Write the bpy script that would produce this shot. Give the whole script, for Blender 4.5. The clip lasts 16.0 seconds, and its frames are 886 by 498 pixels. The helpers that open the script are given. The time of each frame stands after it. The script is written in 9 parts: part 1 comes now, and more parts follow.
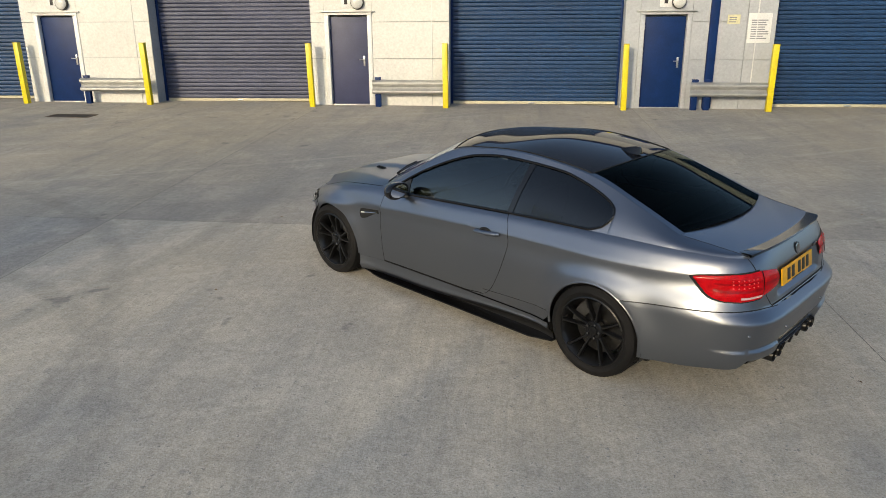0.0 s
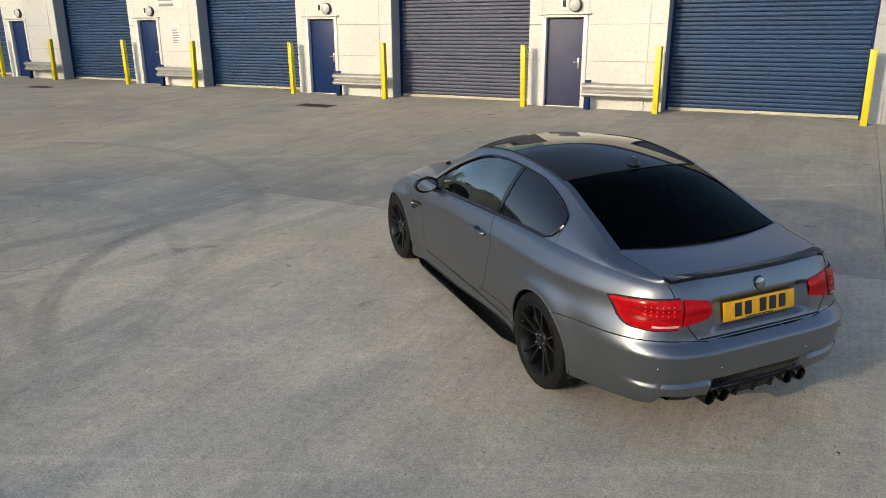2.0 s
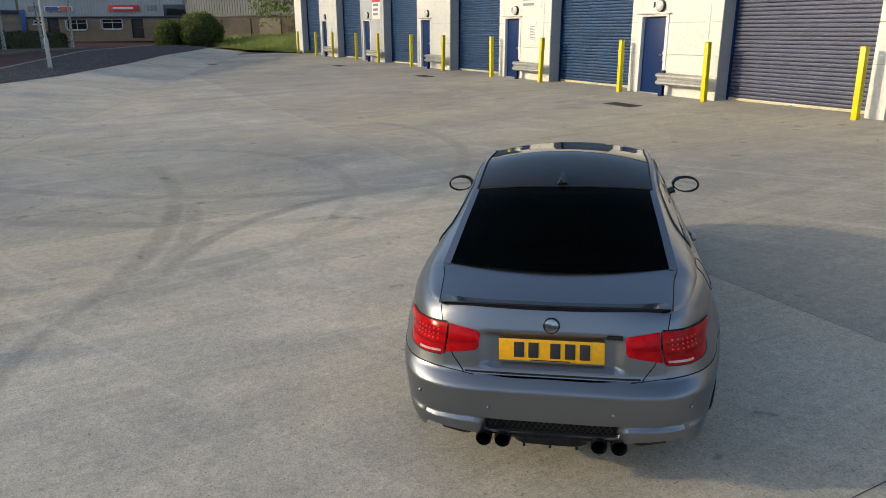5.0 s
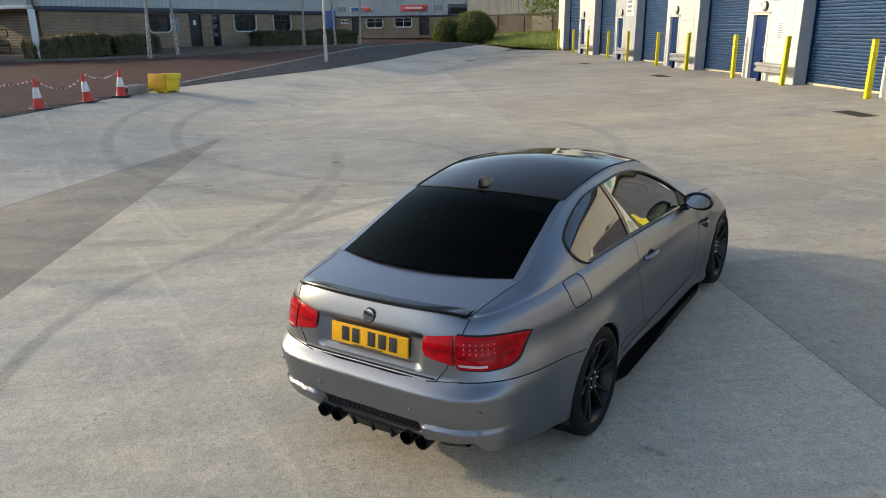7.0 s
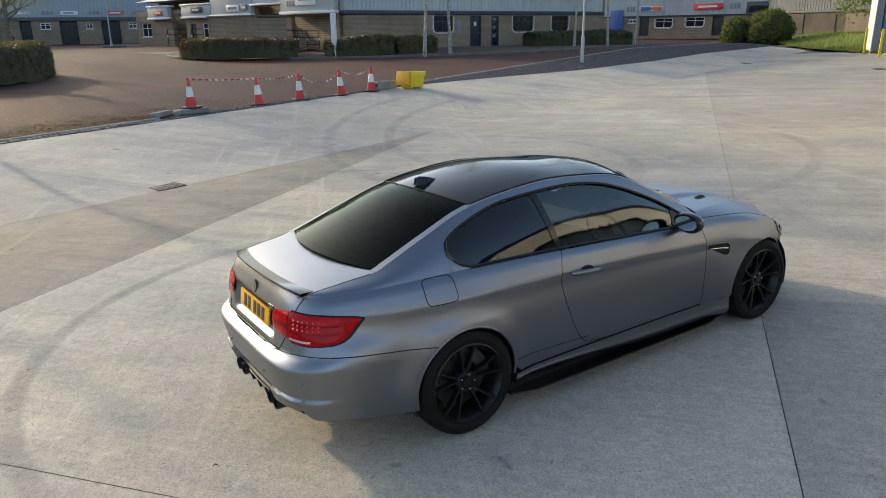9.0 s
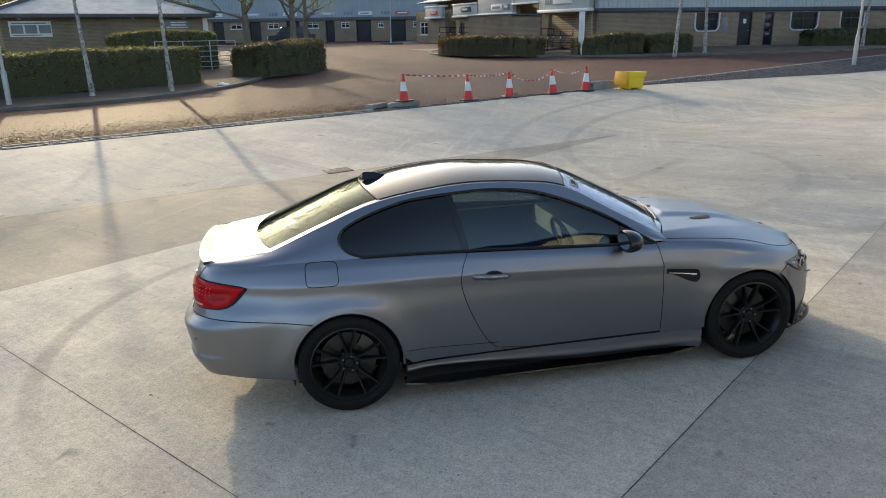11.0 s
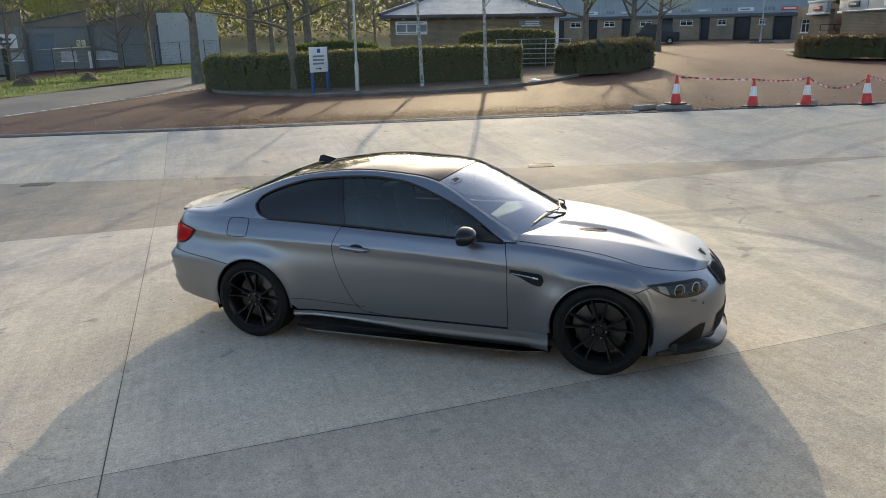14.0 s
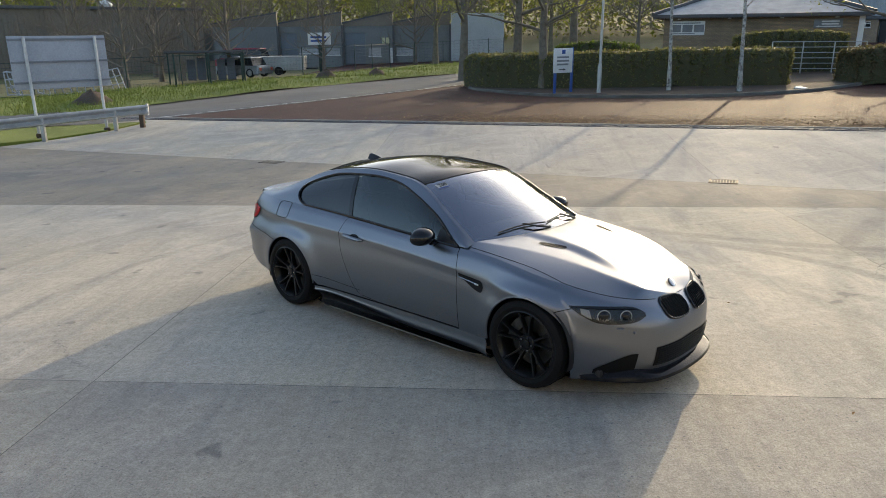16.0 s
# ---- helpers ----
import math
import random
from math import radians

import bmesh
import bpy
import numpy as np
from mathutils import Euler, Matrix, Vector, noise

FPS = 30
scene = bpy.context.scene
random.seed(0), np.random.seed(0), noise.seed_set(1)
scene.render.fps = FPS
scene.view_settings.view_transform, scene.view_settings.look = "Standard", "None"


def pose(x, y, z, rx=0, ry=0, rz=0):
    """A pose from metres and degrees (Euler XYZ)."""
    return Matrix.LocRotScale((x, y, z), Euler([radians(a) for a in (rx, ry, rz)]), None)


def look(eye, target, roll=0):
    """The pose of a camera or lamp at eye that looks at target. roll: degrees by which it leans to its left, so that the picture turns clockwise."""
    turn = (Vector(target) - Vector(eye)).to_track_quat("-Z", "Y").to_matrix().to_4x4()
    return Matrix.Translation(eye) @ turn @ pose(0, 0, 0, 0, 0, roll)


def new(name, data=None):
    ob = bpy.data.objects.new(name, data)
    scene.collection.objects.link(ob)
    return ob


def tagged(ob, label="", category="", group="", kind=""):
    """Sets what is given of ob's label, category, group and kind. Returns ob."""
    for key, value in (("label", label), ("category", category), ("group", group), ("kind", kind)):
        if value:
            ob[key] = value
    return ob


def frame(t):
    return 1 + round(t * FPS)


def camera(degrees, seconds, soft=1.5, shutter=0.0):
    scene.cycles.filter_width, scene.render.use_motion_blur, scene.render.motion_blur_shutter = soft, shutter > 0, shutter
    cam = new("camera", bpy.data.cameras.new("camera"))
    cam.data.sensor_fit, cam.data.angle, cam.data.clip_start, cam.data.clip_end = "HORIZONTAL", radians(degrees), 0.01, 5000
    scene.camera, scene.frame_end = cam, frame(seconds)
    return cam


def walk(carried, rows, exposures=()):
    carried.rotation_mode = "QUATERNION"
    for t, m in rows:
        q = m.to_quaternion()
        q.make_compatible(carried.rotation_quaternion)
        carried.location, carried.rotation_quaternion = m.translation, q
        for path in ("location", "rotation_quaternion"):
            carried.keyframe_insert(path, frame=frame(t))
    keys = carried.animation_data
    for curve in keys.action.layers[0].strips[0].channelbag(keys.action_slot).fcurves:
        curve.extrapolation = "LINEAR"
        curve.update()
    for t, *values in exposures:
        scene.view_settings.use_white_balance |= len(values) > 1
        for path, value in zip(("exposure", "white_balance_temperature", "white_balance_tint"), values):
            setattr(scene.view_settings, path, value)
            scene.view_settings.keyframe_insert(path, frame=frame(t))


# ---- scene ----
cam = camera(63.8, 16.0, 0.9)
PATH = [
    (0, (0.043, -0.029, 2.397), (-0.157, 1.869, 1.802), -0.3),
    (0.5, (0.591, -0.003, 2.390), (0.193, 1.865, 1.798), -0.3),
    (1, (1.121, 0.064, 2.395), (0.533, 1.883, 1.804), -0.3),
    (1.5, (1.637, 0.199, 2.391), (0.869, 1.950, 1.803), -0.3),
    (2, (2.123, 0.393, 2.393), (1.185, 2.059, 1.806), -0.2),
    (2.5, (2.584, 0.652, 2.393), (1.485, 2.217, 1.807), -0.2),
    (3, (3.012, 0.967, 2.397), (1.766, 2.418, 1.811), -0.2),
    (3.5, (3.417, 1.323, 2.408), (2.035, 2.643, 1.820), -0.2),
    (4, (3.780, 1.719, 2.407), (2.275, 2.897, 1.816), -0.2),
    (4.5, (4.117, 2.142, 2.414), (2.506, 3.168, 1.823), -0.2),
    (7, (5.258, 4.609, 2.469), (3.356, 4.761, 1.873), -0.5),
    (7.5, (5.371, 5.157, 2.485), (3.462, 5.114, 1.891), -0.6),
    (8, (5.427, 5.728, 2.503), (3.532, 5.487, 1.909), -0.7),
    (8.5, (5.376, 6.297, 2.500), (3.515, 5.862, 1.910), -0.7),
    (9, (5.260, 6.851, 2.498), (3.450, 6.237, 1.909), -0.7),
    (11.5, (3.997, 9.360, 2.527), (2.663, 7.992, 1.936), -0.8),
    (12, (3.595, 9.793, 2.514), (2.381, 8.319, 1.917), -0.8),
    (12.5, (3.256, 10.240, 2.520), (2.178, 8.664, 1.926), -0.8),
    (13, (2.853, 10.676, 2.539), (1.894, 9.024, 1.945), -0.8),
    (13.5, (2.426, 11.098, 2.557), (1.625, 9.362, 1.969), -0.8),
    (14, (1.954, 11.456, 2.582), (1.331, 9.647, 2.001), -0.8),
    (14.5, (1.419, 11.727, 2.611), (0.985, 9.863, 2.031), -0.7),
    (15, (0.847, 11.920, 2.632), (0.596, 10.023, 2.054), -0.7),
    (15.5, (0.278, 12.105, 2.665), (0.221, 10.191, 2.086), -0.5),
    (16, (-0.308, 12.160, 2.693), (-0.166, 10.251, 2.115), -0.5),
]
walk(cam, [(t, look(eye, target, roll)) for t, eye, target, roll in PATH],
     exposures=[(0.0, 0.10, 7150, 4), (3.5, 0.10, 7150, 4), (7.0, 0.62, 7500, 4), (9.0, 0.75, 7550, 4), (12.5, 0.83, 7620, 4), (16.0, 0.64, 7700, 5)])

# ---------- light ----------
SUN_DIR = Vector((0.395, 0.918, -0.286)).normalized()      # the way the sunlight travels
world = bpy.data.worlds.new("sky")
scene.world = world
world.use_nodes = True
_n = world.node_tree.nodes
_l = world.node_tree.links
_sky = _n.new("ShaderNodeTexSky")
_sky.sky_type = "NISHITA"
_sky.sun_disc = False
_sky.sun_elevation = math.asin(-SUN_DIR.z)
_sky.sun_rotation = math.atan2(-SUN_DIR.x, -SUN_DIR.y)
_sky.air_density, _sky.dust_density, _sky.ozone_density = 0.60, 1.5, 1.2
_l.new(_sky.outputs[0], _n["Background"].inputs[0])
_n["Background"].inputs[1].default_value = 0.285
sun = new("sun", bpy.data.lights.new("sun", "SUN"))
sun.data.energy, sun.data.angle, sun.data.color = 2.2, radians(0.7), (1.0, 0.84, 0.63)
sun.matrix_world = look((0, 0, 0), SUN_DIR)

# ---------- materials ----------
def node(nt, kind, **kw):
    nd = nt.nodes.new(kind)
    for k, v in kw.items():
        nd.inputs[k].default_value = v
    return nd


def ramp(nt, fac, stops):
    r = nt.nodes.new("ShaderNodeValToRGB")
    els = r.color_ramp.elements
    while len(els) < len(stops):
        els.new(0.5)
    for e, (p, c) in zip(els, stops):
        e.position = p
        e.color = (*c, 1) if len(c) == 3 else c
    nt.links.new(fac, r.inputs[0])
    return r.outputs[0]


def mix(nt, fac, a, b, blend="MIX"):
    m = nt.nodes.new("ShaderNodeMix")
    m.data_type, m.blend_type = "RGBA", blend
    for sock, v in ((m.inputs[0], fac), (m.inputs[6], a), (m.inputs[7], b)):
        if hasattr(v, "links"):
            nt.links.new(v, sock)
        elif isinstance(v, tuple):
            sock.default_value = (*v, 1)
        else:
            sock.default_value = v
    return m.outputs[2]


def math_node(nt, op, a, b=0.0, c=0.0):
    m = nt.nodes.new("ShaderNodeMath")
    m.operation = op
    for sock, v in zip(m.inputs, (a, b, c)):
        if hasattr(v, "links"):
            nt.links.new(v, sock)
        else:
            sock.default_value = v
    return m.outputs[0]


def noise_tex(nt, coord, scale, detail=4.0, rough=0.55, stretch=None):
    n_ = node(nt, "ShaderNodeTexNoise", Scale=scale, Detail=detail, Roughness=rough)
    if stretch:
        mp = nt.nodes.new("ShaderNodeMapping")
        mp.inputs["Scale"].default_value = stretch
        nt.links.new(coord, mp.inputs[0])
        coord = mp.outputs[0]
    nt.links.new(coord, n_.inputs["Vector"])
    return n_.outputs[0]


def blank(name):
    m = bpy.data.materials.new(name)
    m.use_nodes = True
    nt = m.node_tree
    b = nt.nodes["Principled BSDF"]
    return m, nt, b


def surface(name, col, col2=None, big=1.5, fine=30.0, rough=0.6, metal=0.0, bump=0.15, vary=0.0, objspace=False, spec=0.5, coat=0.0, rvar=0.12, dist=0.01):
    """A surface with soft large stains, fine grain, uneven gloss and relief."""
    m, nt, b = blank(name)
    if objspace:
        co = nt.nodes.new("ShaderNodeTexCoord").outputs["Object"]
    else:
        co = nt.nodes.new("ShaderNodeNewGeometry").outputs["Position"]
    col2 = col2 or tuple(c * 0.72 for c in col)
    nb = noise_tex(nt, co, big, 5, 0.6)
    nf = noise_tex(nt, co, fine, 3, 0.6)
    c = mix(nt, ramp(nt, nb, [(0.35, (0, 0, 0)), (0.68, (1, 1, 1))]), col, col2)
    c = mix(nt, 0.5, c, ramp(nt, nf, [(0.25, (0.55, 0.55, 0.55)), (0.75, (1.0, 1.0, 1.0))]), "MULTIPLY")
    if vary:
        oi = nt.nodes.new("ShaderNodeObjectInfo").outputs["Random"]
        v = math_node(nt, "MULTIPLY_ADD", oi, 2 * vary, 1 - vary)
        comb = nt.nodes.new("ShaderNodeCombineColor")
        for k in range(3):
            nt.links.new(v, comb.inputs[k])
        c = mix(nt, 1.0, c, comb.outputs[0], "MULTIPLY")
    nt.links.new(c, b.inputs["Base Color"])
    r = math_node(nt, "MULTIPLY_ADD", nb, rvar * 2, rough - rvar)
    nt.links.new(r, b.inputs["Roughness"])
    b.inputs["Metallic"].default_value = metal
    b.inputs["Specular IOR Level"].default_value = spec
    b.inputs["Coat Weight"].default_value = coat
    if bump:
        bp = node(nt, "ShaderNodeBump", Strength=bump, Distance=dist)
        nt.links.new(nf, bp.inputs["Height"])
        nt.links.new(bp.outputs[0], b.inputs["Normal"])
    return m


# rubber left by turning tyres: centre, radius, half-width, strength, middle bearing and half-angle in degrees
TYRE_ARCS = [(-7.24, -6.23, 9.99, 0.16, 1.1, 74, 30), (-5.78, -2.71, 6.52, 0.15, 1.1, 72, 26), (-0.21, 5.08, 3.35, 0.10, 0.7, -75, 70),
             (-3.22, 6.73, 7.47, 0.08, 0.5, -15, 35), (-3.22, 6.73, 8.9, 0.12, 0.35, -20, 40), (-1.44, 6.23, 3.36, 0.14, 0.7, -145, 45),
             (-31.4, 3.4, 30.05, 0.13, 0.75, 0, 3.6), (-31.4, 3.0, 30.75, 0.07, 0.4, 1, 3.0), (-32.6, 4.0, 29.55, 0.08, 0.5, 0.5, 5), (1.2, 1.7, 0.16, 0.17, 0.5, 0, 200),
             (-6.5, 1.8, 4.4, 0.14, 0.38, 60, 110), (-9.0, 3.0, 6.1, 0.15, 0.35, 40, 80), (-14, 9, 9.5, 0.16, 0.45, -60, 60), (-14, 9, 10.9, 0.16, 0.4, -55, 60)]


def concrete_material(name, tone, warm):
    """Yard concrete with cloudy stains, drag streaks, speckled grain, oil spots, cracks and tyre arcs."""
    m, nt, b = blank(name)
    co = nt.nodes.new("ShaderNodeNewGeometry").outputs["Position"]
    sep = nt.nodes.new("ShaderNodeSeparateXYZ")
    nt.links.new(co, sep.inputs[0])
    cloud = noise_tex(nt, co, 0.28, 8, 0.66)
    mid = noise_tex(nt, co, 1.5, 8, 0.7)
    speck = noise_tex(nt, co, 17, 4, 0.75)
    grain = noise_tex(nt, co, 75, 3, 0.75)
    streak_a = noise_tex(nt, co, 1.0, 7, 0.7, (2.6, 0.22, 1.0))
    turn = nt.nodes.new("ShaderNodeMapping")
    turn.inputs["Rotation"].default_value = (0, 0, radians(62))
    nt.links.new(co, turn.inputs[0])
    streak_b = noise_tex(nt, turn.outputs[0], 1.0, 7, 0.7, (3.4, 0.18, 1.0))
    a = tuple(tone * k for k in warm)
    d = tuple(tone * 0.66 * k for k in (1.03, 1.0, 0.95))
    p = tuple(tone * 1.35 * k for k in warm)
    black, white_ = (0, 0, 0), (1, 1, 1)
    c = mix(nt, ramp(nt, cloud, [(0.36, black), (0.66, (0.85, 0.85, 0.85))]), a, d)
    c = mix(nt, ramp(nt, mid, [(0.48, black), (0.74, (0.6, 0.6, 0.6))]), c, p)
    warm_ = noise_tex(nt, co, 0.19, 5, 0.6)
    c = mix(nt, ramp(nt, warm_, [(0.44, black), (0.64, (0.55, 0.55, 0.55))]), c, tuple(tone * k for k in (1.12, 0.98, 0.74)))
    wet = noise_tex(nt, co, 0.42, 6, 0.62, (1.0, 0.55, 1.0))
    c = mix(nt, ramp(nt, wet, [(0.54, black), (0.70, (0.6, 0.6, 0.6))]), c, tuple(tone * k for k in (0.60, 0.63, 0.66)))
    broom = noise_tex(nt, co, 1.0, 4, 0.7, (30.0, 0.7, 1.0))
    c = mix(nt, 0.26, c, ramp(nt, broom, [(0.34, (0.70, 0.69, 0.68)), (0.60, white_)]), "MULTIPLY")
    c = mix(nt, ramp(nt, streak_a, [(0.50, black), (0.70, (0.7, 0.7, 0.7))]), c, d)
    c = mix(nt, ramp(nt, streak_b, [(0.56, black), (0.72, (0.4, 0.4, 0.4))]), c, p)
    spots = noise_tex(nt, co, 2.6, 3, 0.5)
    c = mix(nt, ramp(nt, spots, [(0.69, black), (0.73, (0.6, 0.6, 0.6))]), c, tuple(tone * 0.38 for _ in range(3)))
    pits = noise_tex(nt, co, 34, 2, 0.5)
    c = mix(nt, ramp(nt, pits, [(0.66, black), (0.72, (0.75, 0.75, 0.75))]), c, tuple(tone * 0.42 for _ in range(3)))
    total = None
    patchy = ramp(nt, noise_tex(nt, co, 0.9, 5, 0.7), [(0.3, (0.5, 0.5, 0.5)), (0.6, (1.3, 1.3, 1.3))])
    for cx, cy, rad, half, power, bearing, wide in TYRE_ARCS:
        dx, dy = math_node(nt, "SUBTRACT", sep.outputs[0], cx), math_node(nt, "SUBTRACT", sep.outputs[1], cy)
        dist = math_node(nt, "SQRT", math_node(nt, "ADD", math_node(nt, "MULTIPLY", dx, dx), math_node(nt, "MULTIPLY", dy, dy)))
        off = math_node(nt, "ABSOLUTE", math_node(nt, "SUBTRACT", dist, rad))
        k = math_node(nt, "MULTIPLY", math_node(nt, "SMOOTH_MIN", math_node(nt, "MAXIMUM", math_node(nt, "SUBTRACT", 1.0, math_node(nt, "DIVIDE", off, half)), 0.0), 0.5, 0.3), power)
        ca, sa, ch = math.cos(radians(bearing)), math.sin(radians(bearing)), math.cos(radians(wide))
        facing = math_node(nt, "DIVIDE", math_node(nt, "ADD", math_node(nt, "MULTIPLY", dx, ca), math_node(nt, "MULTIPLY", dy, sa)), dist)
        fade = math_node(nt, "MULTIPLY_ADD", math_node(nt, "SUBTRACT", facing, ch), 4.0, 0.0)
        k = math_node(nt, "MULTIPLY", k, math_node(nt, "MINIMUM", math_node(nt, "MAXIMUM", fade, 0.0), 1.0))
        total = k if total is None else math_node(nt, "MAXIMUM", total, k)
    c = mix(nt, math_node(nt, "MULTIPLY", total, patchy), c, tuple(tone * 0.28 for _ in range(3)))
    crack = nt.nodes.new("ShaderNodeTexVoronoi")
    crack.feature = "DISTANCE_TO_EDGE"
    crack.inputs["Scale"].default_value = 0.22
    warp = nt.nodes.new("ShaderNodeVectorMath")
    warp.operation = "MULTIPLY_ADD"
    wn = node(nt, "ShaderNodeTexNoise", Scale=1.3, Detail=6, Roughness=0.7)
    nt.links.new(co, wn.inputs["Vector"])
    nt.links.new(wn.outputs[1], warp.inputs[0])
    warp.inputs[1].default_value = (1.1, 1.1, 0)
    nt.links.new(co, warp.inputs[2])
    nt.links.new(warp.outputs[0], crack.inputs["Vector"])
    gate_ = ramp(nt, noise_tex(nt, co, 0.16, 3, 0.5), [(0.55, black), (0.60, (0.8, 0.8, 0.8))])
    c = mix(nt, math_node(nt, "MULTIPLY", ramp(nt, crack.outputs[0], [(0.0, white_), (0.0035, black)]), gate_), c, tuple(tone * 0.3 for _ in range(3)))
    c = mix(nt, 0.6, c, ramp(nt, speck, [(0.30, (0.62, 0.61, 0.59)), (0.62, white_)]), "MULTIPLY")
    c = mix(nt, 0.9, c, ramp(nt, grain, [(0.30, (0.58, 0.57, 0.55)), (0.62, white_)]), "MULTIPLY")
    oi = nt.nodes.new("ShaderNodeObjectInfo").outputs["Random"]
    c = mix(nt, 1.0, c, ramp(nt, oi, [(0.0, (0.90, 0.90, 0.92)), (1.0, (1.08, 1.06, 1.01))]), "MULTIPLY")
    nt.links.new(c, b.inputs["Base Color"])
    nt.links.new(math_node(nt, "MULTIPLY_ADD", cloud, 0.25, 0.72), b.inputs["Roughness"])
    b.inputs["Specular IOR Level"].default_value = 0.22
    h = math_node(nt, "MULTIPLY_ADD", broom, 0.4, math_node(nt, "MULTIPLY_ADD", speck, 1.2, grain))
    bp = node(nt, "ShaderNodeBump", Strength=0.5, Distance=0.006)
    nt.links.new(h, bp.inputs["Height"])
    nt.links.new(bp.outputs[0], b.inputs["Normal"])
    return m


def block_material(name, c1, c2, mortar, bw, bh, scale=1.0, rough=0.8, angle=0.0, axes="XY", gap=0.012):
    """Small blocks laid in courses, with recessed joints."""
    m, nt, b = blank(name)
    co = nt.nodes.new("ShaderNodeTexCoord").outputs["Object"]
    mp = nt.nodes.new("ShaderNodeMapping")
    mp.inputs["Rotation"].default_value = {"XY": (0, 0, angle), "XZ": (radians(-90), 0, 0)}[axes]
    nt.links.new(co, mp.inputs[0])
    br = node(nt, "ShaderNodeTexBrick", Scale=1.0)
    br.inputs["Color1"].default_value, br.inputs["Color2"].default_value, br.inputs["Mortar"].default_value = (*c1, 1), (*c2, 1), (*mortar, 1)
    br.inputs["Brick Width"].default_value, br.inputs["Row Height"].default_value = bw, bh
    br.inputs["Mortar Size"].default_value = gap
    nt.links.new(mp.outputs[0], br.inputs["Vector"])
    nb = noise_tex(nt, co, 0.5, 6, 0.65)
    nf = noise_tex(nt, co, 26, 3, 0.6)
    c = mix(nt, 0.75, br.outputs[0], ramp(nt, nb, [(0.3, (0.5, 0.48, 0.47)), (0.7, (1.1, 1.05, 1.0))]), "MULTIPLY")
    c = mix(nt, 0.5, c, ramp(nt, nf, [(0.25, (0.55, 0.55, 0.55)), (0.75, (1, 1, 1))]), "MULTIPLY")
    nt.links.new(c, b.inputs["Base Color"])
    b.inputs["Roughness"].default_value = rough
    b.inputs["Specular IOR Level"].default_value = 0.2
    bp = node(nt, "ShaderNodeBump", Strength=0.5, Distance=0.01)
    bp.invert = True
    nt.links.new(br.outputs[1], bp.inputs["Height"])
    nt.links.new(bp.outputs[0], b.inputs["Normal"])
    return m


def glass_material(name, tint, gloss_rough=0.0, ior=1.5, gloss=(1, 1, 1), film=1.0):
    m, nt, b = blank(name)
    out = nt.nodes["Material Output"]
    tr = nt.nodes.new("ShaderNodeBsdfTransparent")
    tr.inputs[0].default_value = (*tint, 1)
    gl = node(nt, "ShaderNodeBsdfGlossy", Roughness=gloss_rough)
    gl.inputs[0].default_value = (*gloss, 1)
    fr = node(nt, "ShaderNodeFresnel", IOR=ior)
    mx = nt.nodes.new("ShaderNodeMixShader")
    # a film on the glass mirrors more at a slant
    f0 = ((ior - 1) / (ior + 1)) ** 2
    fac = math_node(nt, "MULTIPLY_ADD", fr.outputs[0], film, -f0 * (film - 1))
    fac.node.use_clamp = True
    nt.links.new(fac, mx.inputs[0])
    nt.links.new(tr.outputs[0], mx.inputs[1])
    nt.links.new(gl.outputs[0], mx.inputs[2])
    nt.links.new(mx.outputs[0], out.inputs[0])
    return m


def car_paint(name):
    m, nt, b = blank(name)
    co = nt.nodes.new("ShaderNodeTexCoord").outputs["Object"]
    fl = noise_tex(nt, co, 900, 1, 0.5)
    dust = noise_tex(nt, co, 3.0, 5, 0.6)
    c = mix(nt, 0.35, (0.226, 0.240, 0.270), ramp(nt, fl, [(0.3, (0.17, 0.178, 0.195)), (0.75, (0.33, 0.34, 0.365))]))
    nt.links.new(c, b.inputs["Base Color"])
    b.inputs["Metallic"].default_value = 1.0
    nt.links.new(math_node(nt, "MULTIPLY_ADD", dust, 0.07, 0.325), b.inputs["Roughness"])
    b.inputs["Coat Weight"].default_value = 0.0
    b.inputs["Coat Roughness"].default_value = 0.3
    return m


M = {}
M["concrete"] = concrete_material("concrete", 0.56, (1.06, 1.0, 0.90))
M["concrete_dark"] = concrete_material("concrete_dark", 0.37, (1.14, 1.0, 0.83))
M["concrete_mid"] = concrete_material("weathered_concrete", 0.53, (1.06, 1.0, 0.895))
M["concrete_worn"] = concrete_material("worn_concrete", 0.47, (1.07, 1.0, 0.89))
M["joint"] = surface("joint_sealant", (0.17, 0.16, 0.145), rough=0.9)
M["earth"] = surface("earth_and_grass", (0.12, 0.13, 0.045), (0.13, 0.11, 0.055), big=0.15, fine=8, rough=0.95, bump=0.4, dist=0.05)
M["soil"] = surface("leaf_litter", (0.11, 0.065, 0.04), (0.06, 0.05, 0.035), big=0.8, fine=14, rough=0.95, bump=0.6, dist=0.03)
M["redblock"] = block_material("red_block_paving", (0.100, 0.032, 0.024), (0.066, 0.023, 0.018), (0.046, 0.032, 0.028), 0.21, 0.105, angle=radians(-19), gap=0.008)
M["asphalt"] = surface("asphalt", (0.11, 0.108, 0.105), (0.075, 0.075, 0.075), big=0.4, fine=45, rough=0.85, bump=0.4)
M["kerb"] = surface("kerb_concrete", (0.33, 0.32, 0.29), (0.2, 0.19, 0.18), big=2.0, fine=40, rough=0.85, bump=0.3, vary=0.12)
M["sett"] = surface("granite_sett", (0.12, 0.112, 0.12), (0.07, 0.066, 0.07), big=4, fine=40, rough=0.8, bump=0.4, vary=0.2)
M["cream"] = surface("cream_cladding", (0.72, 0.71, 0.665), (0.665, 0.655, 0.61), big=0.8, fine=20, rough=0.55, bump=0.05)
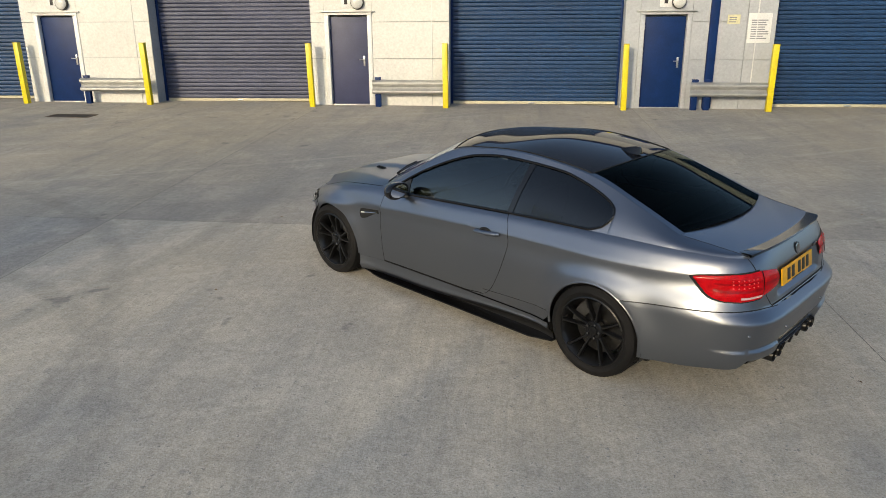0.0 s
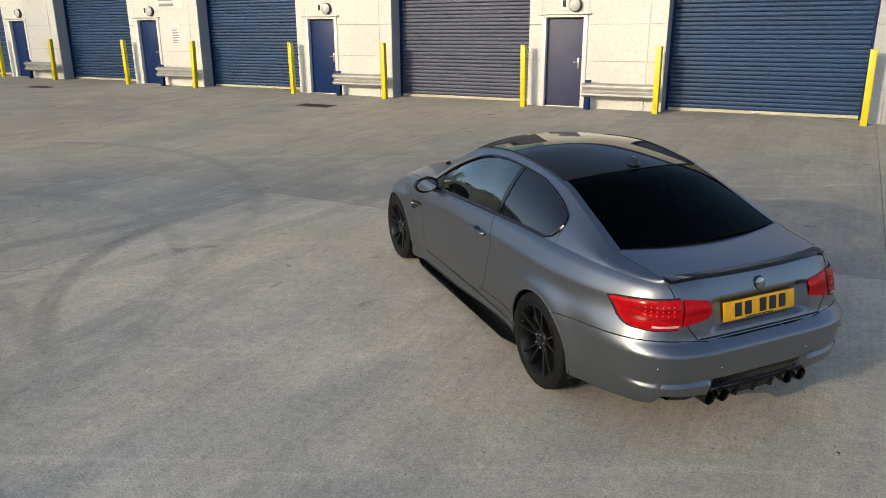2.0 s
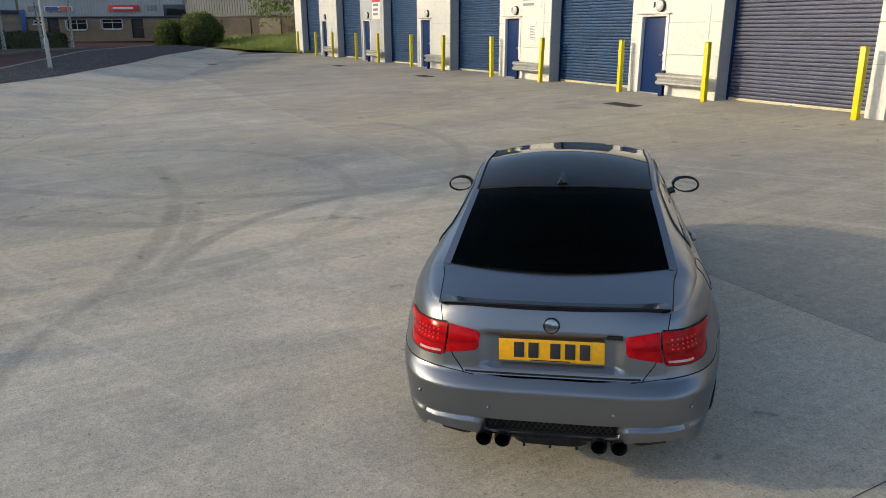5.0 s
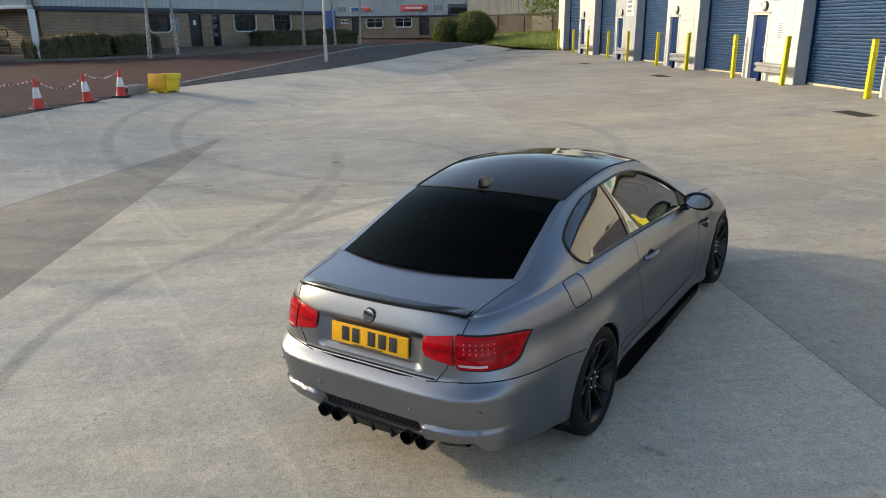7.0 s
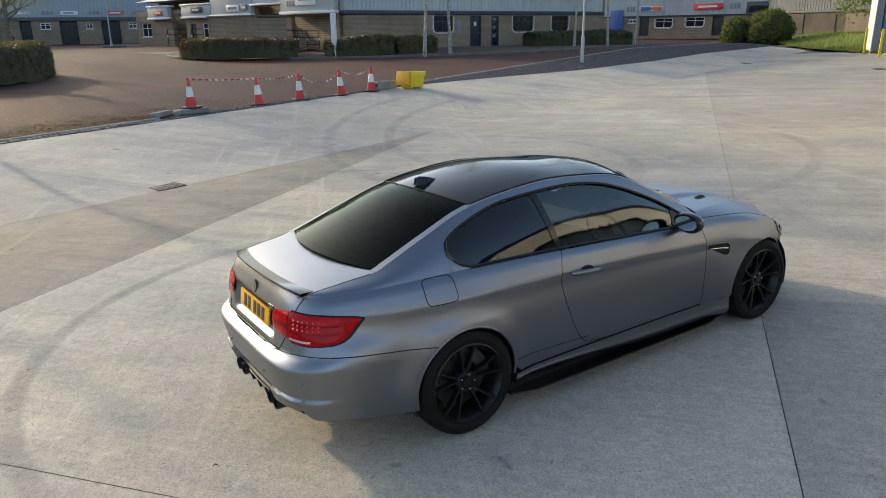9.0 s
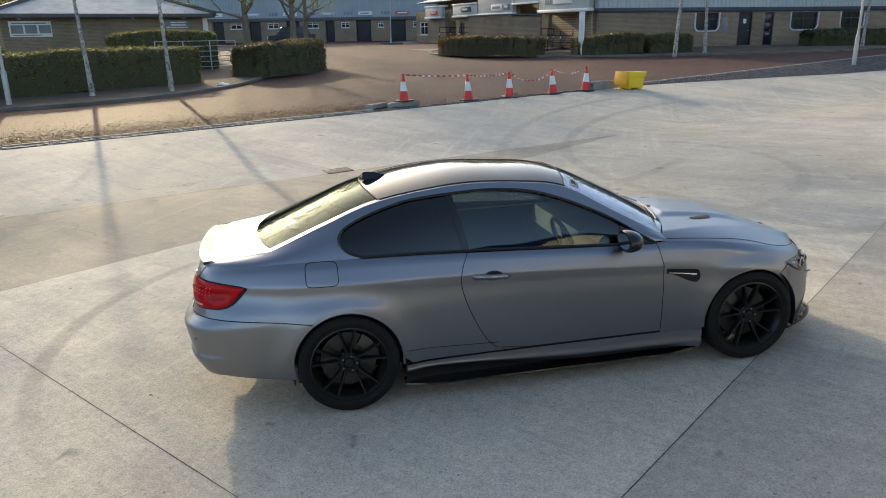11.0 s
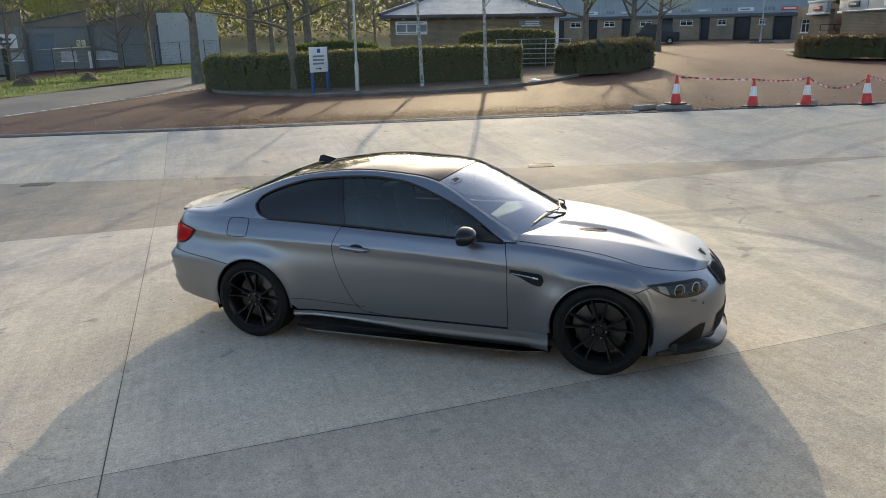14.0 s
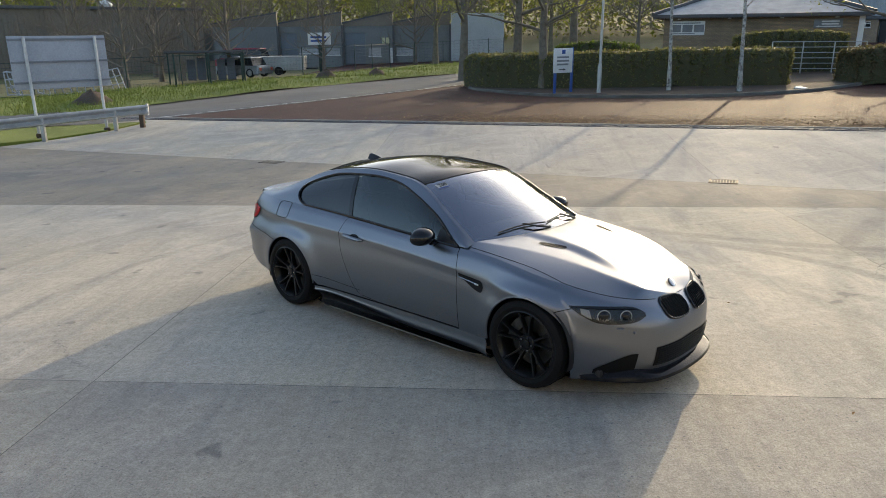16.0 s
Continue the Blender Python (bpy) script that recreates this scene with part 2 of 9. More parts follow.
M["greypier"] = surface("grey_cladding", (0.45, 0.465, 0.48), (0.38, 0.395, 0.41), big=0.8, fine=20, rough=0.55, bump=0.05)
M["navy"] = surface("navy_paint", (0.004, 0.026, 0.115), (0.003, 0.020, 0.09), big=2.5, fine=30, spec=0.18, rough=0.42, bump=0.03)
M["navyfade"] = surface("faded_navy_paint", (0.032, 0.040, 0.108), (0.024, 0.031, 0.085), big=1.6, fine=30, rough=0.5, bump=0.05)
M["roller"] = surface("navy_roller_slat", (0.015, 0.053, 0.138), (0.012, 0.042, 0.108), big=1.2, fine=25, rough=0.38, bump=0.04, vary=0.08)
M["rollerfade"] = surface("faded_roller_slat", (0.072, 0.080, 0.135), (0.053, 0.062, 0.11), big=1.2, fine=25, rough=0.45, bump=0.04, vary=0.08)
M["yellow"] = surface("yellow_paint", (0.80, 0.66, 0.012), (0.70, 0.55, 0.02), big=3, fine=30, rough=0.4, bump=0.04)
M["galv"] = surface("galvanised_steel", (0.52, 0.52, 0.50), (0.40, 0.40, 0.39), big=4, fine=60, rough=0.45, metal=0.6, bump=0.05)
M["steel"] = surface("brushed_steel", (0.6, 0.6, 0.6), big=5, fine=80, rough=0.3, metal=1.0, bump=0.02)
M["white"] = surface("white_plastic", (0.78, 0.78, 0.76), (0.7, 0.7, 0.68), big=3, fine=40, rough=0.4, bump=0.02)
M["black"] = surface("black_plastic", (0.018, 0.018, 0.019), (0.012, 0.012, 0.013), big=5, fine=50, rough=0.45, bump=0.05, objspace=True)
M["ink"] = surface("black_lettering", (0.02, 0.02, 0.022), rough=0.6, bump=0)
M["inkgrey"] = surface("grey_lettering", (0.25, 0.26, 0.28), rough=0.6, bump=0)
M["red"] = surface("red_paint", (0.55, 0.035, 0.03), rough=0.45, bump=0.02)
M["redsign"] = surface("orange_red_sign", (0.75, 0.12, 0.05), rough=0.45, bump=0.02)
M["blue"] = surface("blue_paint", (0.03, 0.10, 0.35), rough=0.45, bump=0.02)
M["rubber"] = surface("tyre_rubber", (0.007, 0.007, 0.007), (0.012, 0.011, 0.011), big=6, fine=60, spec=0.2, rough=0.75, bump=0.2, objspace=True)
M["grass"] = surface("mown_grass", (0.20, 0.235, 0.035), (0.13, 0.165, 0.028), big=0.6, fine=22, rough=0.95, bump=0.8, dist=0.04)
M["blade"] = surface("grass_blades", (0.26, 0.29, 0.045), (0.17, 0.205, 0.03), big=0.7, fine=10, rough=0.8, bump=0)
M["brick"] = block_material("buff_brick", (0.40, 0.30, 0.205), (0.33, 0.24, 0.165), (0.20, 0.18, 0.15), 0.225, 0.075, axes="XZ", gap=0.01)
M["cladgrey"] = surface("pale_grey_cladding", (0.45, 0.47, 0.47), (0.38, 0.40, 0.41), big=0.5, fine=12, rough=0.5, bump=0.04)
M["cladblue"] = surface("slate_blue_cladding", (0.15, 0.18, 0.21), (0.12, 0.145, 0.17), big=0.5, fine=12, rough=0.5, bump=0.04)
M["band"] = surface("dark_blue_trim", (0.02, 0.03, 0.06), rough=0.45, bump=0.02)
M["darkwin"] = surface("dark_window_glass", (0.02, 0.023, 0.026), big=1.0, rough=0.12, bump=0, rvar=0.05)
M["paleroof"] = surface("pale_roof_sheet", (0.42, 0.43, 0.44), rough=0.5, bump=0.05)
M["darkroof"] = surface("dark_roof_sheet", (0.09, 0.09, 0.095), (0.07, 0.07, 0.075), rough=0.6, bump=0.1)
M["bark_birch"] = surface("birch_bark", (0.55, 0.52, 0.46), (0.10, 0.09, 0.08), big=9, fine=30, rough=0.8, bump=0.3)
M["bark"] = surface("tree_bark", (0.19, 0.16, 0.12), (0.12, 0.10, 0.075), big=5, fine=30, rough=0.9, bump=0.5)
M["twig"] = surface("bare_twigs", (0.20, 0.165, 0.13), rough=0.9, bump=0)


def leaf_material(name, c1, c2, shine=0.5):
    m, nt, b = blank(name)
    ri = nt.nodes.new("ShaderNodeNewGeometry").outputs["Random Per Island"]
    c = ramp(nt, ri, [(0.0, c1), (1.0, c2)])
    nt.links.new(c, b.inputs["Base Color"])
    b.inputs["Roughness"].default_value = shine
    tr = nt.nodes.new("ShaderNodeBsdfTranslucent")
    nt.links.new(c, tr.inputs[0])
    mx = nt.nodes.new("ShaderNodeMixShader")
    mx.inputs[0].default_value = 0.5
    nt.links.new(b.outputs[0], mx.inputs[1])
    nt.links.new(tr.outputs[0], mx.inputs[2])
    nt.links.new(mx.outputs[0], nt.nodes["Material Output"].inputs[0])
    return m


M["leaf_spring"] = leaf_material("spring_leaves", (0.18, 0.21, 0.035), (0.33, 0.33, 0.06))
M["leaf_hedge"] = leaf_material("hedge_leaves", (0.13, 0.13, 0.042), (0.22, 0.20, 0.07))
M["leaf_brown"] = leaf_material("winter_hedge_leaves", (0.15, 0.105, 0.055), (0.10, 0.105, 0.04))
M["leaf_bush"] = leaf_material("bush_leaves", (0.07, 0.11, 0.015), (0.15, 0.19, 0.03))
M["leaf_ever"] = leaf_material("evergreen_leaves", (0.02, 0.04, 0.012), (0.05, 0.075, 0.02))
M["leaf_litter"] = leaf_material("fallen_leaves", (0.34, 0.22, 0.12), (0.12, 0.07, 0.04), 0.9)
M["leaf_mixed"] = leaf_material("red_green_shrub_leaves", (0.06, 0.08, 0.02), (0.16, 0.06, 0.035))
# solid filling of hedges and bushes; the shade between leaves is in its colour
M["shade_core"] = surface("shade_core", (0.05, 0.052, 0.02), (0.07, 0.06, 0.028), big=3, fine=20, rough=0.95, bump=0.8, dist=0.04)
M["greencladding"] = surface("grey_green_cladding", (0.19, 0.20, 0.195), (0.15, 0.16, 0.155), big=0.5, fine=8, rough=0.6, bump=0.1)
M["browncladding"] = surface("brown_grey_cladding", (0.215, 0.175, 0.135), (0.16, 0.13, 0.10), big=0.3, fine=6, rough=0.75, bump=0.1)
M["bedkerb"] = surface("mossy_kerb_concrete", (0.17, 0.16, 0.14), (0.10, 0.095, 0.08), big=1.5, fine=30, rough=0.9, bump=0.3)
M["vanred"] = surface("red_van_paint", (0.33, 0.012, 0.03), rough=0.35, bump=0)
M["silver"] = surface("dull_silver_paint", (0.30, 0.31, 0.32), rough=0.4, bump=0, metal=0.5)
M["leaf_far"] = leaf_material("hazy_far_twigs", (0.16, 0.145, 0.10), (0.25, 0.235, 0.14), 0.9)
M["cladmist"] = surface("pale_blue_grey_cladding", (0.34, 0.38, 0.41), (0.29, 0.33, 0.36), big=0.5, fine=12, rough=0.6, bump=0.04)
M["trailer"] = surface("grubby_white_panel", (0.38, 0.37, 0.34), (0.3, 0.29, 0.27), rough=0.6, bump=0.03)
# about a third of the buff brick's tone, for the return wall
M["darkwall"] = surface("dark_brown_brick", (0.13, 0.10, 0.08), (0.09, 0.075, 0.06), big=0.7, fine=14, rough=0.9, bump=0.2)
M["bottomrail"] = surface("dusty_bottom_rail", (0.62, 0.57, 0.40), (0.5, 0.45, 0.33), big=2, fine=30, rough=0.7)
M["diffuser"] = surface("milky_plastic", (0.72, 0.72, 0.68), rough=0.25, bump=0)
M["paleyellow"] = surface("faded_yellow_paper", (0.72, 0.68, 0.42), rough=0.7, bump=0)
M["grate"] = surface("dusty_worn_iron", (0.27, 0.245, 0.21), (0.18, 0.16, 0.135), big=6, fine=40, rough=0.75, bump=0.3)
M["iron"] = surface("rusty_cast_iron", (0.07, 0.055, 0.045), (0.12, 0.07, 0.04), big=6, fine=40, rough=0.7, metal=0.3, bump=0.3)
M["conered"] = surface("fluorescent_red_plastic", (0.74, 0.048, 0.040), (0.60, 0.035, 0.032), big=4, fine=40, rough=0.5, bump=0.02)
M["binyellow"] = surface("yellow_bin_plastic", (0.82, 0.60, 0.03), (0.75, 0.53, 0.03), big=3, fine=30, rough=0.5, bump=0.04)
M["lidyellow"] = surface("orange_yellow_plastic", (0.85, 0.42, 0.02), (0.78, 0.36, 0.02), big=3, fine=30, rough=0.5, bump=0.04)
M["grit"] = surface("brown_grit", (0.3, 0.2, 0.09), big=8, fine=60, rough=0.95, bump=0.6)
M["postgrey"] = surface("pale_grey_post", (0.5, 0.5, 0.47), (0.42, 0.42, 0.4), big=3, fine=40, rough=0.5, metal=0.3, bump=0.03)
M["postpale"] = surface("pale_steel_post", (0.7, 0.7, 0.68), big=3, fine=40, rough=0.45, bump=0.03)
M["boardback"] = surface("pale_board_back", (0.42, 0.44, 0.47), (0.36, 0.38, 0.41), big=1.5, fine=20, rough=0.6, bump=0.04)
M["fencegreen"] = surface("dark_green_wire", (0.02, 0.045, 0.035), rough=0.6, bump=0)
M["paint"] = car_paint("frozen_grey_car_paint")
M["tint_dark"] = glass_material("dark_tinted_glass", (0.075, 0.10, 0.095), 0.0, 1.14, (0.55, 0.62, 0.58))
M["tint_mid"] = glass_material("tinted_door_glass", (0.30, 0.37, 0.37), 0.0, 1.65, (0.95, 1.0, 0.98), 3.0)
M["tint_side"] = glass_material("tinted_quarter_glass", (0.05, 0.06, 0.06), 0.0, 1.55, (1, 1, 1), 1.8)
M["screen"] = glass_material("windscreen_glass", (0.5, 0.55, 0.6), 0.0, 2.9, (0.78, 0.85, 1.0))
M["gloss"] = surface("gloss_black", (0.008, 0.008, 0.009), rough=0.14, bump=0, objspace=True, rvar=0.03, coat=0.2, spec=0.4)
M["carbon"] = surface("carbon_roof", (0.012, 0.012, 0.014), (0.02, 0.02, 0.022), big=60, fine=400, rough=0.045, bump=0, objspace=True, rvar=0.01, coat=0.0, spec=0.13)
M["wheel"] = surface("satin_black_alloy", (0.006, 0.006, 0.0065), (0.009, 0.009, 0.009), big=5, fine=60, rough=0.30, bump=0, objspace=True, metal=0.0, spec=0.32, rvar=0.05)
M["disc"] = surface("brake_disc_steel", (0.11, 0.105, 0.10), (0.07, 0.068, 0.065), big=8, fine=90, rough=0.38, metal=1.0, bump=0.03, objspace=True)
M["cabin"] = surface("black_leather", (0.02, 0.02, 0.021), (0.028, 0.027, 0.026), big=5, fine=120, rough=0.55, bump=0.15, objspace=True)
M["gap"] = surface("shut_line_shadow_gap", (0.006, 0.006, 0.006), rough=0.8, bump=0, objspace=True)
M["chrome"] = surface("dark_chrome", (0.42, 0.42, 0.43), rough=0.15, metal=1.0, bump=0, objspace=True, rvar=0.03)
M["lamp_red"] = surface("red_lamp_lens", (0.56, 0.004, 0.010), (0.36, 0.003, 0.007), big=22, fine=130, rough=0.14, bump=0.02, objspace=True, coat=0.0, spec=0.16, rvar=0.04)
M["lamp_deep"] = surface("deep_red_lamp_lens", (0.26, 0.004, 0.008), (0.34, 0.005, 0.009), big=14, fine=160, rough=0.14, bump=0.02, objspace=True, coat=0.0, spec=0.16, rvar=0.04)
M["lamp_pale"] = surface("pale_pink_lamp_bar", (0.70, 0.42, 0.40), rough=0.2, bump=0, objspace=True, coat=1.0)
M["lamp_bead"] = surface("bright_red_lens_bead", (0.85, 0.10, 0.10), (0.75, 0.06, 0.06), big=20, fine=90, rough=0.15, bump=0, objspace=True, spec=0.4)
M["head_clear"] = glass_material("headlamp_lens", (0.85, 0.85, 0.83), 0.0, 1.5)
M["ring_pale"] = surface("pale_lamp_ring", (0.55, 0.55, 0.53), (0.42, 0.42, 0.40), big=20, fine=90, rough=0.25, bump=0, objspace=True)
M["head_in"] = surface("smoked_headlamp_housing", (0.022, 0.020, 0.017), (0.045, 0.040, 0.033), big=14, fine=60, rough=0.2, metal=0.0, bump=0, objspace=True)
M["plate_yellow"] = surface("yellow_plate", (0.88, 0.44, 0.012), (0.82, 0.40, 0.012), big=5, fine=60, rough=0.35, bump=0, objspace=True)
M["mesh_black"] = surface("black_grille", (0.006, 0.006, 0.006), spec=0.2, rough=0.5, bump=0, objspace=True)
M["caliper"] = surface("dull_metal_caliper", (0.10, 0.095, 0.09), rough=0.45, metal=0.6, bump=0.05, objspace=True)
M["mirror"] = surface("mirror_glass", (0.85, 0.86, 0.87), (0.84, 0.85, 0.86), rough=0.02, metal=1.0, bump=0, objspace=True, rvar=0.0)

# ---------- mesh helpers ----------
def mesh_from(name, verts, faces, smooth=True, angle=40):
    me = bpy.data.meshes.new(name)
    me.from_pydata([tuple(v) for v in verts], [], faces)
    me.update()
    if smooth:
        me.polygons.foreach_set("use_smooth", [True] * len(me.polygons))
        me.set_sharp_from_angle(angle=radians(angle))
    return me


def put(name, me, material, parent=None, label=""):
    ob = new(name, me)
    if material and not me.materials:
        me.materials.append(material)
    if parent:
        ob.parent = parent
    if label:
        ob["label"] = label
    return ob


def part(name, bm, material, parent=None, label="", smooth=True, angle=35):
    """Links a bmesh as one mesh object, under a thing or a part."""
    me = bpy.data.meshes.new(name)
    bmesh.ops.recalc_face_normals(bm, faces=bm.faces)
    bm.to_mesh(me)
    bm.free()
    if smooth:
        me.polygons.foreach_set("use_smooth", [True] * len(me.polygons))
        me.set_sharp_from_angle(angle=radians(angle))
    return put(name, me, material, parent, label)


def thing(name, m, label, category, group="", kind=""):
    ob = new(name)
    ob.matrix_basis = m
    return tagged(ob, label, category, group, kind)


def box(bm, lo, hi, bevel=0.0, m=None):
    """An axis-aligned box, its edges rounded by bevel."""
    g = bmesh.ops.create_cube(bm, size=1.0)["verts"]
    size = [b - a for a, b in zip(lo, hi)]
    mid = [(a + b) / 2 for a, b in zip(lo, hi)]
    for v in g:
        v.co = Vector([c * s + o for c, s, o in zip(v.co, size, mid)])
    if bevel:
        es = list({e for v in g for e in v.link_edges})
        g = bmesh.ops.bevel(bm, geom=es, offset=bevel, segments=2, profile=0.6, affect="EDGES")["verts"]
    if m is not None:
        bmesh.ops.transform(bm, matrix=m, verts=g)
    return g


def boxed(lo, hi, bevel=0.0, m=None):
    bm = bmesh.new()
    box(bm, lo, hi, bevel, m)
    return bm


def tube(bm, pts, radii, sides=8, cap=True):
    """A round tube along pts with a radius at each."""
    pts = [Vector(p) for p in pts]
    if not hasattr(radii, "__len__"):
        radii = [radii] * len(pts)
    rings = []
    ref = Vector((0, 0, 1))
    for i, p in enumerate(pts):
        d = (pts[min(i + 1, len(pts) - 1)] - pts[max(i - 1, 0)]).normalized()
        if abs(d.dot(ref)) > 0.95:
            ref = Vector((1, 0, 0)) if abs(d.x) < 0.9 else Vector((0, 1, 0))
        a = d.cross(ref).normalized()
        b = a.cross(d)
        ref = b
        rings.append([bm.verts.new(p + radii[i] * (math.cos(t) * a + math.sin(t) * b)) for t in [2 * math.pi * k / sides for k in range(sides)]])
    for r0, r1 in zip(rings, rings[1:]):
        for k in range(sides):
            bm.faces.new((r0[k], r0[(k + 1) % sides], r1[(k + 1) % sides], r1[k]))
    if cap:
        bm.faces.new(rings[0][::-1])
        bm.faces.new(rings[-1])


def tubed(pts, radii, sides=8):
    bm = bmesh.new()
    tube(bm, pts, radii, sides)
    return bm


def lathe(bm, profile, axis="Z", steps=24, m=None):
    """Turns (radius, height) points about an axis."""
    rings = []
    for r, h in profile:
        ring = []
        for k in range(steps):
            t = 2 * math.pi * k / steps
            c, s = r * math.cos(t), r * math.sin(t)
            co = Vector({"Z": (c, s, h), "Y": (c, h, s), "X": (h, c, s)}[axis])
            ring.append(bm.verts.new(m @ co if m is not None else co))
        rings.append(ring)
    for r0, r1 in zip(rings, rings[1:]):
        for k in range(steps):
            bm.faces.new((r0[k], r0[(k + 1) % steps], r1[(k + 1) % steps], r1[k]))
    return rings


def lathed(profile, axis="Z", steps=24, m=None):
    bm = bmesh.new()
    lathe(bm, profile, axis, steps, m)
    return bm


def prism(bm, outline, depth, m=None):
    """A flat outline (x, z) given a thickness along y from 0 to depth."""
    f = [bm.verts.new((x, 0, z)) for x, z in outline]
    b = [bm.verts.new((x, depth, z)) for x, z in outline]
    n_ = len(f)
    bm.faces.new(f)
    bm.faces.new(b[::-1])
    for k in range(n_):
        bm.faces.new((f[k], b[k], b[(k + 1) % n_], f[(k + 1) % n_]))
    if m is not None:
        bmesh.ops.transform(bm, matrix=m, verts=f + b)


def prismed(outline, depth, m=None):
    bm = bmesh.new()
    prism(bm, outline, depth, m)
    return bm


def grid_mesh(name, fn, nu, nv, smooth=True, angle=40, flip=False):
    """A sheet of fn(u, v), u and v from 0 to 1."""
    vs = [fn(i / nu, j / nv) for i in range(nu + 1) for j in range(nv + 1)]
    fs = []
    for i in range(nu):
        for j in range(nv):
            a = i * (nv + 1) + j
            q = (a, a + nv + 1, a + nv + 2, a + 1)
            fs.append(q[::-1] if flip else q)
    return mesh_from(name, vs, fs, smooth, angle)


def tab(x, table):
    """A smooth curve through (x, y) points."""
    n_ = len(table)
    if x <= table[0][0]:
        return table[0][1]
    if x >= table[-1][0]:
        return table[-1][1]
    for i in range(n_ - 1):
        if x <= table[i + 1][0]:
            break
    x0, y0 = table[i]
    x1, y1 = table[i + 1]
    h = x1 - x0
    def slope(k):
        if k <= 0 or k >= n_ - 1:
            a_, b_ = (table[0], table[1]) if k <= 0 else (table[-2], table[-1])
            return (b_[1] - a_[1]) / (b_[0] - a_[0])
        return (table[k + 1][1] - table[k - 1][1]) / (table[k + 1][0] - table[k - 1][0])
    t = (x - x0) / h
    m0, m1 = slope(i) * h, slope(i + 1) * h
    return (2 * t ** 3 - 3 * t * t + 1) * y0 + (t ** 3 - 2 * t * t + t) * m0 + (-2 * t ** 3 + 3 * t * t) * y1 + (t ** 3 - t * t) * m1


def text_mesh(name, words, size, material, parent, m, label=""):
    """Flat lettering with a little thickness, centred on the pose m, reading along its x with its z up."""
    cu = bpy.data.curves.new(name, "FONT")
    cu.body, cu.size, cu.extrude = words, size, 0.002
    cu.align_x, cu.align_y = "CENTER", "CENTER"
    tmp = bpy.data.objects.new(name, cu)
    scene.collection.objects.link(tmp)
    me = bpy.data.meshes.new_from_object(tmp.evaluated_get(bpy.context.evaluated_depsgraph_get()))
    bpy.data.objects.remove(tmp)
    bpy.data.curves.remove(cu)
    me.transform(m @ pose(0, 0, 0, 90, 0, 0))
    me.materials.clear()
    return put(name, me, material, parent, label)


def bars(bm, x0, x1, z0, z1, rows, depth=0.002, ragged=0.25, seed=1, m=None):
    """Lines of unreadable writing as plain bars on the plane y=0, facing -y."""
    rnd = random.Random(seed)
    h = (z1 - z0) / rows
    for r in range(rows):
        z = z1 - (r + 0.5) * h
        box(bm, (x0, -depth, z - h * 0.25), (x1 - rnd.random() * ragged * (x1 - x0), 0, z + h * 0.25), 0, m)


# ---------- the lie of the land ----------
def kerb_y(x):
    return -8.95 - 0.341 * x


def valley_y(x):
    return -2.9 - 0.333 * x


def step(u):
    u = min(max(u, 0.0), 1.0)
    return u * u * (3 - 2 * u)


def land_north(x, y):
    return -0.018 + 0.036 * y - 0.005 * max(x, -45)


def land_south(x, y):
    return 0.1 - 0.028 * max(min(x, 25), -42) - 0.006 * (max(y, -40) + 5)


def land(x, y):
    v, k = valley_y(x), kerb_y(x)
    if y >= v:
        return land_north(x, min(y, 20))
    if y <= k:
        return land_south(x, y)
    u = (v - y) / (v - k)
    u = 0.5 * u + 0.5 * step(u)
    return land_north(x, v) * (1 - u) + land_south(x, k) * u

# ---------- ground ----------
def spread(lo, hi, near_lo, near_hi, fine, grow=1.35):
    xs = list(np.arange(near_lo, near_hi + 1e-6, fine))
    d, x = fine, near_hi
    while x < hi:
        d *= grow
        x += d
        xs.append(min(x, hi))
    d, x = fine, near_lo
    while x > lo:
        d *= grow
        x -= d
        xs.insert(0, max(x, lo))
    return xs


def far_hill(x, y):
    r = math.hypot(x, y)
    return 10 * step((r - 110) / 500) + 16 * step((-y - 90) / 260)


_gx = spread(-1500, 1500, -80, 60, 4.0)
_gy = spread(-1500, 1500, -80, 40, 4.0)
me = mesh_from("ground", [(x, y, land(x, y) - 0.16 + far_hill(x, y)) for x in _gx for y in _gy],
               [(i * len(_gy) + j, (i + 1) * len(_gy) + j, (i + 1) * len(_gy) + j + 1, i * len(_gy) + j + 1) for i in range(len(_gx) - 1) for j in range(len(_gy) - 1)])
tagged(put("ground", me, M["earth"]), "rough grass and bare earth reaching to the woods", "ground", kind="structure")


def strip_sheet(name, x0, x1, ylo, yhi, material, nx, ny, dz=0.0, parent=None):
    def f(u, v):
        x = x0 + (x1 - x0) * u
        a, b = ylo(x), yhi(x)
        y = a + (b - a) * v
        return (x, y, land(x, y) + dz)
    return put(name, grid_mesh(name, f, nx, ny), material, parent)


def yard_top(x):
    return 17.75 if x > -43 else 17.75 - (-43 - x) * 0.30


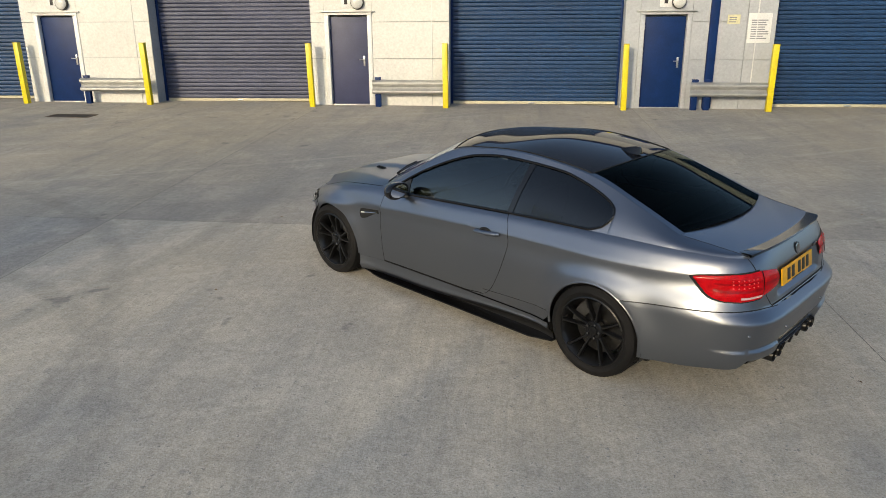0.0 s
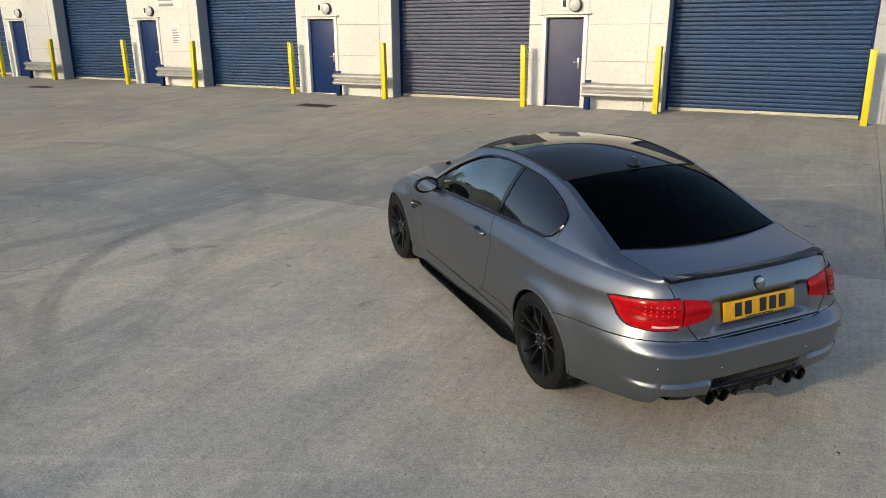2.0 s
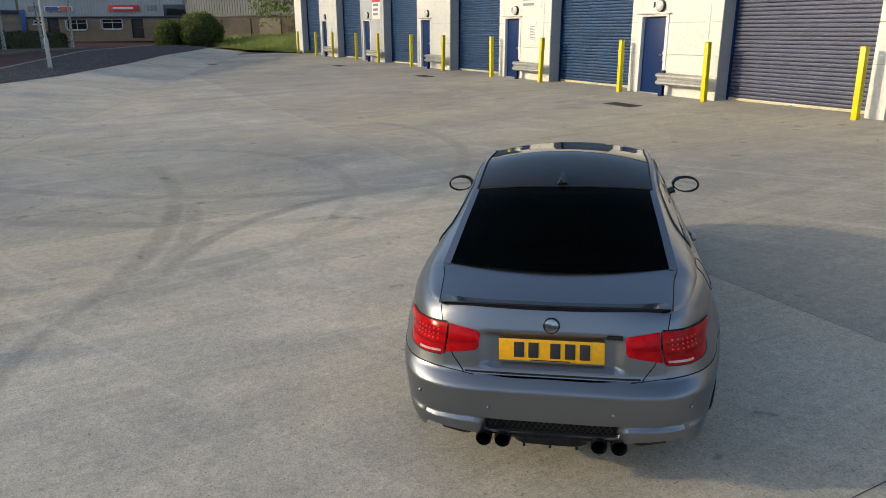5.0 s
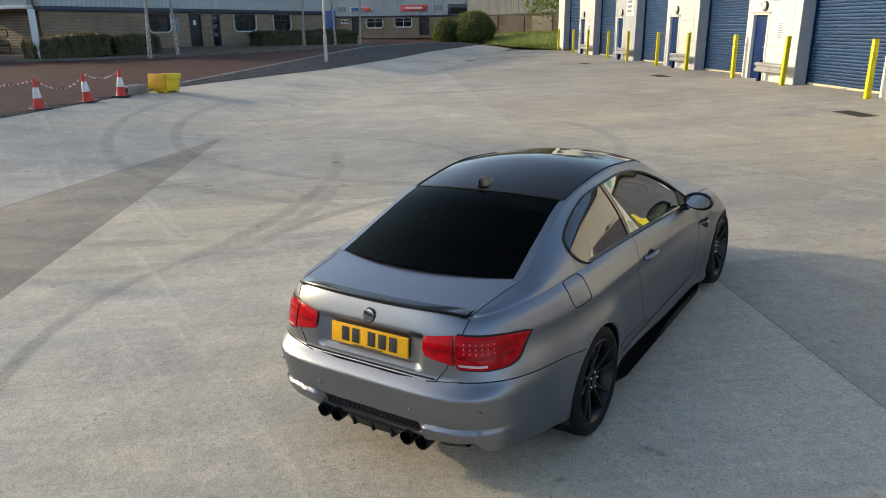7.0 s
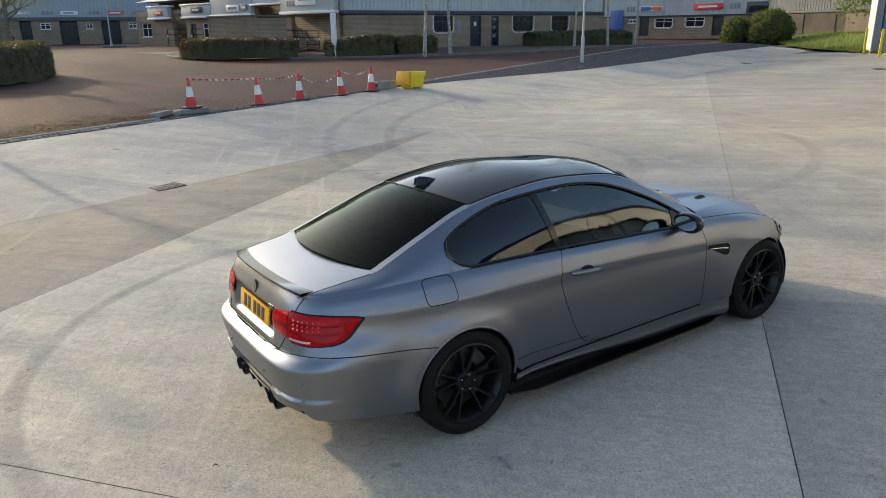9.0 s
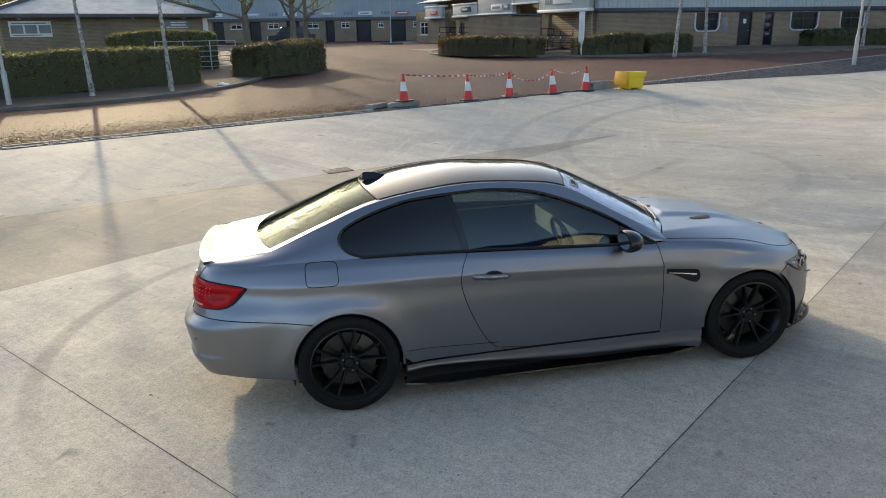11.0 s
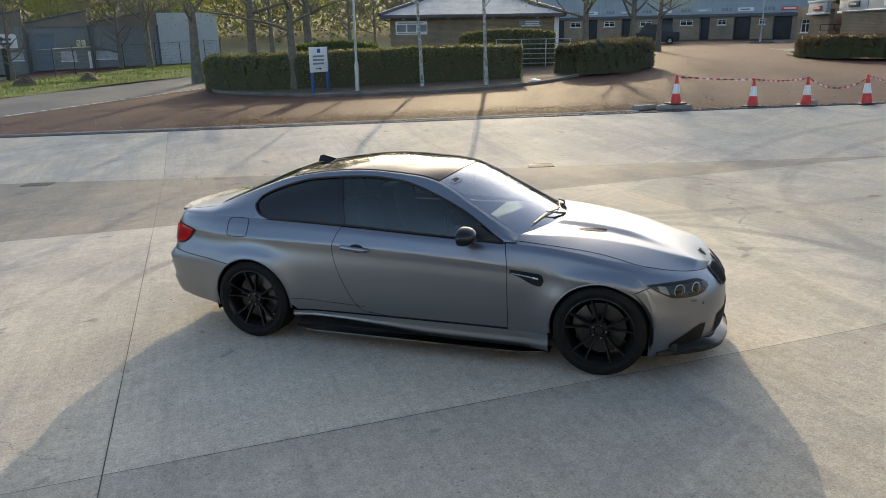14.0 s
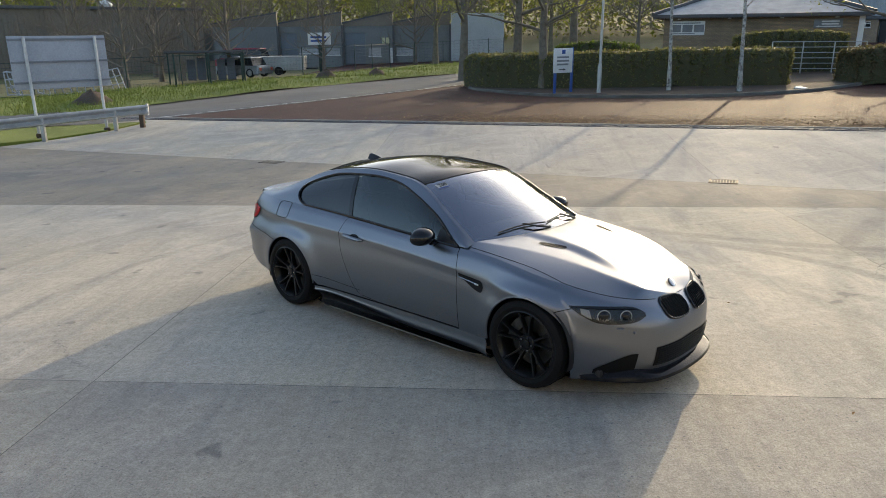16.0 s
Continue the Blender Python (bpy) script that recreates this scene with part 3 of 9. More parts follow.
yard = tagged(strip_sheet("yard_base", -60, 46, lambda x: kerb_y(x) - 0.05, yard_top, M["joint"], 106, 60, -0.022),
              "large sunlit yard of brushed concrete slabs with sealed joints", "yard", kind="structure")
JX = [2.65 + 7.3 * k for k in range(-9, 7)]
GAP = 0.0032
for xa, xb in zip(JX, JX[1:]):
    if xa < -60:
        continue
    rows = [(kerb_y, valley_y, "concrete"),
            (valley_y, lambda x: max(valley_y(x), 0.9), "concrete_dark"),
            (lambda x: max(valley_y(x), 0.9), lambda x: max(valley_y(x), 7.57), "concrete" if xb > -4 else "concrete_mid"),
            (lambda x: max(valley_y(x), 7.57), yard_top, "concrete_worn")]
    for lo, hi, kind in rows:
        deep = max(hi(xa) - lo(xa), hi(xb) - lo(xb))
        if deep < 0.05 or min(hi(xa) - lo(xa), hi(xb) - lo(xb)) < -0.01:
            continue
        strip_sheet("slab", xa + GAP, xb - GAP, lambda x, f=lo: f(x) + GAP, lambda x, f=hi, g=lo: max(f(x) - (0.010 if f is valley_y else GAP), g(x) + GAP), M[kind], 14, max(3, int(deep / 0.5)), 0.0, yard)


def bank_w(x):
    return 0.32 + 0.075 * max(0, -19 - x) if x > -45 else 2.27


def bank_in(x):
    """How far the bank of setts reaches into the yard."""
    return float(np.interp(x, [-49, -35, -27.6, -23, -19], [2.5, 2.3, 1.75, 0.85, 0.0]))


# stone setts along the edge of the yard, and the kerb stones behind them
setts = tagged(strip_sheet("sett_edging", -60, 14, lambda x: kerb_y(x) - bank_w(x), lambda x: kerb_y(x) - 0.004, M["joint"], 120, 3, -0.02),
               "edging of small grey granite setts beside the yard", "edging", kind="structure")
strip_sheet("sett_bed", -56, -19.2, lambda x: kerb_y(x) - 0.01, lambda x: kerb_y(x) + bank_in(x), M["joint"], 120, 8, 0.008, setts)
_sb = bmesh.new()
box(_sb, (-0.052, -0.046, -0.05), (0.052, 0.046, 0.018), 0.012)
sett_me = bpy.data.meshes.new("sett")
_sb.to_mesh(sett_me)
_sb.free()
sett_me.materials.append(M["sett"])
_ang = math.atan(-0.341)
_rnd = random.Random(4)
_cv, _cf, _count = [], [], 0
_cube = [(sx * 0.05, sy * 0.045, z) for z, k in ((-0.05, 1.0), (0.02, 0.8)) for sx, sy in ((-k, -k), (k, -k), (k, k), (-k, k))]
_cq = [(4, 5, 6, 7), (0, 1, 5, 4), (1, 2, 6, 5), (2, 3, 7, 6), (3, 0, 4, 7)]
x = 13.5
while x > -58:
    w = bank_w(x) + bank_in(x)
    n_row = int(w / 0.105)
    for r in range(n_row):
        y = kerb_y(x) + bank_in(x) - 0.055 - r * 0.105 + _rnd.uniform(-0.006, 0.006)
        xx = x + (0.05 if r % 2 else 0) + _rnd.uniform(-0.006, 0.006)
        z = land(xx, y) + _rnd.uniform(-0.008, 0.012)
        if -12 < x < 0.6 and _count < 300:
            ob = put("sett", sett_me, None, setts)
            ob.matrix_basis = pose(xx, y, z, _rnd.uniform(-4, 4), _rnd.uniform(-4, 4), math.degrees(_ang) + _rnd.uniform(-5, 5))
            _count += 1
        else:
            m = pose(xx, y, z, _rnd.uniform(-5, 5), _rnd.uniform(-5, 5), math.degrees(_ang) + _rnd.uniform(-8, 8))
            s = _rnd.uniform(0.85, 1.1)
            k0 = len(_cv)
            _cv += [m @ (Vector(c) * s) for c in _cube]
            _cf += [tuple(k0 + i for i in q) for q in _cq]
    x -= 0.112
tagged(put("setts", mesh_from("setts", _cv, _cf, False), M["sett"], setts), kind="stuff")

kerb = tagged(new("kerb"), "low concrete kerb stones between red paving and granite setts", "kerb", kind="structure")
_kb = boxed((-0.452, -0.06, -0.1), (0.452, 0.06, 0.055), 0.015)
kerb_me = bpy.data.meshes.new("kerb_stone")
_kb.to_mesh(kerb_me)
_kb.free()
kerb_me.materials.append(M["kerb"])
x = 13.0
while x > -58:
    if not -18.5 < x < -10.2:                                    # stones missing behind the cones
        y = kerb_y(x) - bank_w(x) - 0.07
        ob = put("kerb_stone", kerb_me, None, kerb)
        ob.matrix_basis = pose(x, y, land(x, y) - 0.015, 0, 1.41, math.degrees(_ang) + _rnd.uniform(-0.6, 0.6))
    x -= 0.865

tagged(strip_sheet("road_red", -95, 14, lambda x: -75, lambda x: kerb_y(x) - bank_w(x) - 0.13, M["redblock"], 40, 30, 0.006),
       "road of worn red block paving with leaf litter", "road", kind="structure")


def poly_sheet(name, pts, material, dz, parent=None, thick=0.0):
    """A flat patch of ground with the given outline; thick gives it a real edge."""
    bm = bmesh.new()
    vs = [bm.verts.new((x, y, land(x, y) + dz)) for x, y in pts]
    f = bm.faces.new(vs)
    f.normal_update()
    if f.normal.z < 0:
        f.normal_flip()
    if thick:
        r = bmesh.ops.extrude_face_region(bm, geom=[f])
        for v in r["geom"]:
            if isinstance(v, bmesh.types.BMVert):
                v.co.z -= thick
    bmesh.ops.triangulate(bm, faces=[q for q in bm.faces if len(q.verts) > 4])
    return part(name, bm, material, parent, smooth=False)


def along(pts, closed=False, every=0.5):
    """Points at even steps on a rounded line through pts."""
    n_ = len(pts)
    out = []
    rng = range(n_ if closed else n_ - 1)
    for i in rng:
        p0, p1, p2, p3 = (Vector(pts[(i + k) % n_] if closed else pts[min(max(i + k, 0), n_ - 1)]) for k in (-1, 0, 1, 2))
        steps = max(1, int((p2 - p1).length / every))
        for s in range(steps):
            t = s / steps
            out.append(0.5 * ((2 * p1) + (p2 - p0) * t + (2 * p0 - 5 * p1 + 4 * p2 - p3) * t * t + (3 * p1 - p0 - 3 * p2 + p3) * t ** 3))
    if not closed:
        out.append(Vector(pts[-1]))
    return out


tagged(poly_sheet("road_asphalt", [(60, -2), (30, -8.5), (14, -12.2), (12.15, -13.1), (8.2, -17.4), (1.5, -24.9), (-9, -37), (-26, -57), (-36, -70),
                                   (-29, -74), (-16, -58), (-6, -45), (2.2, -35), (10.7, -26.3), (16, -19.5), (32, -15), (60, -9)], M["asphalt"], 0.014),
       "grey asphalt estate road with a broken edge line", "road", kind="structure")
_bm = bmesh.new()
for k in range(26):
    p = Vector((12.3, -13.3)).lerp(Vector((1.2, -25.2)), k / 26)
    d = Vector((-11.1, -11.9)).normalized() * (0.30 if k % 3 else 0.14)
    a = math.degrees(math.atan2(d.y, d.x))
    box(_bm, (-d.length, -0.035, 0.0), (d.length, 0.035, 0.004), 0, pose(p.x, p.y, land(p.x, p.y) + 0.026, 0, 0, a))
part("road_line", _bm, M["white"], bpy.data.objects["road_asphalt"], "worn white painted road line")


def island(name, pts, label, kerbed=True):
    ring = along(pts, True, 0.8)
    ob = tagged(poly_sheet(name, [(p.x, p.y) for p in ring], M["soil"], 0.09, None, 0.14), label, "planting bed", kind="structure")
    bm = bmesh.new()
    n_ = len(ring)
    prof = ((-0.07, -0.1), (-0.07, 0.105), (-0.055, 0.12), (0.055, 0.12), (0.07, 0.105), (0.07, -0.1))
    rows = []
    for k, p in enumerate(ring):
        d = (ring[(k + 1) % n_] - ring[k - 1]).normalized()
        nrm = Vector((d.y, -d.x))
        rows.append([bm.verts.new((p.x + nrm.x * a, p.y + nrm.y * a, land(p.x, p.y) + h)) for a, h in prof])
    for k in range(n_):
        a, b = rows[k], rows[(k + 1) % n_]
        for j in range(5):
            bm.faces.new((a[j], b[j], b[j + 1], a[j + 1]))
    part("kerb_edge", bm, M["bedkerb"], ob, "low concrete kerb")
    return ob


island("bed_hedge", [(0.9, -23.6), (-0.6, -19.6), (-3.4, -16.6), (-7.4, -15.2), (-11, -15.6), (-14.0, -17.4), (-19, -22.0), (-26, -29), (-21, -33), (-8, -38), (-2.5, -30)],
       "planting bed of bare soil and leaf litter under the clipped hedge")
island("bed_corner", [(-31.0, -14.6), (-31.6, -11.6), (-34.5, -6.0), (-39, -0.6), (-48, 3.6), (-50, 1.5), (-40, -10), (-36, -14.5)],
       "planting bed of leaf litter with birches beside the brick building")
island("bed_mid", [(-30, -19.5), (-36, -17.2), (-41, -19), (-40, -24), (-33, -24.0)], "planting bed with clipped shrubs at the road fork")


# ---------- the terrace of workshop units ----------
WALL_Y, ROLL_Y, PITCH, DOOR6 = 17.08, 17.54, 7.24, -4.42
WALL_TOP, LINTEL = 6.1, 4.75
unit_wall = tagged(new("wall_units"), "long cream-clad workshop terrace in low sun", "building", kind="structure")


def unit_x(k):
    return DOOR6 + PITCH * (k - 6)


for k in range(0, 10):
    d = unit_x(k)
    grey = k in (7, 2)
    mat = M["greypier"] if grey else M["cream"]
    x0, x1 = d - 0.44, d + 2.83
    if k == 0:
        x0 = x1 - 1.6
    base = land(d, WALL_Y) - 0.1
    # core of the pier with its side reveals
    core = bmesh.new()
    if k == 0:
        box(core, (x0 + 0.01, WALL_Y + 0.03, base), (x1 - 0.004, 19.2, LINTEL))
    else:
        box(core, (x0 + 0.004, WALL_Y + 0.03, base), (d - 0.02, 19.2, LINTEL))
        box(core, (d + 0.93, WALL_Y + 0.03, base), (x1 - 0.004, 19.2, LINTEL))
        box(core, (d - 0.02, WALL_Y + 0.03, base + 2.16), (d + 0.93, 19.2, LINTEL))
        box(core, (d - 0.02, WALL_Y + 0.2, base), (d + 0.93, 19.2, base + 2.16))
    part("pier_core", core, M["greypier"], unit_wall, "grey-sided pier", smooth=False)
    # cladding panels with open joints
    cuts = [base, base + 1.18, base + 2.0, base + 3.05, LINTEL]
    if k == 0:
        cols = [(x0, x1)]
    else:
        cols = [(x0, d - 0.115), (d + 1.025, d + 2.42), (d + 2.432, x1)]
        if k == 7:
            cols = [(x0, d - 0.115), (d + 1.025, d + 1.40), (d + 1.60, d + 2.2), (d + 2.212, x1)]
    for (a, b) in cols:
        for z0, z1 in zip(cuts, cuts[1:]):
            part("panel", boxed((a, WALL_Y, z0 + 0.005), (b, WALL_Y + 0.03, z1 - 0.005), 0.003), mat, unit_wall, smooth=False)
    if k:
        part("panel", boxed((d - 0.11, WALL_Y, base + 2.2), (d + 1.02, WALL_Y + 0.03, cuts[3]), 0.003), mat, unit_wall, smooth=False)
        part("panel", boxed((d - 0.11, WALL_Y, cuts[3] + 0.006), (d + 1.02, WALL_Y + 0.03, LINTEL), 0.003), mat, unit_wall, smooth=False)
        part("trim_strip", boxed((d + 2.415, WALL_Y - 0.012, base + 0.35), (d + 2.437, WALL_Y + 0.001, LINTEL), 0.003), M["white"], unit_wall)
    if k == 7:
        part("downpipe", boxed((d + 1.405, WALL_Y - 0.03, base + 0.1), (d + 1.595, WALL_Y + 0.028, LINTEL), 0.01), M["navy"], unit_wall, "navy blue vertical cover strip")
bm = bmesh.new()
xw, xe = unit_x(0) + 1.23, unit_x(9) + 2.83
box(bm, (xw, WALL_Y, LINTEL + 0.004), (xe, 19.2, WALL_TOP))
part("upper_wall", bm, M["cream"], unit_wall, smooth=False)
bm = bmesh.new()
box(bm, (xw - 0.1, WALL_Y - 0.12, WALL_TOP + 0.004), (xe + 0.1, 19.4, WALL_TOP + 0.35), 0.02)
part("gutter", bm, M["navy"], unit_wall, "navy blue gutter trim")
bm = bmesh.new()
box(bm, (xw, 19.2, -0.2), (xe, 34, WALL_TOP))
part("back_wall", bm, M["cladgrey"], unit_wall, smooth=False)
bm = bmesh.new()
prism(bm, [(17.0, WALL_TOP + 0.36), (34.2, WALL_TOP + 0.36), (25.7, WALL_TOP + 1.9)], xe - xw, pose(xe, 0, 0, 0, 0, 90))
part("roof", bm, M["paleroof"], unit_wall, smooth=False)

# painted fascia sign high over the shutter
M["teal"] = surface("teal_sign_paint", (0.03, 0.36, 0.36), (0.025, 0.30, 0.31), big=1.5, fine=20, rough=0.45, bump=0.02)
fascia = thing("fascia_sign", pose(-8.6, WALL_Y, 5.0), "plain teal sign board high on the cream wall", "sign")
part("board", boxed((0.0, -0.06, 0.0), (3.4, -0.004, 0.95), 0.01), M["teal"], fascia)
part("edge_trim", boxed((-0.03, -0.07, -0.035), (3.43, -0.004, -0.002), 0.005), M["white"], fascia, "white bottom trim")

# roller doors: one with its slats built, the rest copied
SLAT = 0.094


def roller_door(material, bottom, label, k):
    w = PITCH - 3.27 - 0.02
    t = thing("roller_door", pose(unit_x(k) + 2.84, ROLL_Y, bottom), label, "roller door", "roller doors of the terrace")
    prof = [(0.0, 0.0), (-0.012, 0.006), (-0.021, 0.028), (-0.022, 0.06), (-0.014, 0.082), (0.0, 0.0885), (0.012, 0.0885), (0.012, 0.0)]
    bm = bmesh.new()
    prism(bm, [(y, z) for y, z in prof], w, pose(w, 0, 0, 0, 0, 90))
    me = bpy.data.meshes.new("slat")
    bmesh.ops.recalc_face_normals(bm, faces=bm.faces)
    bm.to_mesh(me)
    bm.free()
    me.materials.append(material)
    n_ = int((LINTEL - bottom - 0.06) / SLAT)
    for i in range(n_):
        put("slat", me, None, t).location = (0, 0, 0.07 + i * SLAT)
    bm = boxed((0.0, -0.03, 0.0), (w, 0.02, 0.068), 0.008)
    part("bottom_rail", bm, M["bottomrail"], t, "pale dusty bottom rail")
    part("rail_lock", boxed((w / 2 - 0.12, -0.05, 0.012), (w / 2 + 0.03, -0.028, 0.05), 0.006), M["steel"], t)
    for xx in (-0.008, w - 0.05):
        part("guide_rail", boxed((xx, -0.06, -0.02), (xx + 0.058, -0.026, LINTEL - bottom), 0.004), M["navy"], t)
    return t


for k in range(0, 9):
    mx = unit_x(k) + 4.8
    fade = k == 5
    roller_door(M["rollerfade"] if fade else M["roller"], land(mx, ROLL_Y) + 0.005,
                "faded purple-grey roller shutter, shut, with pale bottom rail" if fade else "navy blue steel roller shutter, shut, with pale bottom rail", k)


def entrance_door(k):
    d = unit_x(k)
    z = land(d + 0.45, WALL_Y)
    fade = k == 6
    t = thing("door", pose(d, WALL_Y, z), "faded purple-blue steel entrance door, shut, in a white frame" if fade else "navy blue steel entrance door, shut, in a white frame",
              "door", "entrance doors of the terrace", "structure")
    t.name = "door_%d" % k
    part("leaf", boxed((0.0, 0.09, 0.02), (0.91, 0.14, 2.02), 0.004), M["navyfade"] if fade else M["navy"], t)
    fm = M["white"] if k != 7 else M["greypier"]
    part("jamb", boxed((-0.11, -0.02, -0.05), (-0.004, 0.16, 2.06), 0.006), fm, t, "white door frame side")
    part("jamb", boxed((0.914, -0.02, -0.05), (1.02, 0.16, 2.06), 0.006), fm, t, "white door frame side")
    part("head", boxed((-0.11, -0.02, 2.062), (1.02, 0.16, 2.12), 0.006), fm, t)
    part("drip_flashing", boxed((-0.19, -0.07, 2.123), (1.1, 0.02, 2.15), 0.006), M["galv"], t)
    part("threshold", boxed((-0.004, 0.02, -0.04), (0.914, 0.16, 0.016), 0.004), M["galv"], t)
    plate = part("handle_plate", boxed((0.775, 0.078, 0.9), (0.82, 0.09, 1.14), 0.008), M["steel"], t, "steel handle plate")
    bm = bmesh.new()
    tube(bm, [(0.8, 0.08, 1.05), (0.8, 0.035, 1.05), (0.78, 0.03, 1.05), (0.69, 0.03, 1.05)], 0.011, 8)
    part("lever", bm, M["steel"], plate)
    for hz in (0.25, 1.0, 1.75):
        part("hinge", tubed([(0.005, 0.083, hz), (0.005, 0.083, hz + 0.1)], 0.01, 8), M["steel"], t)
    return t


def bulkhead_lamp(k):
    d = unit_x(k)
    z = land(d, WALL_Y) + 2.33
    t = thing("wall_lamp", pose(d + 0.70, WALL_Y, z), "round white bulkhead lamp with a black rim, unlit", "wall lamp", "lamps over the entrance doors")
    part("rim", lathed([(0.10, 0.0), (0.155, 0.0), (0.158, -0.03), (0.15, -0.075), (0.135, -0.08)], "Y", 28), M["black"], t, "black lamp rim")
    part("diffuser", lathed([(0.138, -0.05), (0.138, -0.082), (0.12, -0.105), (0.08, -0.12), (0.03, -0.127), (0.001, -0.128)], "Y", 28), M["diffuser"], t, "milky white diffuser")


def number_plate_sign(k):
    d = unit_x(k)
    z = land(d, WALL_Y) + 2.24
    t = thing("unit_sign", pose(d + 0.42, WALL_Y, z), "small white unit sign with one dark bar", "sign", "signs over the entrance doors")
    part("plate", boxed((-0.13 if k == 7 else -0.11, -0.008, -0.02), (0.13 if k == 7 else 0.11, -0.001, 0.24), 0.003), M["white"], t)
    part("bar", boxed((-0.035, -0.012, 0.05), (0.045, -0.0085, 0.2), 0.002), M["ink"], t, "plain dark bar")


for k in range(1, 9):
    entrance_door(k)
    bulkhead_lamp(k)
    number_plate_sign(k)

# bollards
def bollard(x, y, lean, rot):
    z = land(x, y)
    t = thing("bollard", pose(x, y, z, lean[0], lean[1], rot), "square bright yellow steel bollard before the units", "bollard", "yellow bollards before the units")
    part("post", boxed((-0.062, -0.062, -0.05), (0.062, 0.062, 1.44), 0.012), M["yellow"], t)
    part("cap", boxed((-0.066, -0.066, 1.441), (0.066, 0.066, 1.452), 0.004), M["yellow"], t)


_r = random.Random(7)
for k in range(1, 9):
    d = unit_x(k)
    bollard(d - 0.40, 16.74, (_r.uniform(-1.2, 1.2), _r.uniform(-2.0, 0.6)), _r.uniform(-6, 6))
    bollard(d + 2.78, 16.76, (_r.uniform(-1.2, 1.2), _r.uniform(-1.0, 1.6)), _r.uniform(-6, 6))
bollard(unit_x(0) + 2.78, 16.76, (0, 0.5), 3)

# short crash barriers between door and bollard
def crash_barrier(k):
    d = unit_x(k)
    z = land(d + 1.5, 16.80)
    t = thing("crash_barrier", pose(d + 1.05, 16.80, z), "short galvanised steel crash barrier on navy posts", "crash barrier", "crash barriers before the units")
    w = 1.66
    beam = [(0.0, 0.62), (-0.045, 0.60), (-0.085, 0.575), (-0.085, 0.535), (-0.03, 0.495), (-0.005, 0.46), (-0.03, 0.425), (-0.085, 0.385), (-0.085, 0.345), (-0.045, 0.32), (0.0, 0.30)]
    outl = beam + [(y + 0.006, zz) for y, zz in beam[::-1]]
    bm = bmesh.new()
    pts = [(0.0 if i == 0 else w) for i in range(2)]
    rows = [[bm.verts.new((xx, y, zz)) for y, zz in outl] for xx in pts]
    n_ = len(outl)
    for j in range(n_):
        bm.faces.new((rows[0][j], rows[0][(j + 1) % n_], rows[1][(j + 1) % n_], rows[1][j]))
    part("beam", bm, M["galv"], t, "ribbed galvanised beam", angle=30)
    for xx in ((0.05, 0.33) if k == 7 else (0.05,)):
        bm = bmesh.new()
        box(bm, (xx, 0.01, -0.04), (xx + 0.13, 0.022, 0.68), 0.003)
        box(bm, (xx, 0.10, -0.04), (xx + 0.13, 0.112, 0.68), 0.003)
        box(bm, (xx + 0.058, 0.02, -0.04), (xx + 0.072, 0.102, 0.68), 0.002)
        part("post", bm, M["navy"], t, "navy painted steel post")
    for xx in (0.11, 0.8, 1.5):
        part("bolt", lathed([(0.0, -0.03), (0.014, -0.03), (0.016, -0.015), (0.016, 0.0)], "Y", 10, pose(xx, 0, 0.46)), M["steel"], t)


for k in range(1, 9):
    crash_barrier(k)

# notices on the walls
def notice(name, x, z, w, h, label, body, rows, seed, banner=None):
    t = thing(name, pose(x, WALL_Y, z), label, "notice")
    part("board", boxed((0, -0.008, 0), (w, -0.001, h), 0.002), body, t)
    bm = bmesh.new()
    bars(bm, w * 0.14, w * 0.9, h * 0.12, h * 0.8, rows, 0.011, 0.35, seed)
    part("writing", bm, M["inkgrey"], t, "unreadable lines of print")
    if banner:
        part("banner", boxed((0.0, -0.012, h * 0.82), (w, -0.0085, h), 0.001), banner, t)


notice("notice", 5.05, 2.02, 0.50, 0.64, "white printed notice board on grey cladding", M["white"], 9, 3)
notice("small_notice", 4.60, 2.43, 0.27, 0.2, "small faded yellow paper notice on cladding", M["paleyellow"], 3, 5)
d4 = unit_x(4)
notice("notice", d4 + 1.55, 1.95, 0.42, 0.68, "white printed notice board on cream cladding", M["white"], 9, 8)
notice("company_sign", d4 + 0.95, 3.06, 1.3, 0.5, "white sign board with a red border over a unit", M["white"], 2, 2, M["red"])
d2 = unit_x(2)
notice("company_sign", d2 + 1.3, 2.9, 1.1, 1.0, "white sign board with red lettering on a unit", M["white"], 3, 12, M["red"])
notice("notice", unit_x(1) + 1.6, 2.0, 0.4, 0.6, "white printed notice board on cream cladding", M["white"], 8, 9)

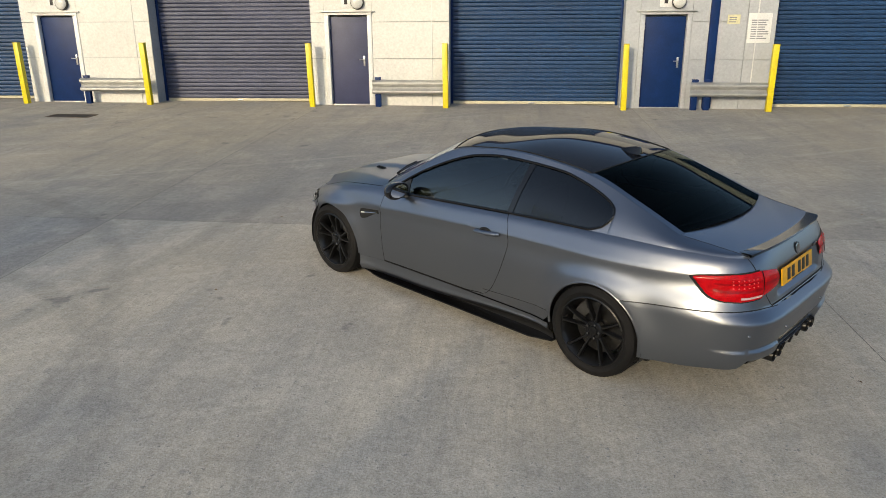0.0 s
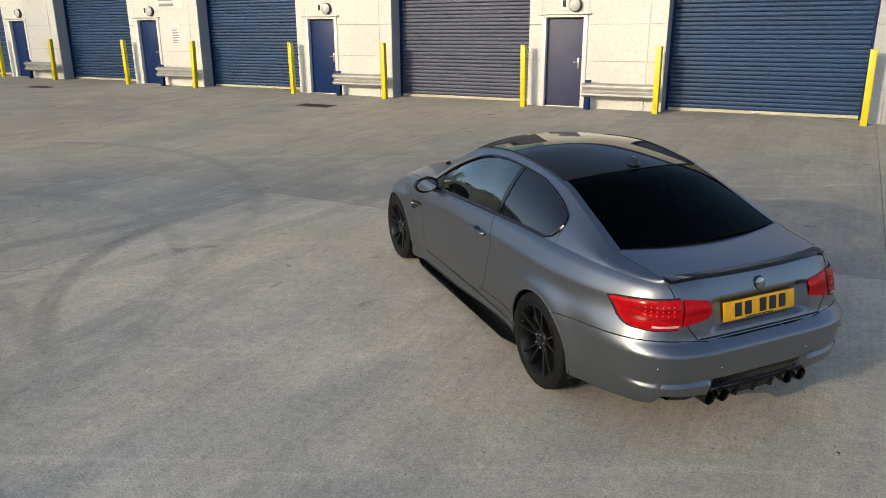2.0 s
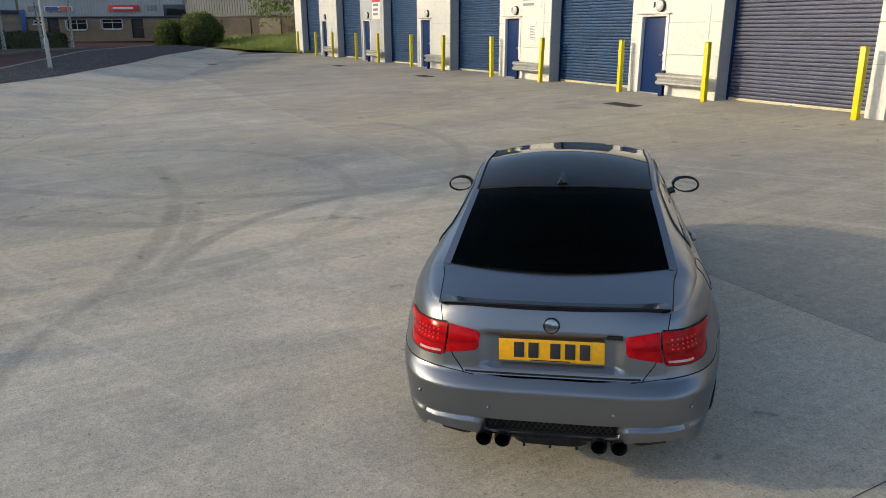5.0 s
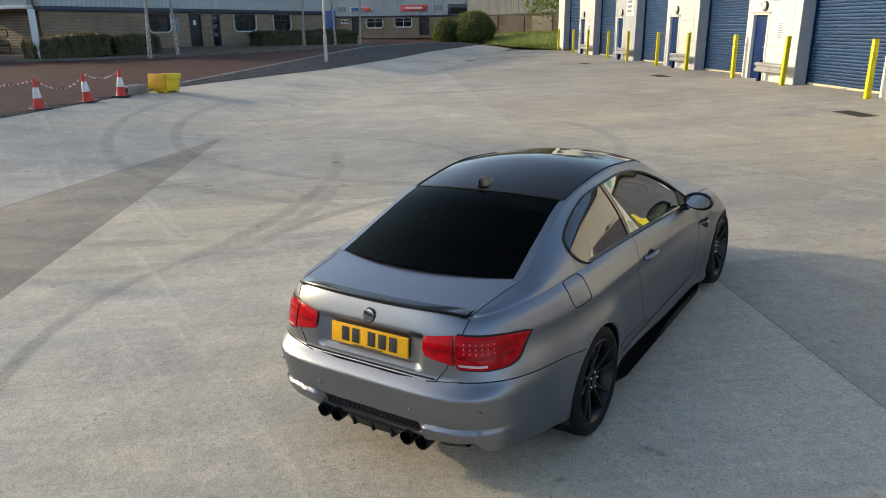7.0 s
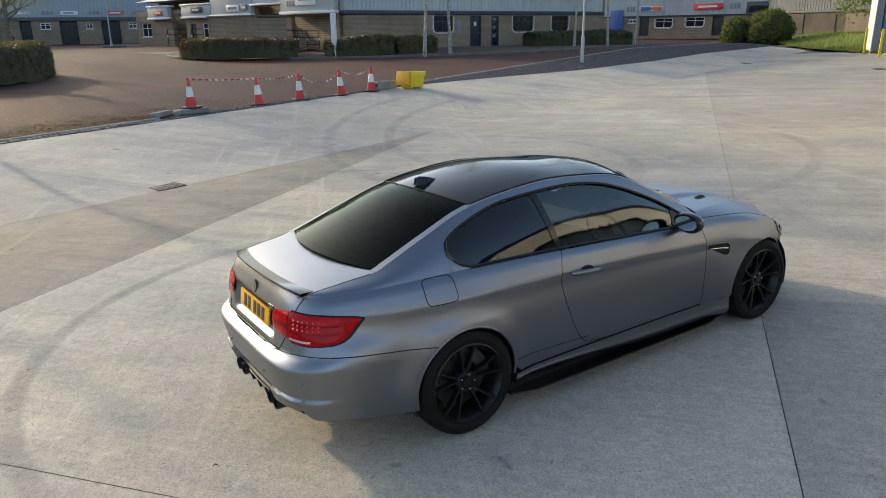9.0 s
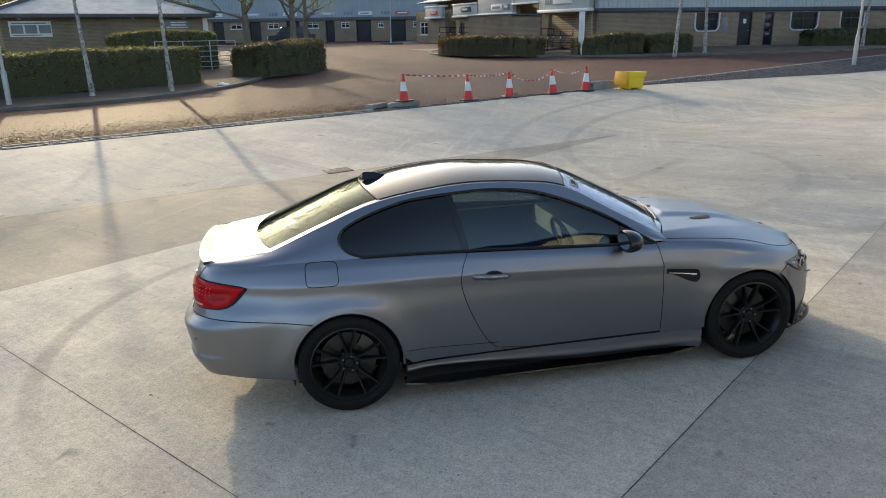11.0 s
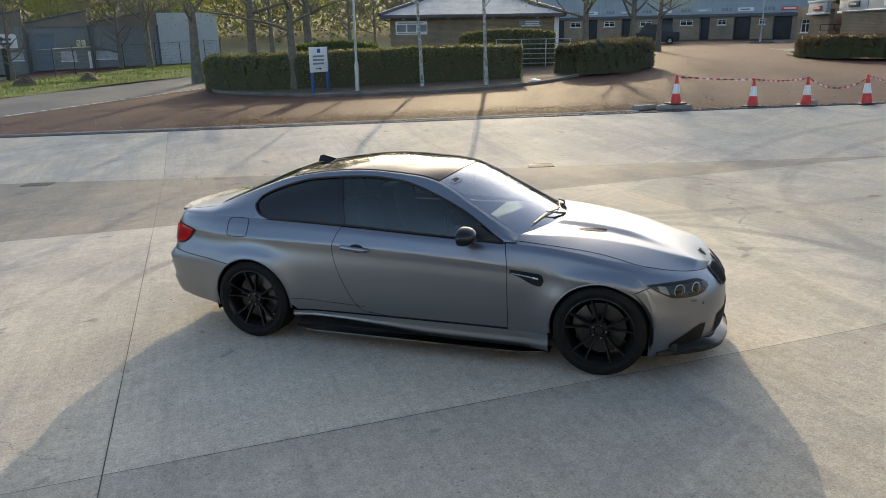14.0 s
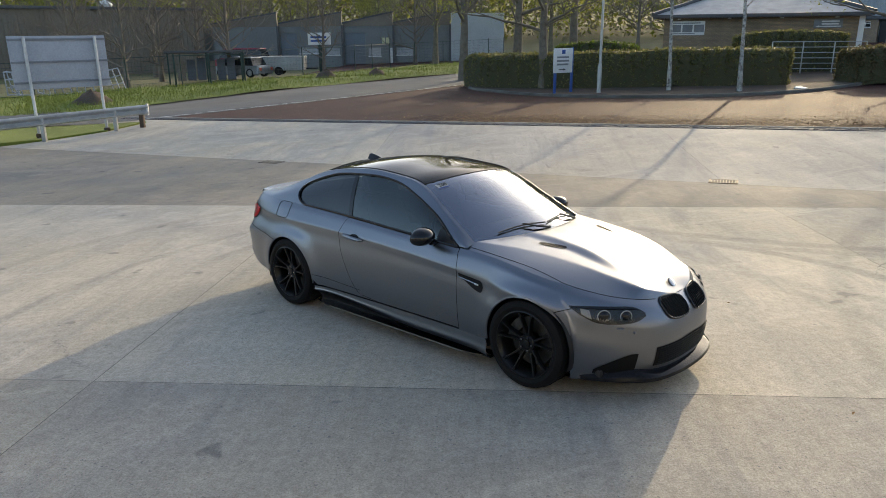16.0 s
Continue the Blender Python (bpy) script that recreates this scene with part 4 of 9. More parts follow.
# yard drain covers
def drain_cover(x, y, w, d, bars_n, rot, label):
    z = land(x, y)
    g = [(land(x + 0.5, y) - land(x - 0.5, y)), (land(x, y + 0.5) - land(x, y - 0.5))]
    t = thing("drain_cover", pose(x, y, z + 0.004, math.degrees(math.atan(g[1])), -math.degrees(math.atan(g[0])), rot), label, "drain cover", "drain covers in the yard")
    bm = bmesh.new()
    box(bm, (-w / 2, -d / 2, -0.03), (w / 2, -d / 2 + 0.03, 0.006), 0.002)
    box(bm, (-w / 2, d / 2 - 0.03, -0.03), (w / 2, d / 2, 0.006), 0.002)
    box(bm, (-w / 2, -d / 2 + 0.03, -0.03), (-w / 2 + 0.03, d / 2 - 0.03, 0.006), 0.002)
    box(bm, (w / 2 - 0.03, -d / 2 + 0.03, -0.03), (w / 2, d / 2 - 0.03, 0.006), 0.002)
    part("frame", bm, M["iron"], t)
    part("pit", boxed((-w / 2 + 0.031, -d / 2 + 0.031, -0.018), (w / 2 - 0.031, d / 2 - 0.031, 0.0005)), M["gap"], t, "dark drain opening")
    for i in range(bars_n):
        xx = -w / 2 + 0.05 + (w - 0.1) * i / (bars_n - 1)
        part("grate_bar", boxed((xx - 0.009, -d / 2 + 0.03, -0.01), (xx + 0.009, d / 2 - 0.03, 0.005), 0.002), M["grate"] if bars_n > 2 else M["iron"], t)


drain_cover(-4.65, -1.52, 0.52, 0.36, 9, -18, "cast iron gully grate in the concrete yard")
drain_cover(5.0, -4.35, 0.52, 0.36, 9, -18, "cast iron gully grate in the concrete yard")
drain_cover(-9.75, 14.9, 1.0, 0.42, 2, 0, "rusty flat iron cover in the concrete yard")
drain_cover(-21.5, 15.0, 1.0, 0.42, 2, 0, "rusty flat iron cover in the concrete yard")
drain_cover(-30.5, 14.6, 1.0, 0.42, 2, 0, "rusty flat iron cover in the concrete yard")

# ---------- the parked coupe: x ahead, y to its left, z up, origin on the ground between the axles ----------
CAR_AT = Vector((0.016, 5.976, 0.197))
_n3 = Vector((0.000, -0.043, 1.0)).normalized()
_f3 = Vector((math.cos(radians(141.5)), math.sin(radians(141.5)), 0))
_f3 = (_f3 - _n3 * _f3.dot(_n3)).normalized()
_l3 = _n3.cross(_f3)
CAR_POSE = Matrix(((_f3.x, _l3.x, _n3.x, CAR_AT.x), (_f3.y, _l3.y, _n3.y, CAR_AT.y), (_f3.z, _l3.z, _n3.z, CAR_AT.z), (0, 0, 0, 1))) @ Matrix.Scale(1.008, 4)
car = thing("car", CAR_POSE, "matt grey coupe with black roof and wheels, parked on concrete", "car")

AX, WR, ARCH = 1.385, 0.322, 0.350                    # axle, tyre radius, wheel arch radius
X0F, X0R, LEN = 1.15, -1.45, 1.0
SF, SR = X0F + LEN, X0R - LEN
WC_TAB = [(-2.4, 0.70), (-2.2, 0.725), (-2.0, 0.758), (-1.7, 0.818), (-1.4, 0.848), (-0.9, 0.850), (-0.2, 0.850), (0.8, 0.858), (1.38, 0.872), (1.75, 0.862), (2.2, 0.82)]    # half width at the crease
WM_TAB = [(-2.4, 0.775), (-2.15, 0.808), (-1.9, 0.838), (-1.6, 0.866), (-1.38, 0.874), (-1.0, 0.860), (-0.2, 0.848), (0.8, 0.856), (1.38, 0.882), (1.75, 0.870), (2.2, 0.83)]   # and below it
ZC_TAB = [(-2.45, 0.890), (-2.25, 0.884), (-2.0, 0.854), (-1.4, 0.836), (-0.45, 0.812), (0.3, 0.776), (0.76, 0.742), (1.1, 0.715), (1.5, 0.640), (1.8, 0.545), (2.2, 0.525)]
KC_TAB = [(-2.4, 0.28), (-2.0, 0.42), (-1.4, 0.52), (-0.5, 0.46), (0.8, 0.38), (2.2, 0.34)]
ZT_TAB = [(-2.45, 0.944), (-2.3, 0.947), (-2.1, 0.955), (-1.9, 0.965), (-1.5, 0.975), (-1.0, 0.965), (-0.5, 0.945), (0.1, 0.915), (0.6, 0.893), (0.9, 0.884), (1.2, 0.852), (1.5, 0.774), (1.7, 0.702), (1.9, 0.668), (2.15, 0.662)]
XF_TAB = [(0.10, 2.14), (0.20, 2.18), (0.32, 2.205), (0.46, 2.21), (0.56, 2.185), (0.64, 2.125), (0.70, 2.05), (0.76, 1.96), (0.9, 1.87)]
XR_TAB = [(0.18, -2.22), (0.30, -2.33), (0.42, -2.378), (0.52, -2.402), (0.585, -2.410), (0.615, -2.402), (0.640, -2.378), (0.662, -2.350), (0.70, -2.338), (0.75, -2.334), (0.85, -2.315), (0.93, -2.285), (1.0, -2.25)]


def top_z(s):
    return tab(s, ZT_TAB)


def crease_z(x):
    return tab(x, ZC_TAB)


def width(x, z, zt):
    """Half width of the body: it leans in above the crease and swells gently below it."""
    zc, w = crease_z(x), tab(x, WC_TAB)
    if z > zc:
        w -= tab(x, KC_TAB) * (z - zc) + 0.022 * max(0.0, (0.045 - (zt - z)) / 0.045) ** 2
    else:
        m = min((zc - z) / (zc - 0.60), 1.0) if zc > 0.62 else 1.0
        w += (tab(x, WM_TAB) - w) * step(m) - 0.007 * math.sin(math.pi * min(1.6 * m, 1.0))
        w -= 0.022 * max(0.0, (0.60 - z) / 0.34) ** 1.2
    if x > 0.78:                                         # the crease dies out in the round front wing
        d, soft = zt - z, tab(x, WM_TAB)
        if d < 0.16:
            soft -= 0.052 * ((0.16 - d) / 0.16) + 0.035 * max(0.0, (0.05 - d) / 0.05) ** 2
        else:
            soft -= 0.010 * math.sin(min((d - 0.16) / 0.16, 1.0) * math.pi) + 0.022 * max(0.0, (d - 0.2) / 0.5)
        w += (soft - w) * step((x - 0.78) / 0.40)
    if z < 0.42:
        w -= 0.022 * ((0.42 - z) / 0.28) ** 1.5
    for ax in (AX, -AX):
        r = math.hypot(x - ax, z - WR)
        if r < 0.7:
            w += (0.024 if ax > 0 else 0.028) * math.exp(-(max(r - ARCH, 0.0) / 0.10) ** 2) * step((zt - z) / 0.14)
    return w


def hull(s, z, out=0.0):
    """A point of the body's skin: s runs along the side and round both ends, z is the height, out lifts it off the skin."""
    zt = top_z(s)
    if X0R <= s <= X0F:
        return Vector((s, width(s, z, zt) + out, z))
    front = s > X0F
    x0 = X0F if front else X0R
    end = tab(z, XF_TAB) if front else tab(z, XR_TAB)
    th = min(abs(s - x0) / LEN, 1.0) * math.pi / 2
    n_ = 2.6 if front else 5.3
    c, sn = math.cos(th), math.sin(th)
    r = (abs(c) ** n_ + abs(sn) ** n_) ** (-1 / n_)
    x = x0 + (end - x0) * r * sn
    w = width(x, z, zt)
    y = w * r * c
    if out:
        a = Vector((sn * (1 if front else -1), c))
        x, y = x + out * a.x, y + out * a.y
    return Vector((x, max(y, 0.0), z))


def s_at_y(y, z, front):
    lo, hi = (X0F, SF) if front else (X0R, SR)
    for _ in range(40):
        mid = (lo + hi) / 2
        if hull(mid, z).y > y:
            lo = mid
        else:
            hi = mid
    return lo


def s_at_x(x, z):
    lo, hi = SR, SF
    for _ in range(40):
        mid = (lo + hi) / 2
        if hull(mid, z).x < x:
            lo = mid
        else:
            hi = mid
    return lo


def arch_z(s, z=0.45):
    x = hull(s, z).x
    best = 0.0
    for ax in (AX, -AX):
        d = ARCH ** 2 - (x - ax) ** 2
        if d > 0:
            best = max(best, WR + math.sqrt(d))
    return best


def mirrored(v, side):
    return Vector((v.x, v.y * side, v.z))


def skin(name, sa, sb, zl, zh, nu, nv, side, material, out=0.0, label="", parent=None, ease=False):
    """A panel of the skin between two edge lines s=sa(z), sb(z) and two heights zl(s), zh(s)."""
    def f(u, v):
        if ease:
            u = 0.5 - 0.5 * math.cos(u * math.pi)
        z = 0.5
        for _ in range(4):
            s = sa(z) + (sb(z) - sa(z)) * u
            lo, hi = zl(s), zh(s)
            zc = crease_z(hull(s, 0.8).x)
            row, mid = round(v * nv), int(nv * 0.68)
            if lo < zc - 0.03 and hi > zc + 0.03 and sb(z) < 1.0:        # two rows hug the crease
                z = lo + (zc - 0.005 - lo) * row / mid if row <= mid else zc + 0.005 + (hi - zc - 0.005) * (row - mid - 1) / (nv - mid - 1)
            else:
                z = lo + (hi - lo) * v
        return mirrored(hull(s, z, out), side)
    return put(name, grid_mesh(name, f, nu, nv, flip=side > 0), material, parent or car, label)


def door_front(z):
    return 0.735 - 0.03 * step((z - 0.72) / 0.22)


def door_rear(z):
    return tab(z, [(0.262, -0.31), (0.279, -0.375), (0.305, -0.425), (0.38, -0.495), (0.6, -0.60), (0.78, -0.645), (0.88, -0.62), (0.96, -0.575)])


def split_z(s):
    return tab(s, [(-2.45, 0.642), (-2.25, 0.643), (-2.0, 0.672), (-1.8, 0.655), (-1.5, 0.612)])


SILL = 0.262
G = 0.0028                                              # half a shut line
for side in (1, -1):
    paint = M["paint"]
    skin("door", lambda z: door_rear(z) + G, lambda z: door_front(z) - G, lambda s: SILL + 0.012, lambda s: top_z(s) - 0.004, 44, 22, side, paint)
    skin("front_wing", lambda z: door_front(z) + G, lambda z: 1.60, lambda s: max(SILL if s < 1.3 else 0.135, arch_z(s)), lambda s: top_z(s), 60, 22, side, paint)
    skin("rear_wing", lambda z: s_at_x(-1.30, 0.6), lambda z: door_rear(z) - G, lambda s: max(SILL + 0.012, arch_z(s)), lambda s: top_z(s), 56, 22, side, paint)
    skin("rear_wing", lambda z: s_at_y(0.536, z, False), lambda z: s_at_x(-1.30, 0.6), lambda s: max(split_z(s) + G, arch_z(s)), lambda s: top_z(s), 34, 16, side, paint)
    # sill with its ledge, the black lower panel that grows towards the rear, and the thin skirt blade
    def edge_z(t):
        return 0.136 + 0.075 * step((0.35 - t) / 1.25)
    def sill_fn(u, v):
        t = -1.02 + 2.05 * u
        z = SILL - 0.003 - (SILL - edge_z(t)) * v
        ledge = 0.010 * math.exp(-((v - 0.72) / 0.22) ** 2)
        p = hull(t, SILL)
        return mirrored(Vector((t, p.y + ledge - 0.004 - 0.016 * v * v, z)), side)
    put("sill", grid_mesh("sill", sill_fn, 30, 10, flip=side < 0), paint, car)
    def lower(u, v):
        t = -1.02 + 2.05 * u
        a_ = sill_fn(u, 1.0)
        z0 = edge_z(t)
        y = abs(a_.y) - 0.012 - 0.055 * math.sin(min(v * 1.15, 1.0) * math.pi * 0.5)
        return mirrored(Vector((t, y, z0 + (0.105 - z0) * v)), side)
    put("sill_insert", grid_mesh("sill_insert", lower, 30, 6, flip=side < 0), M["black"], car, "black lower sill panel")
    bm = bmesh.new()
    rows = []
    outl = [(0.70, 0.100), (0.70, 0.112), (0.848, 0.110), (0.858, 0.113), (0.860, 0.106), (0.852, 0.100)]
    for i in range(25):
        t = -1.03 + 2.06 * i / 24
        tuck = 0.05 * (step((i - 21) / 3) + step((2 - i) / 2))
        rows.append([bm.verts.new((t, side * (yy - (tuck if yy > 0.8 else 0)), zz)) for yy, zz in outl])
    for a, b in zip(rows, rows[1:]):
        for j in range(len(outl)):
            bm.faces.new((a[j], a[(j + 1) % len(outl)], b[(j + 1) % len(outl)], b[j]))
    bm.faces.new(rows[0])
    bm.faces.new(rows[-1][::-1])
    part("side_skirt", bm, M["gloss"], car, "thin gloss black side skirt")
    # wheel arch lips and liners
    for ax in (AX, -AX):
        lip = []
        for i in range(33):
            t = math.pi * (-0.04 + 1.08 * i / 32)
            x, z = ax + ARCH * math.cos(t), WR + ARCH * math.sin(t)
            if z < 0.2:
                continue
            lip.append(mirrored(hull(s_at_x(x, z), z, -0.008), side))
        part("arch_lip", tubed(lip, 0.010, 6), M["paint"], car)
        def liner(u, v, ax=ax):
            t = math.pi * (-0.1 + 1.2 * u)
            return Vector((ax + (ARCH + 0.012) * math.cos(t), side * (0.50 + 0.355 * v), WR + (ARCH + 0.012) * math.sin(t)))
        put("arch_liner", grid_mesh("arch_liner", liner, 24, 2), M["black"], car, "black wheel arch liner")
        def wall_in(u, v, ax=ax):
            t = math.pi * (-0.1 + 1.2 * u)
            return Vector((ax + v * (ARCH + 0.012) * math.cos(t), side * 0.5, WR + v * (ARCH + 0.012) * math.sin(t)))
        put("arch_liner", grid_mesh("arch_liner", wall_in, 24, 2), M["black"], car, "black wheel arch liner")

# bumpers: both halves in one skin each
def lin(x, table):
    return float(np.interp(x, [a for a, _ in table], [b for _, b in table]))


def tail_low(s):
    """The lower edge of the rear bumper: level below the mesh, cut up beside it, then the corner ear."""
    p = hull(s, 0.36)
    if p.x < -2.16:
        return lin(p.y, [(0, 0.328), (0.36, 0.330), (0.42, 0.342), (0.60, 0.356), (0.635, 0.356), (0.652, 0.300), (0.72, 0.288)])
    return lin(p.x, [(-2.16, 0.286), (-1.95, 0.262), (-1.7, 0.250)])


def tail_shape(p):
    """Sculpts the rear bumper: a soft roll at the shelf, the facet above the cut-outs, the hollow for the mesh."""
    y = abs(p.y)
    face = step((-2.10 - p.x) / 0.12)
    p.x -= 0.006 * math.exp(-((p.z - 0.600) / 0.020) ** 2) * face
    crest = 0.402 + 0.030 * step((y - 0.32) / 0.05)
    p.x -= 0.024 * step((crest - p.z) / 0.026) * step((y - 0.335) / 0.022) * face
    p.x += 0.030 * (1 - step((y - 0.315) / 0.02)) * step((0.424 - p.z) / 0.008) * step((p.z - 0.344) / 0.008) * face
    return p


def bumper(front):
    def f(u, v):
        half = abs(2 * u - 1)
        side = -1 if u < 0.5 else 1
        if front:
            s = SF + (1.600 - SF) * half
            zl, zh = max(0.135, arch_z(s)), top_z(s)
            return mirrored(hull(s, zl + (zh - zl) * v), side)
        s = SR + (s_at_x(-1.30, 0.6) - SR) * half
        zl = max(tail_low(s), arch_z(s))
        zh = max(split_z(s) + (0.010 if hull(s, 0.64).y < 0.50 else -G), zl + 0.002)
        return mirrored(tail_shape(hull(s, zl + (zh - zl) * v)), side)
    return put("front_bumper" if front else "rear_bumper", grid_mesh("bumper", f, 120 if front else 220, 26 if front else 40, flip=front is True), M["paint"], car)


bumper(True)
bumper(False)

# nose panels: bonnet with its two ridges
CB = [(0.0, 0.985, 0.957), (0.25, 1.235, 0.940), (0.5, 1.50, 0.898), (0.75, 1.775, 0.825), (0.9, 1.965, 0.748), (1.0, 2.098, 0.666)]
S_COWL, S_NOSE = 0.745, s_at_y(0.10, 0.67, True)


def bonnet_fn(u, v):
    w = 2 * v - 1
    s = S_COWL + (S_NOSE - S_COWL) * u
    e = hull(s, top_z(s))
    xc, zc = tab(u, [(a, b) for a, b, c in CB]), tab(u, [(a, c) for a, b, c in CB])
    x = e.x + (xc - e.x) * (1 - w * w)
    y = e.y * w
    yr = min(0.630 - 0.26 * (x - 1.0), 0.93 * e.y)         # the ridge: a flat crown inside it, a falling flank outside
    zr = e.z + (0.74 - 0.30 * step((u - 0.55) / 0.45)) * (zc - e.z)
    if abs(y) < yr:
        z = zr + (zc - zr) * (1 - (abs(y) / yr) ** 2.0)
    else:
        q = (abs(y) - yr) / max(e.y - yr, 1e-4)
        z = zr + (e.z - zr) * (0.80 * q + 0.20 * q * q)
    fade = step(u / 0.06) * (1 - step((u - 0.48) / 0.3))
    z += 0.022 * fade * (1 - step((abs(y) - 0.26) / 0.10)) - 0.006 * fade * (1 - step((abs(y) - 0.10) / 0.16))
    return Vector((x, y, z))


put("bonnet", grid_mesh("bonnet", bonnet_fn, 60, 96), M["paint"], car)


def on_bonnet(x, y, lift=0.0):
    """A point of the bonnet near (x, y)."""
    u, v = 0.5, 0.5
    for _ in range(60):
        p = bonnet_fn(u, v)
        u = min(max(u + (x - p.x) * 0.5, 0), 1)
        v = min(max(v + (y - p.y) * 0.4, 0), 1)
    return bonnet_fn(u, v) + Vector((0, 0, lift))


for side in (1, -1):
    line = [on_bonnet(q.x, side * q.y, -0.001) for q in along([(0.80, 0.752), (1.135, 0.752), (1.36, 0.735), (1.59, 0.715), (1.74, 0.685), (1.86, 0.625), (1.96, 0.52), (2.03, 0.38), (2.06, 0.30)], False, 0.06)]
    part("shut_line", tubed(line, 0.0035, 5), M["gap"], car)
    # bonnet air vent
    def vent(u, v):
        x = 1.165 + 0.195 * u
        y = side * (0.405 - 0.065 * u + 0.058 * (v - 0.5) * math.sin(math.pi * (0.12 + 0.8 * u)) ** 0.5)
        return on_bonnet(x, y, 0.0035 - 0.002 * math.sin(v * math.pi))
    vt = put("bonnet_vent", grid_mesh("bonnet_vent", vent, 10, 4, flip=side > 0), M["mesh_black"], car, "black bonnet air vent")
    for i in range(6):
        a = on_bonnet(1.195 + 0.026 * i, side * (0.374 - 0.009 * i), 0.006)
        b = on_bonnet(1.195 + 0.026 * i, side * (0.412 - 0.009 * i), 0.006)
        part("fin", tubed([a, b], 0.0025, 5), M["mesh_black"], vt)

# greenhouse: stations of the roof rail and the centre line
ST = [(0.800, 0.728, 0.912, 1.010, 0.950), (0.47, 0.660, 1.098, 0.62, 1.160), (0.132, 0.590, 1.280, 0.228, 1.340), (-0.20, 0.563, 1.333, -0.16, 1.391), (-0.60, 0.562, 1.346, -0.60, 1.406),
      (-1.10, 0.557, 1.281, -1.185, 1.324), (-1.45, 0.588, 1.167, -1.57, 1.190), (-1.80, 0.624, 1.036, -1.93, 1.046), (-2.06, 0.652, 0.952, -2.16, 0.972)]


def station(t):
    i = min(max(t, 0.0), len(ST) - 1)
    return [tab(i, [(k, s[c]) for k, s in enumerate(ST)]) for c in range(5)]


def crown(t, w, inset=0.0, lift=0.0):
    xr, yr, zr, xc, zc = station(t)
    yr -= inset
    k = 1 - abs(w) ** 2.0
    kz = 1 - abs(w) ** 2.15
    return Vector((xr + (xc - xr) * k, yr * w, zr + (zc - zr) * kz + lift))


def crown_panel(name, t0, t1, w1, nu, nv, material, label, lift=0.0, inset=0.0):
    return put(name, grid_mesh(name, lambda u, v: crown(t0 + (t1 - t0) * u, (2 * v - 1) * w1, inset, lift), nu, nv, flip=True), material, car, label)


crown_panel("windscreen", 0.02, 1.985, 0.965, 20, 24, M["screen"], "clear windscreen")
crown_panel("roof", 2.0, 4.99, 0.955, 30, 24, M["carbon"], "gloss black carbon roof")
crown_panel("rear_window", 5.0, 6.96, 0.93, 20, 24, M["tint_dark"], "dark tinted rear window")
# black bands round the glass
for t0, t1, w0, w1 in ((0.02, 1.985, 0.93, 0.967), (5.0, 6.96, 0.89, 0.932)):
    for side in (1, -1):
        put("glass_band", grid_mesh("glass_band", lambda u, v: mirrored(crown(t0 + (t1 - t0) * u, w0 + (w1 - w0) * v, 0, -0.002), side), 20, 2), M["gloss"], car, "black glass border")
for t0, t1, w1 in ((1.80, 1.985, 0.93), (0.02, 0.16, 0.93), (5.0, 5.12, 0.9), (6.80, 6.96, 0.9)):
    put("glass_band", grid_mesh("glass_band", lambda u, v: crown(t0 + (t1 - t0) * u, (2 * v - 1) * w1, 0, -0.002), 2, 20), M["gloss"], car, "black glass border")
part("roof_seam", tubed([crown(1.993, -0.96 + 1.92 * i / 20, 0, 0.0) for i in range(21)], 0.005, 5), M["gap"], car)
part("roof_seam", tubed([crown(4.995, -0.95 + 1.9 * i / 20, 0, 0.001) for i in range(21)], 0.005, 5), M["gap"], car)
for side in (1, -1):
    # body-coloured rail beside roof and glass
    def cant(u, v):
        t = 0.0 + 7.02 * u
        w0 = 0.967 - 0.012 * step((t - 1.9) / 0.2) * (1 - step((t - 4.9) / 0.2)) - 0.037 * step((t - 4.95) / 0.1)
        return mirrored(crown(t, w0 + (1.0 - w0) * v, 0, 0.001), side)
    put("roof_rail", grid_mesh("roof_rail", cant, 60, 4, flip=side > 0), M["paint"], car)
    part("roof_channel", tubed([mirrored(crown(2.0 + 2.98 * i / 24, 0.955, 0, 0.001), side) for i in range(25)], 0.006, 5), M["gap"], car)


SHUT_Y = [(-2.213, 0.562), (-2.05, 0.580), (-1.90, 0.598), (-1.80, 0.624)]
SHUT_Z = [(-2.213, 0.978), (-2.05, 1.000), (-1.90, 1.019), (-1.80, 1.036)]


def shut_at(x):
    """The edge between boot lid and shoulder."""
    return Vector((x, tab(x, SHUT_Y), tab(x, SHUT_Z)))


def rail_at(x):
    t = 0.0
    lo, hi = 0.0, 8.0
    for _ in range(30):
        mid = (lo + hi) / 2
        if station(mid)[0] > x:
            lo = mid
        else:
            hi = mid
    xr, yr, zr, _, _ = station(lo)
    return Vector((x, yr, zr))


def cabin_side(x, q, out=0.0):
    """The side of the cabin from the waist (q=0) to the roof rail (q=1)."""
    s = s_at_x(x, 0.9) if x < X0R else x
    a = hull(s, top_z(s))
    b = rail_at(x)
    p = a.lerp(b, q)
    return Vector((x, p.y + 0.022 * math.sin(math.pi * q) + out, p.z))


DLO_TOP = [(-1.385, 1.082), (-1.365, 1.122), (-1.30, 1.163), (-1.2, 1.203), (-1.07, 1.243), (-0.91, 1.279), (-0.56, 1.306), (-0.3, 1.302), (-0.02, 1.255), (0.365, 1.098), (0.64, 0.930), (0.69, 0.900)]
DLO_X0 = -1.384


def share(x, z):
    s = s_at_x(x, 0.9) if x < X0R else x
    h = rail_at(x).z - top_z(s)
    return min(max((z - top_z(s)) / max(h, 0.01), 0.0), 0.97)


def glass_top(x):
    """The height of the side window as a share of the cabin's side."""
    if x < DLO_X0:
        return 0.0
    return share(x, tab(x, DLO_TOP))


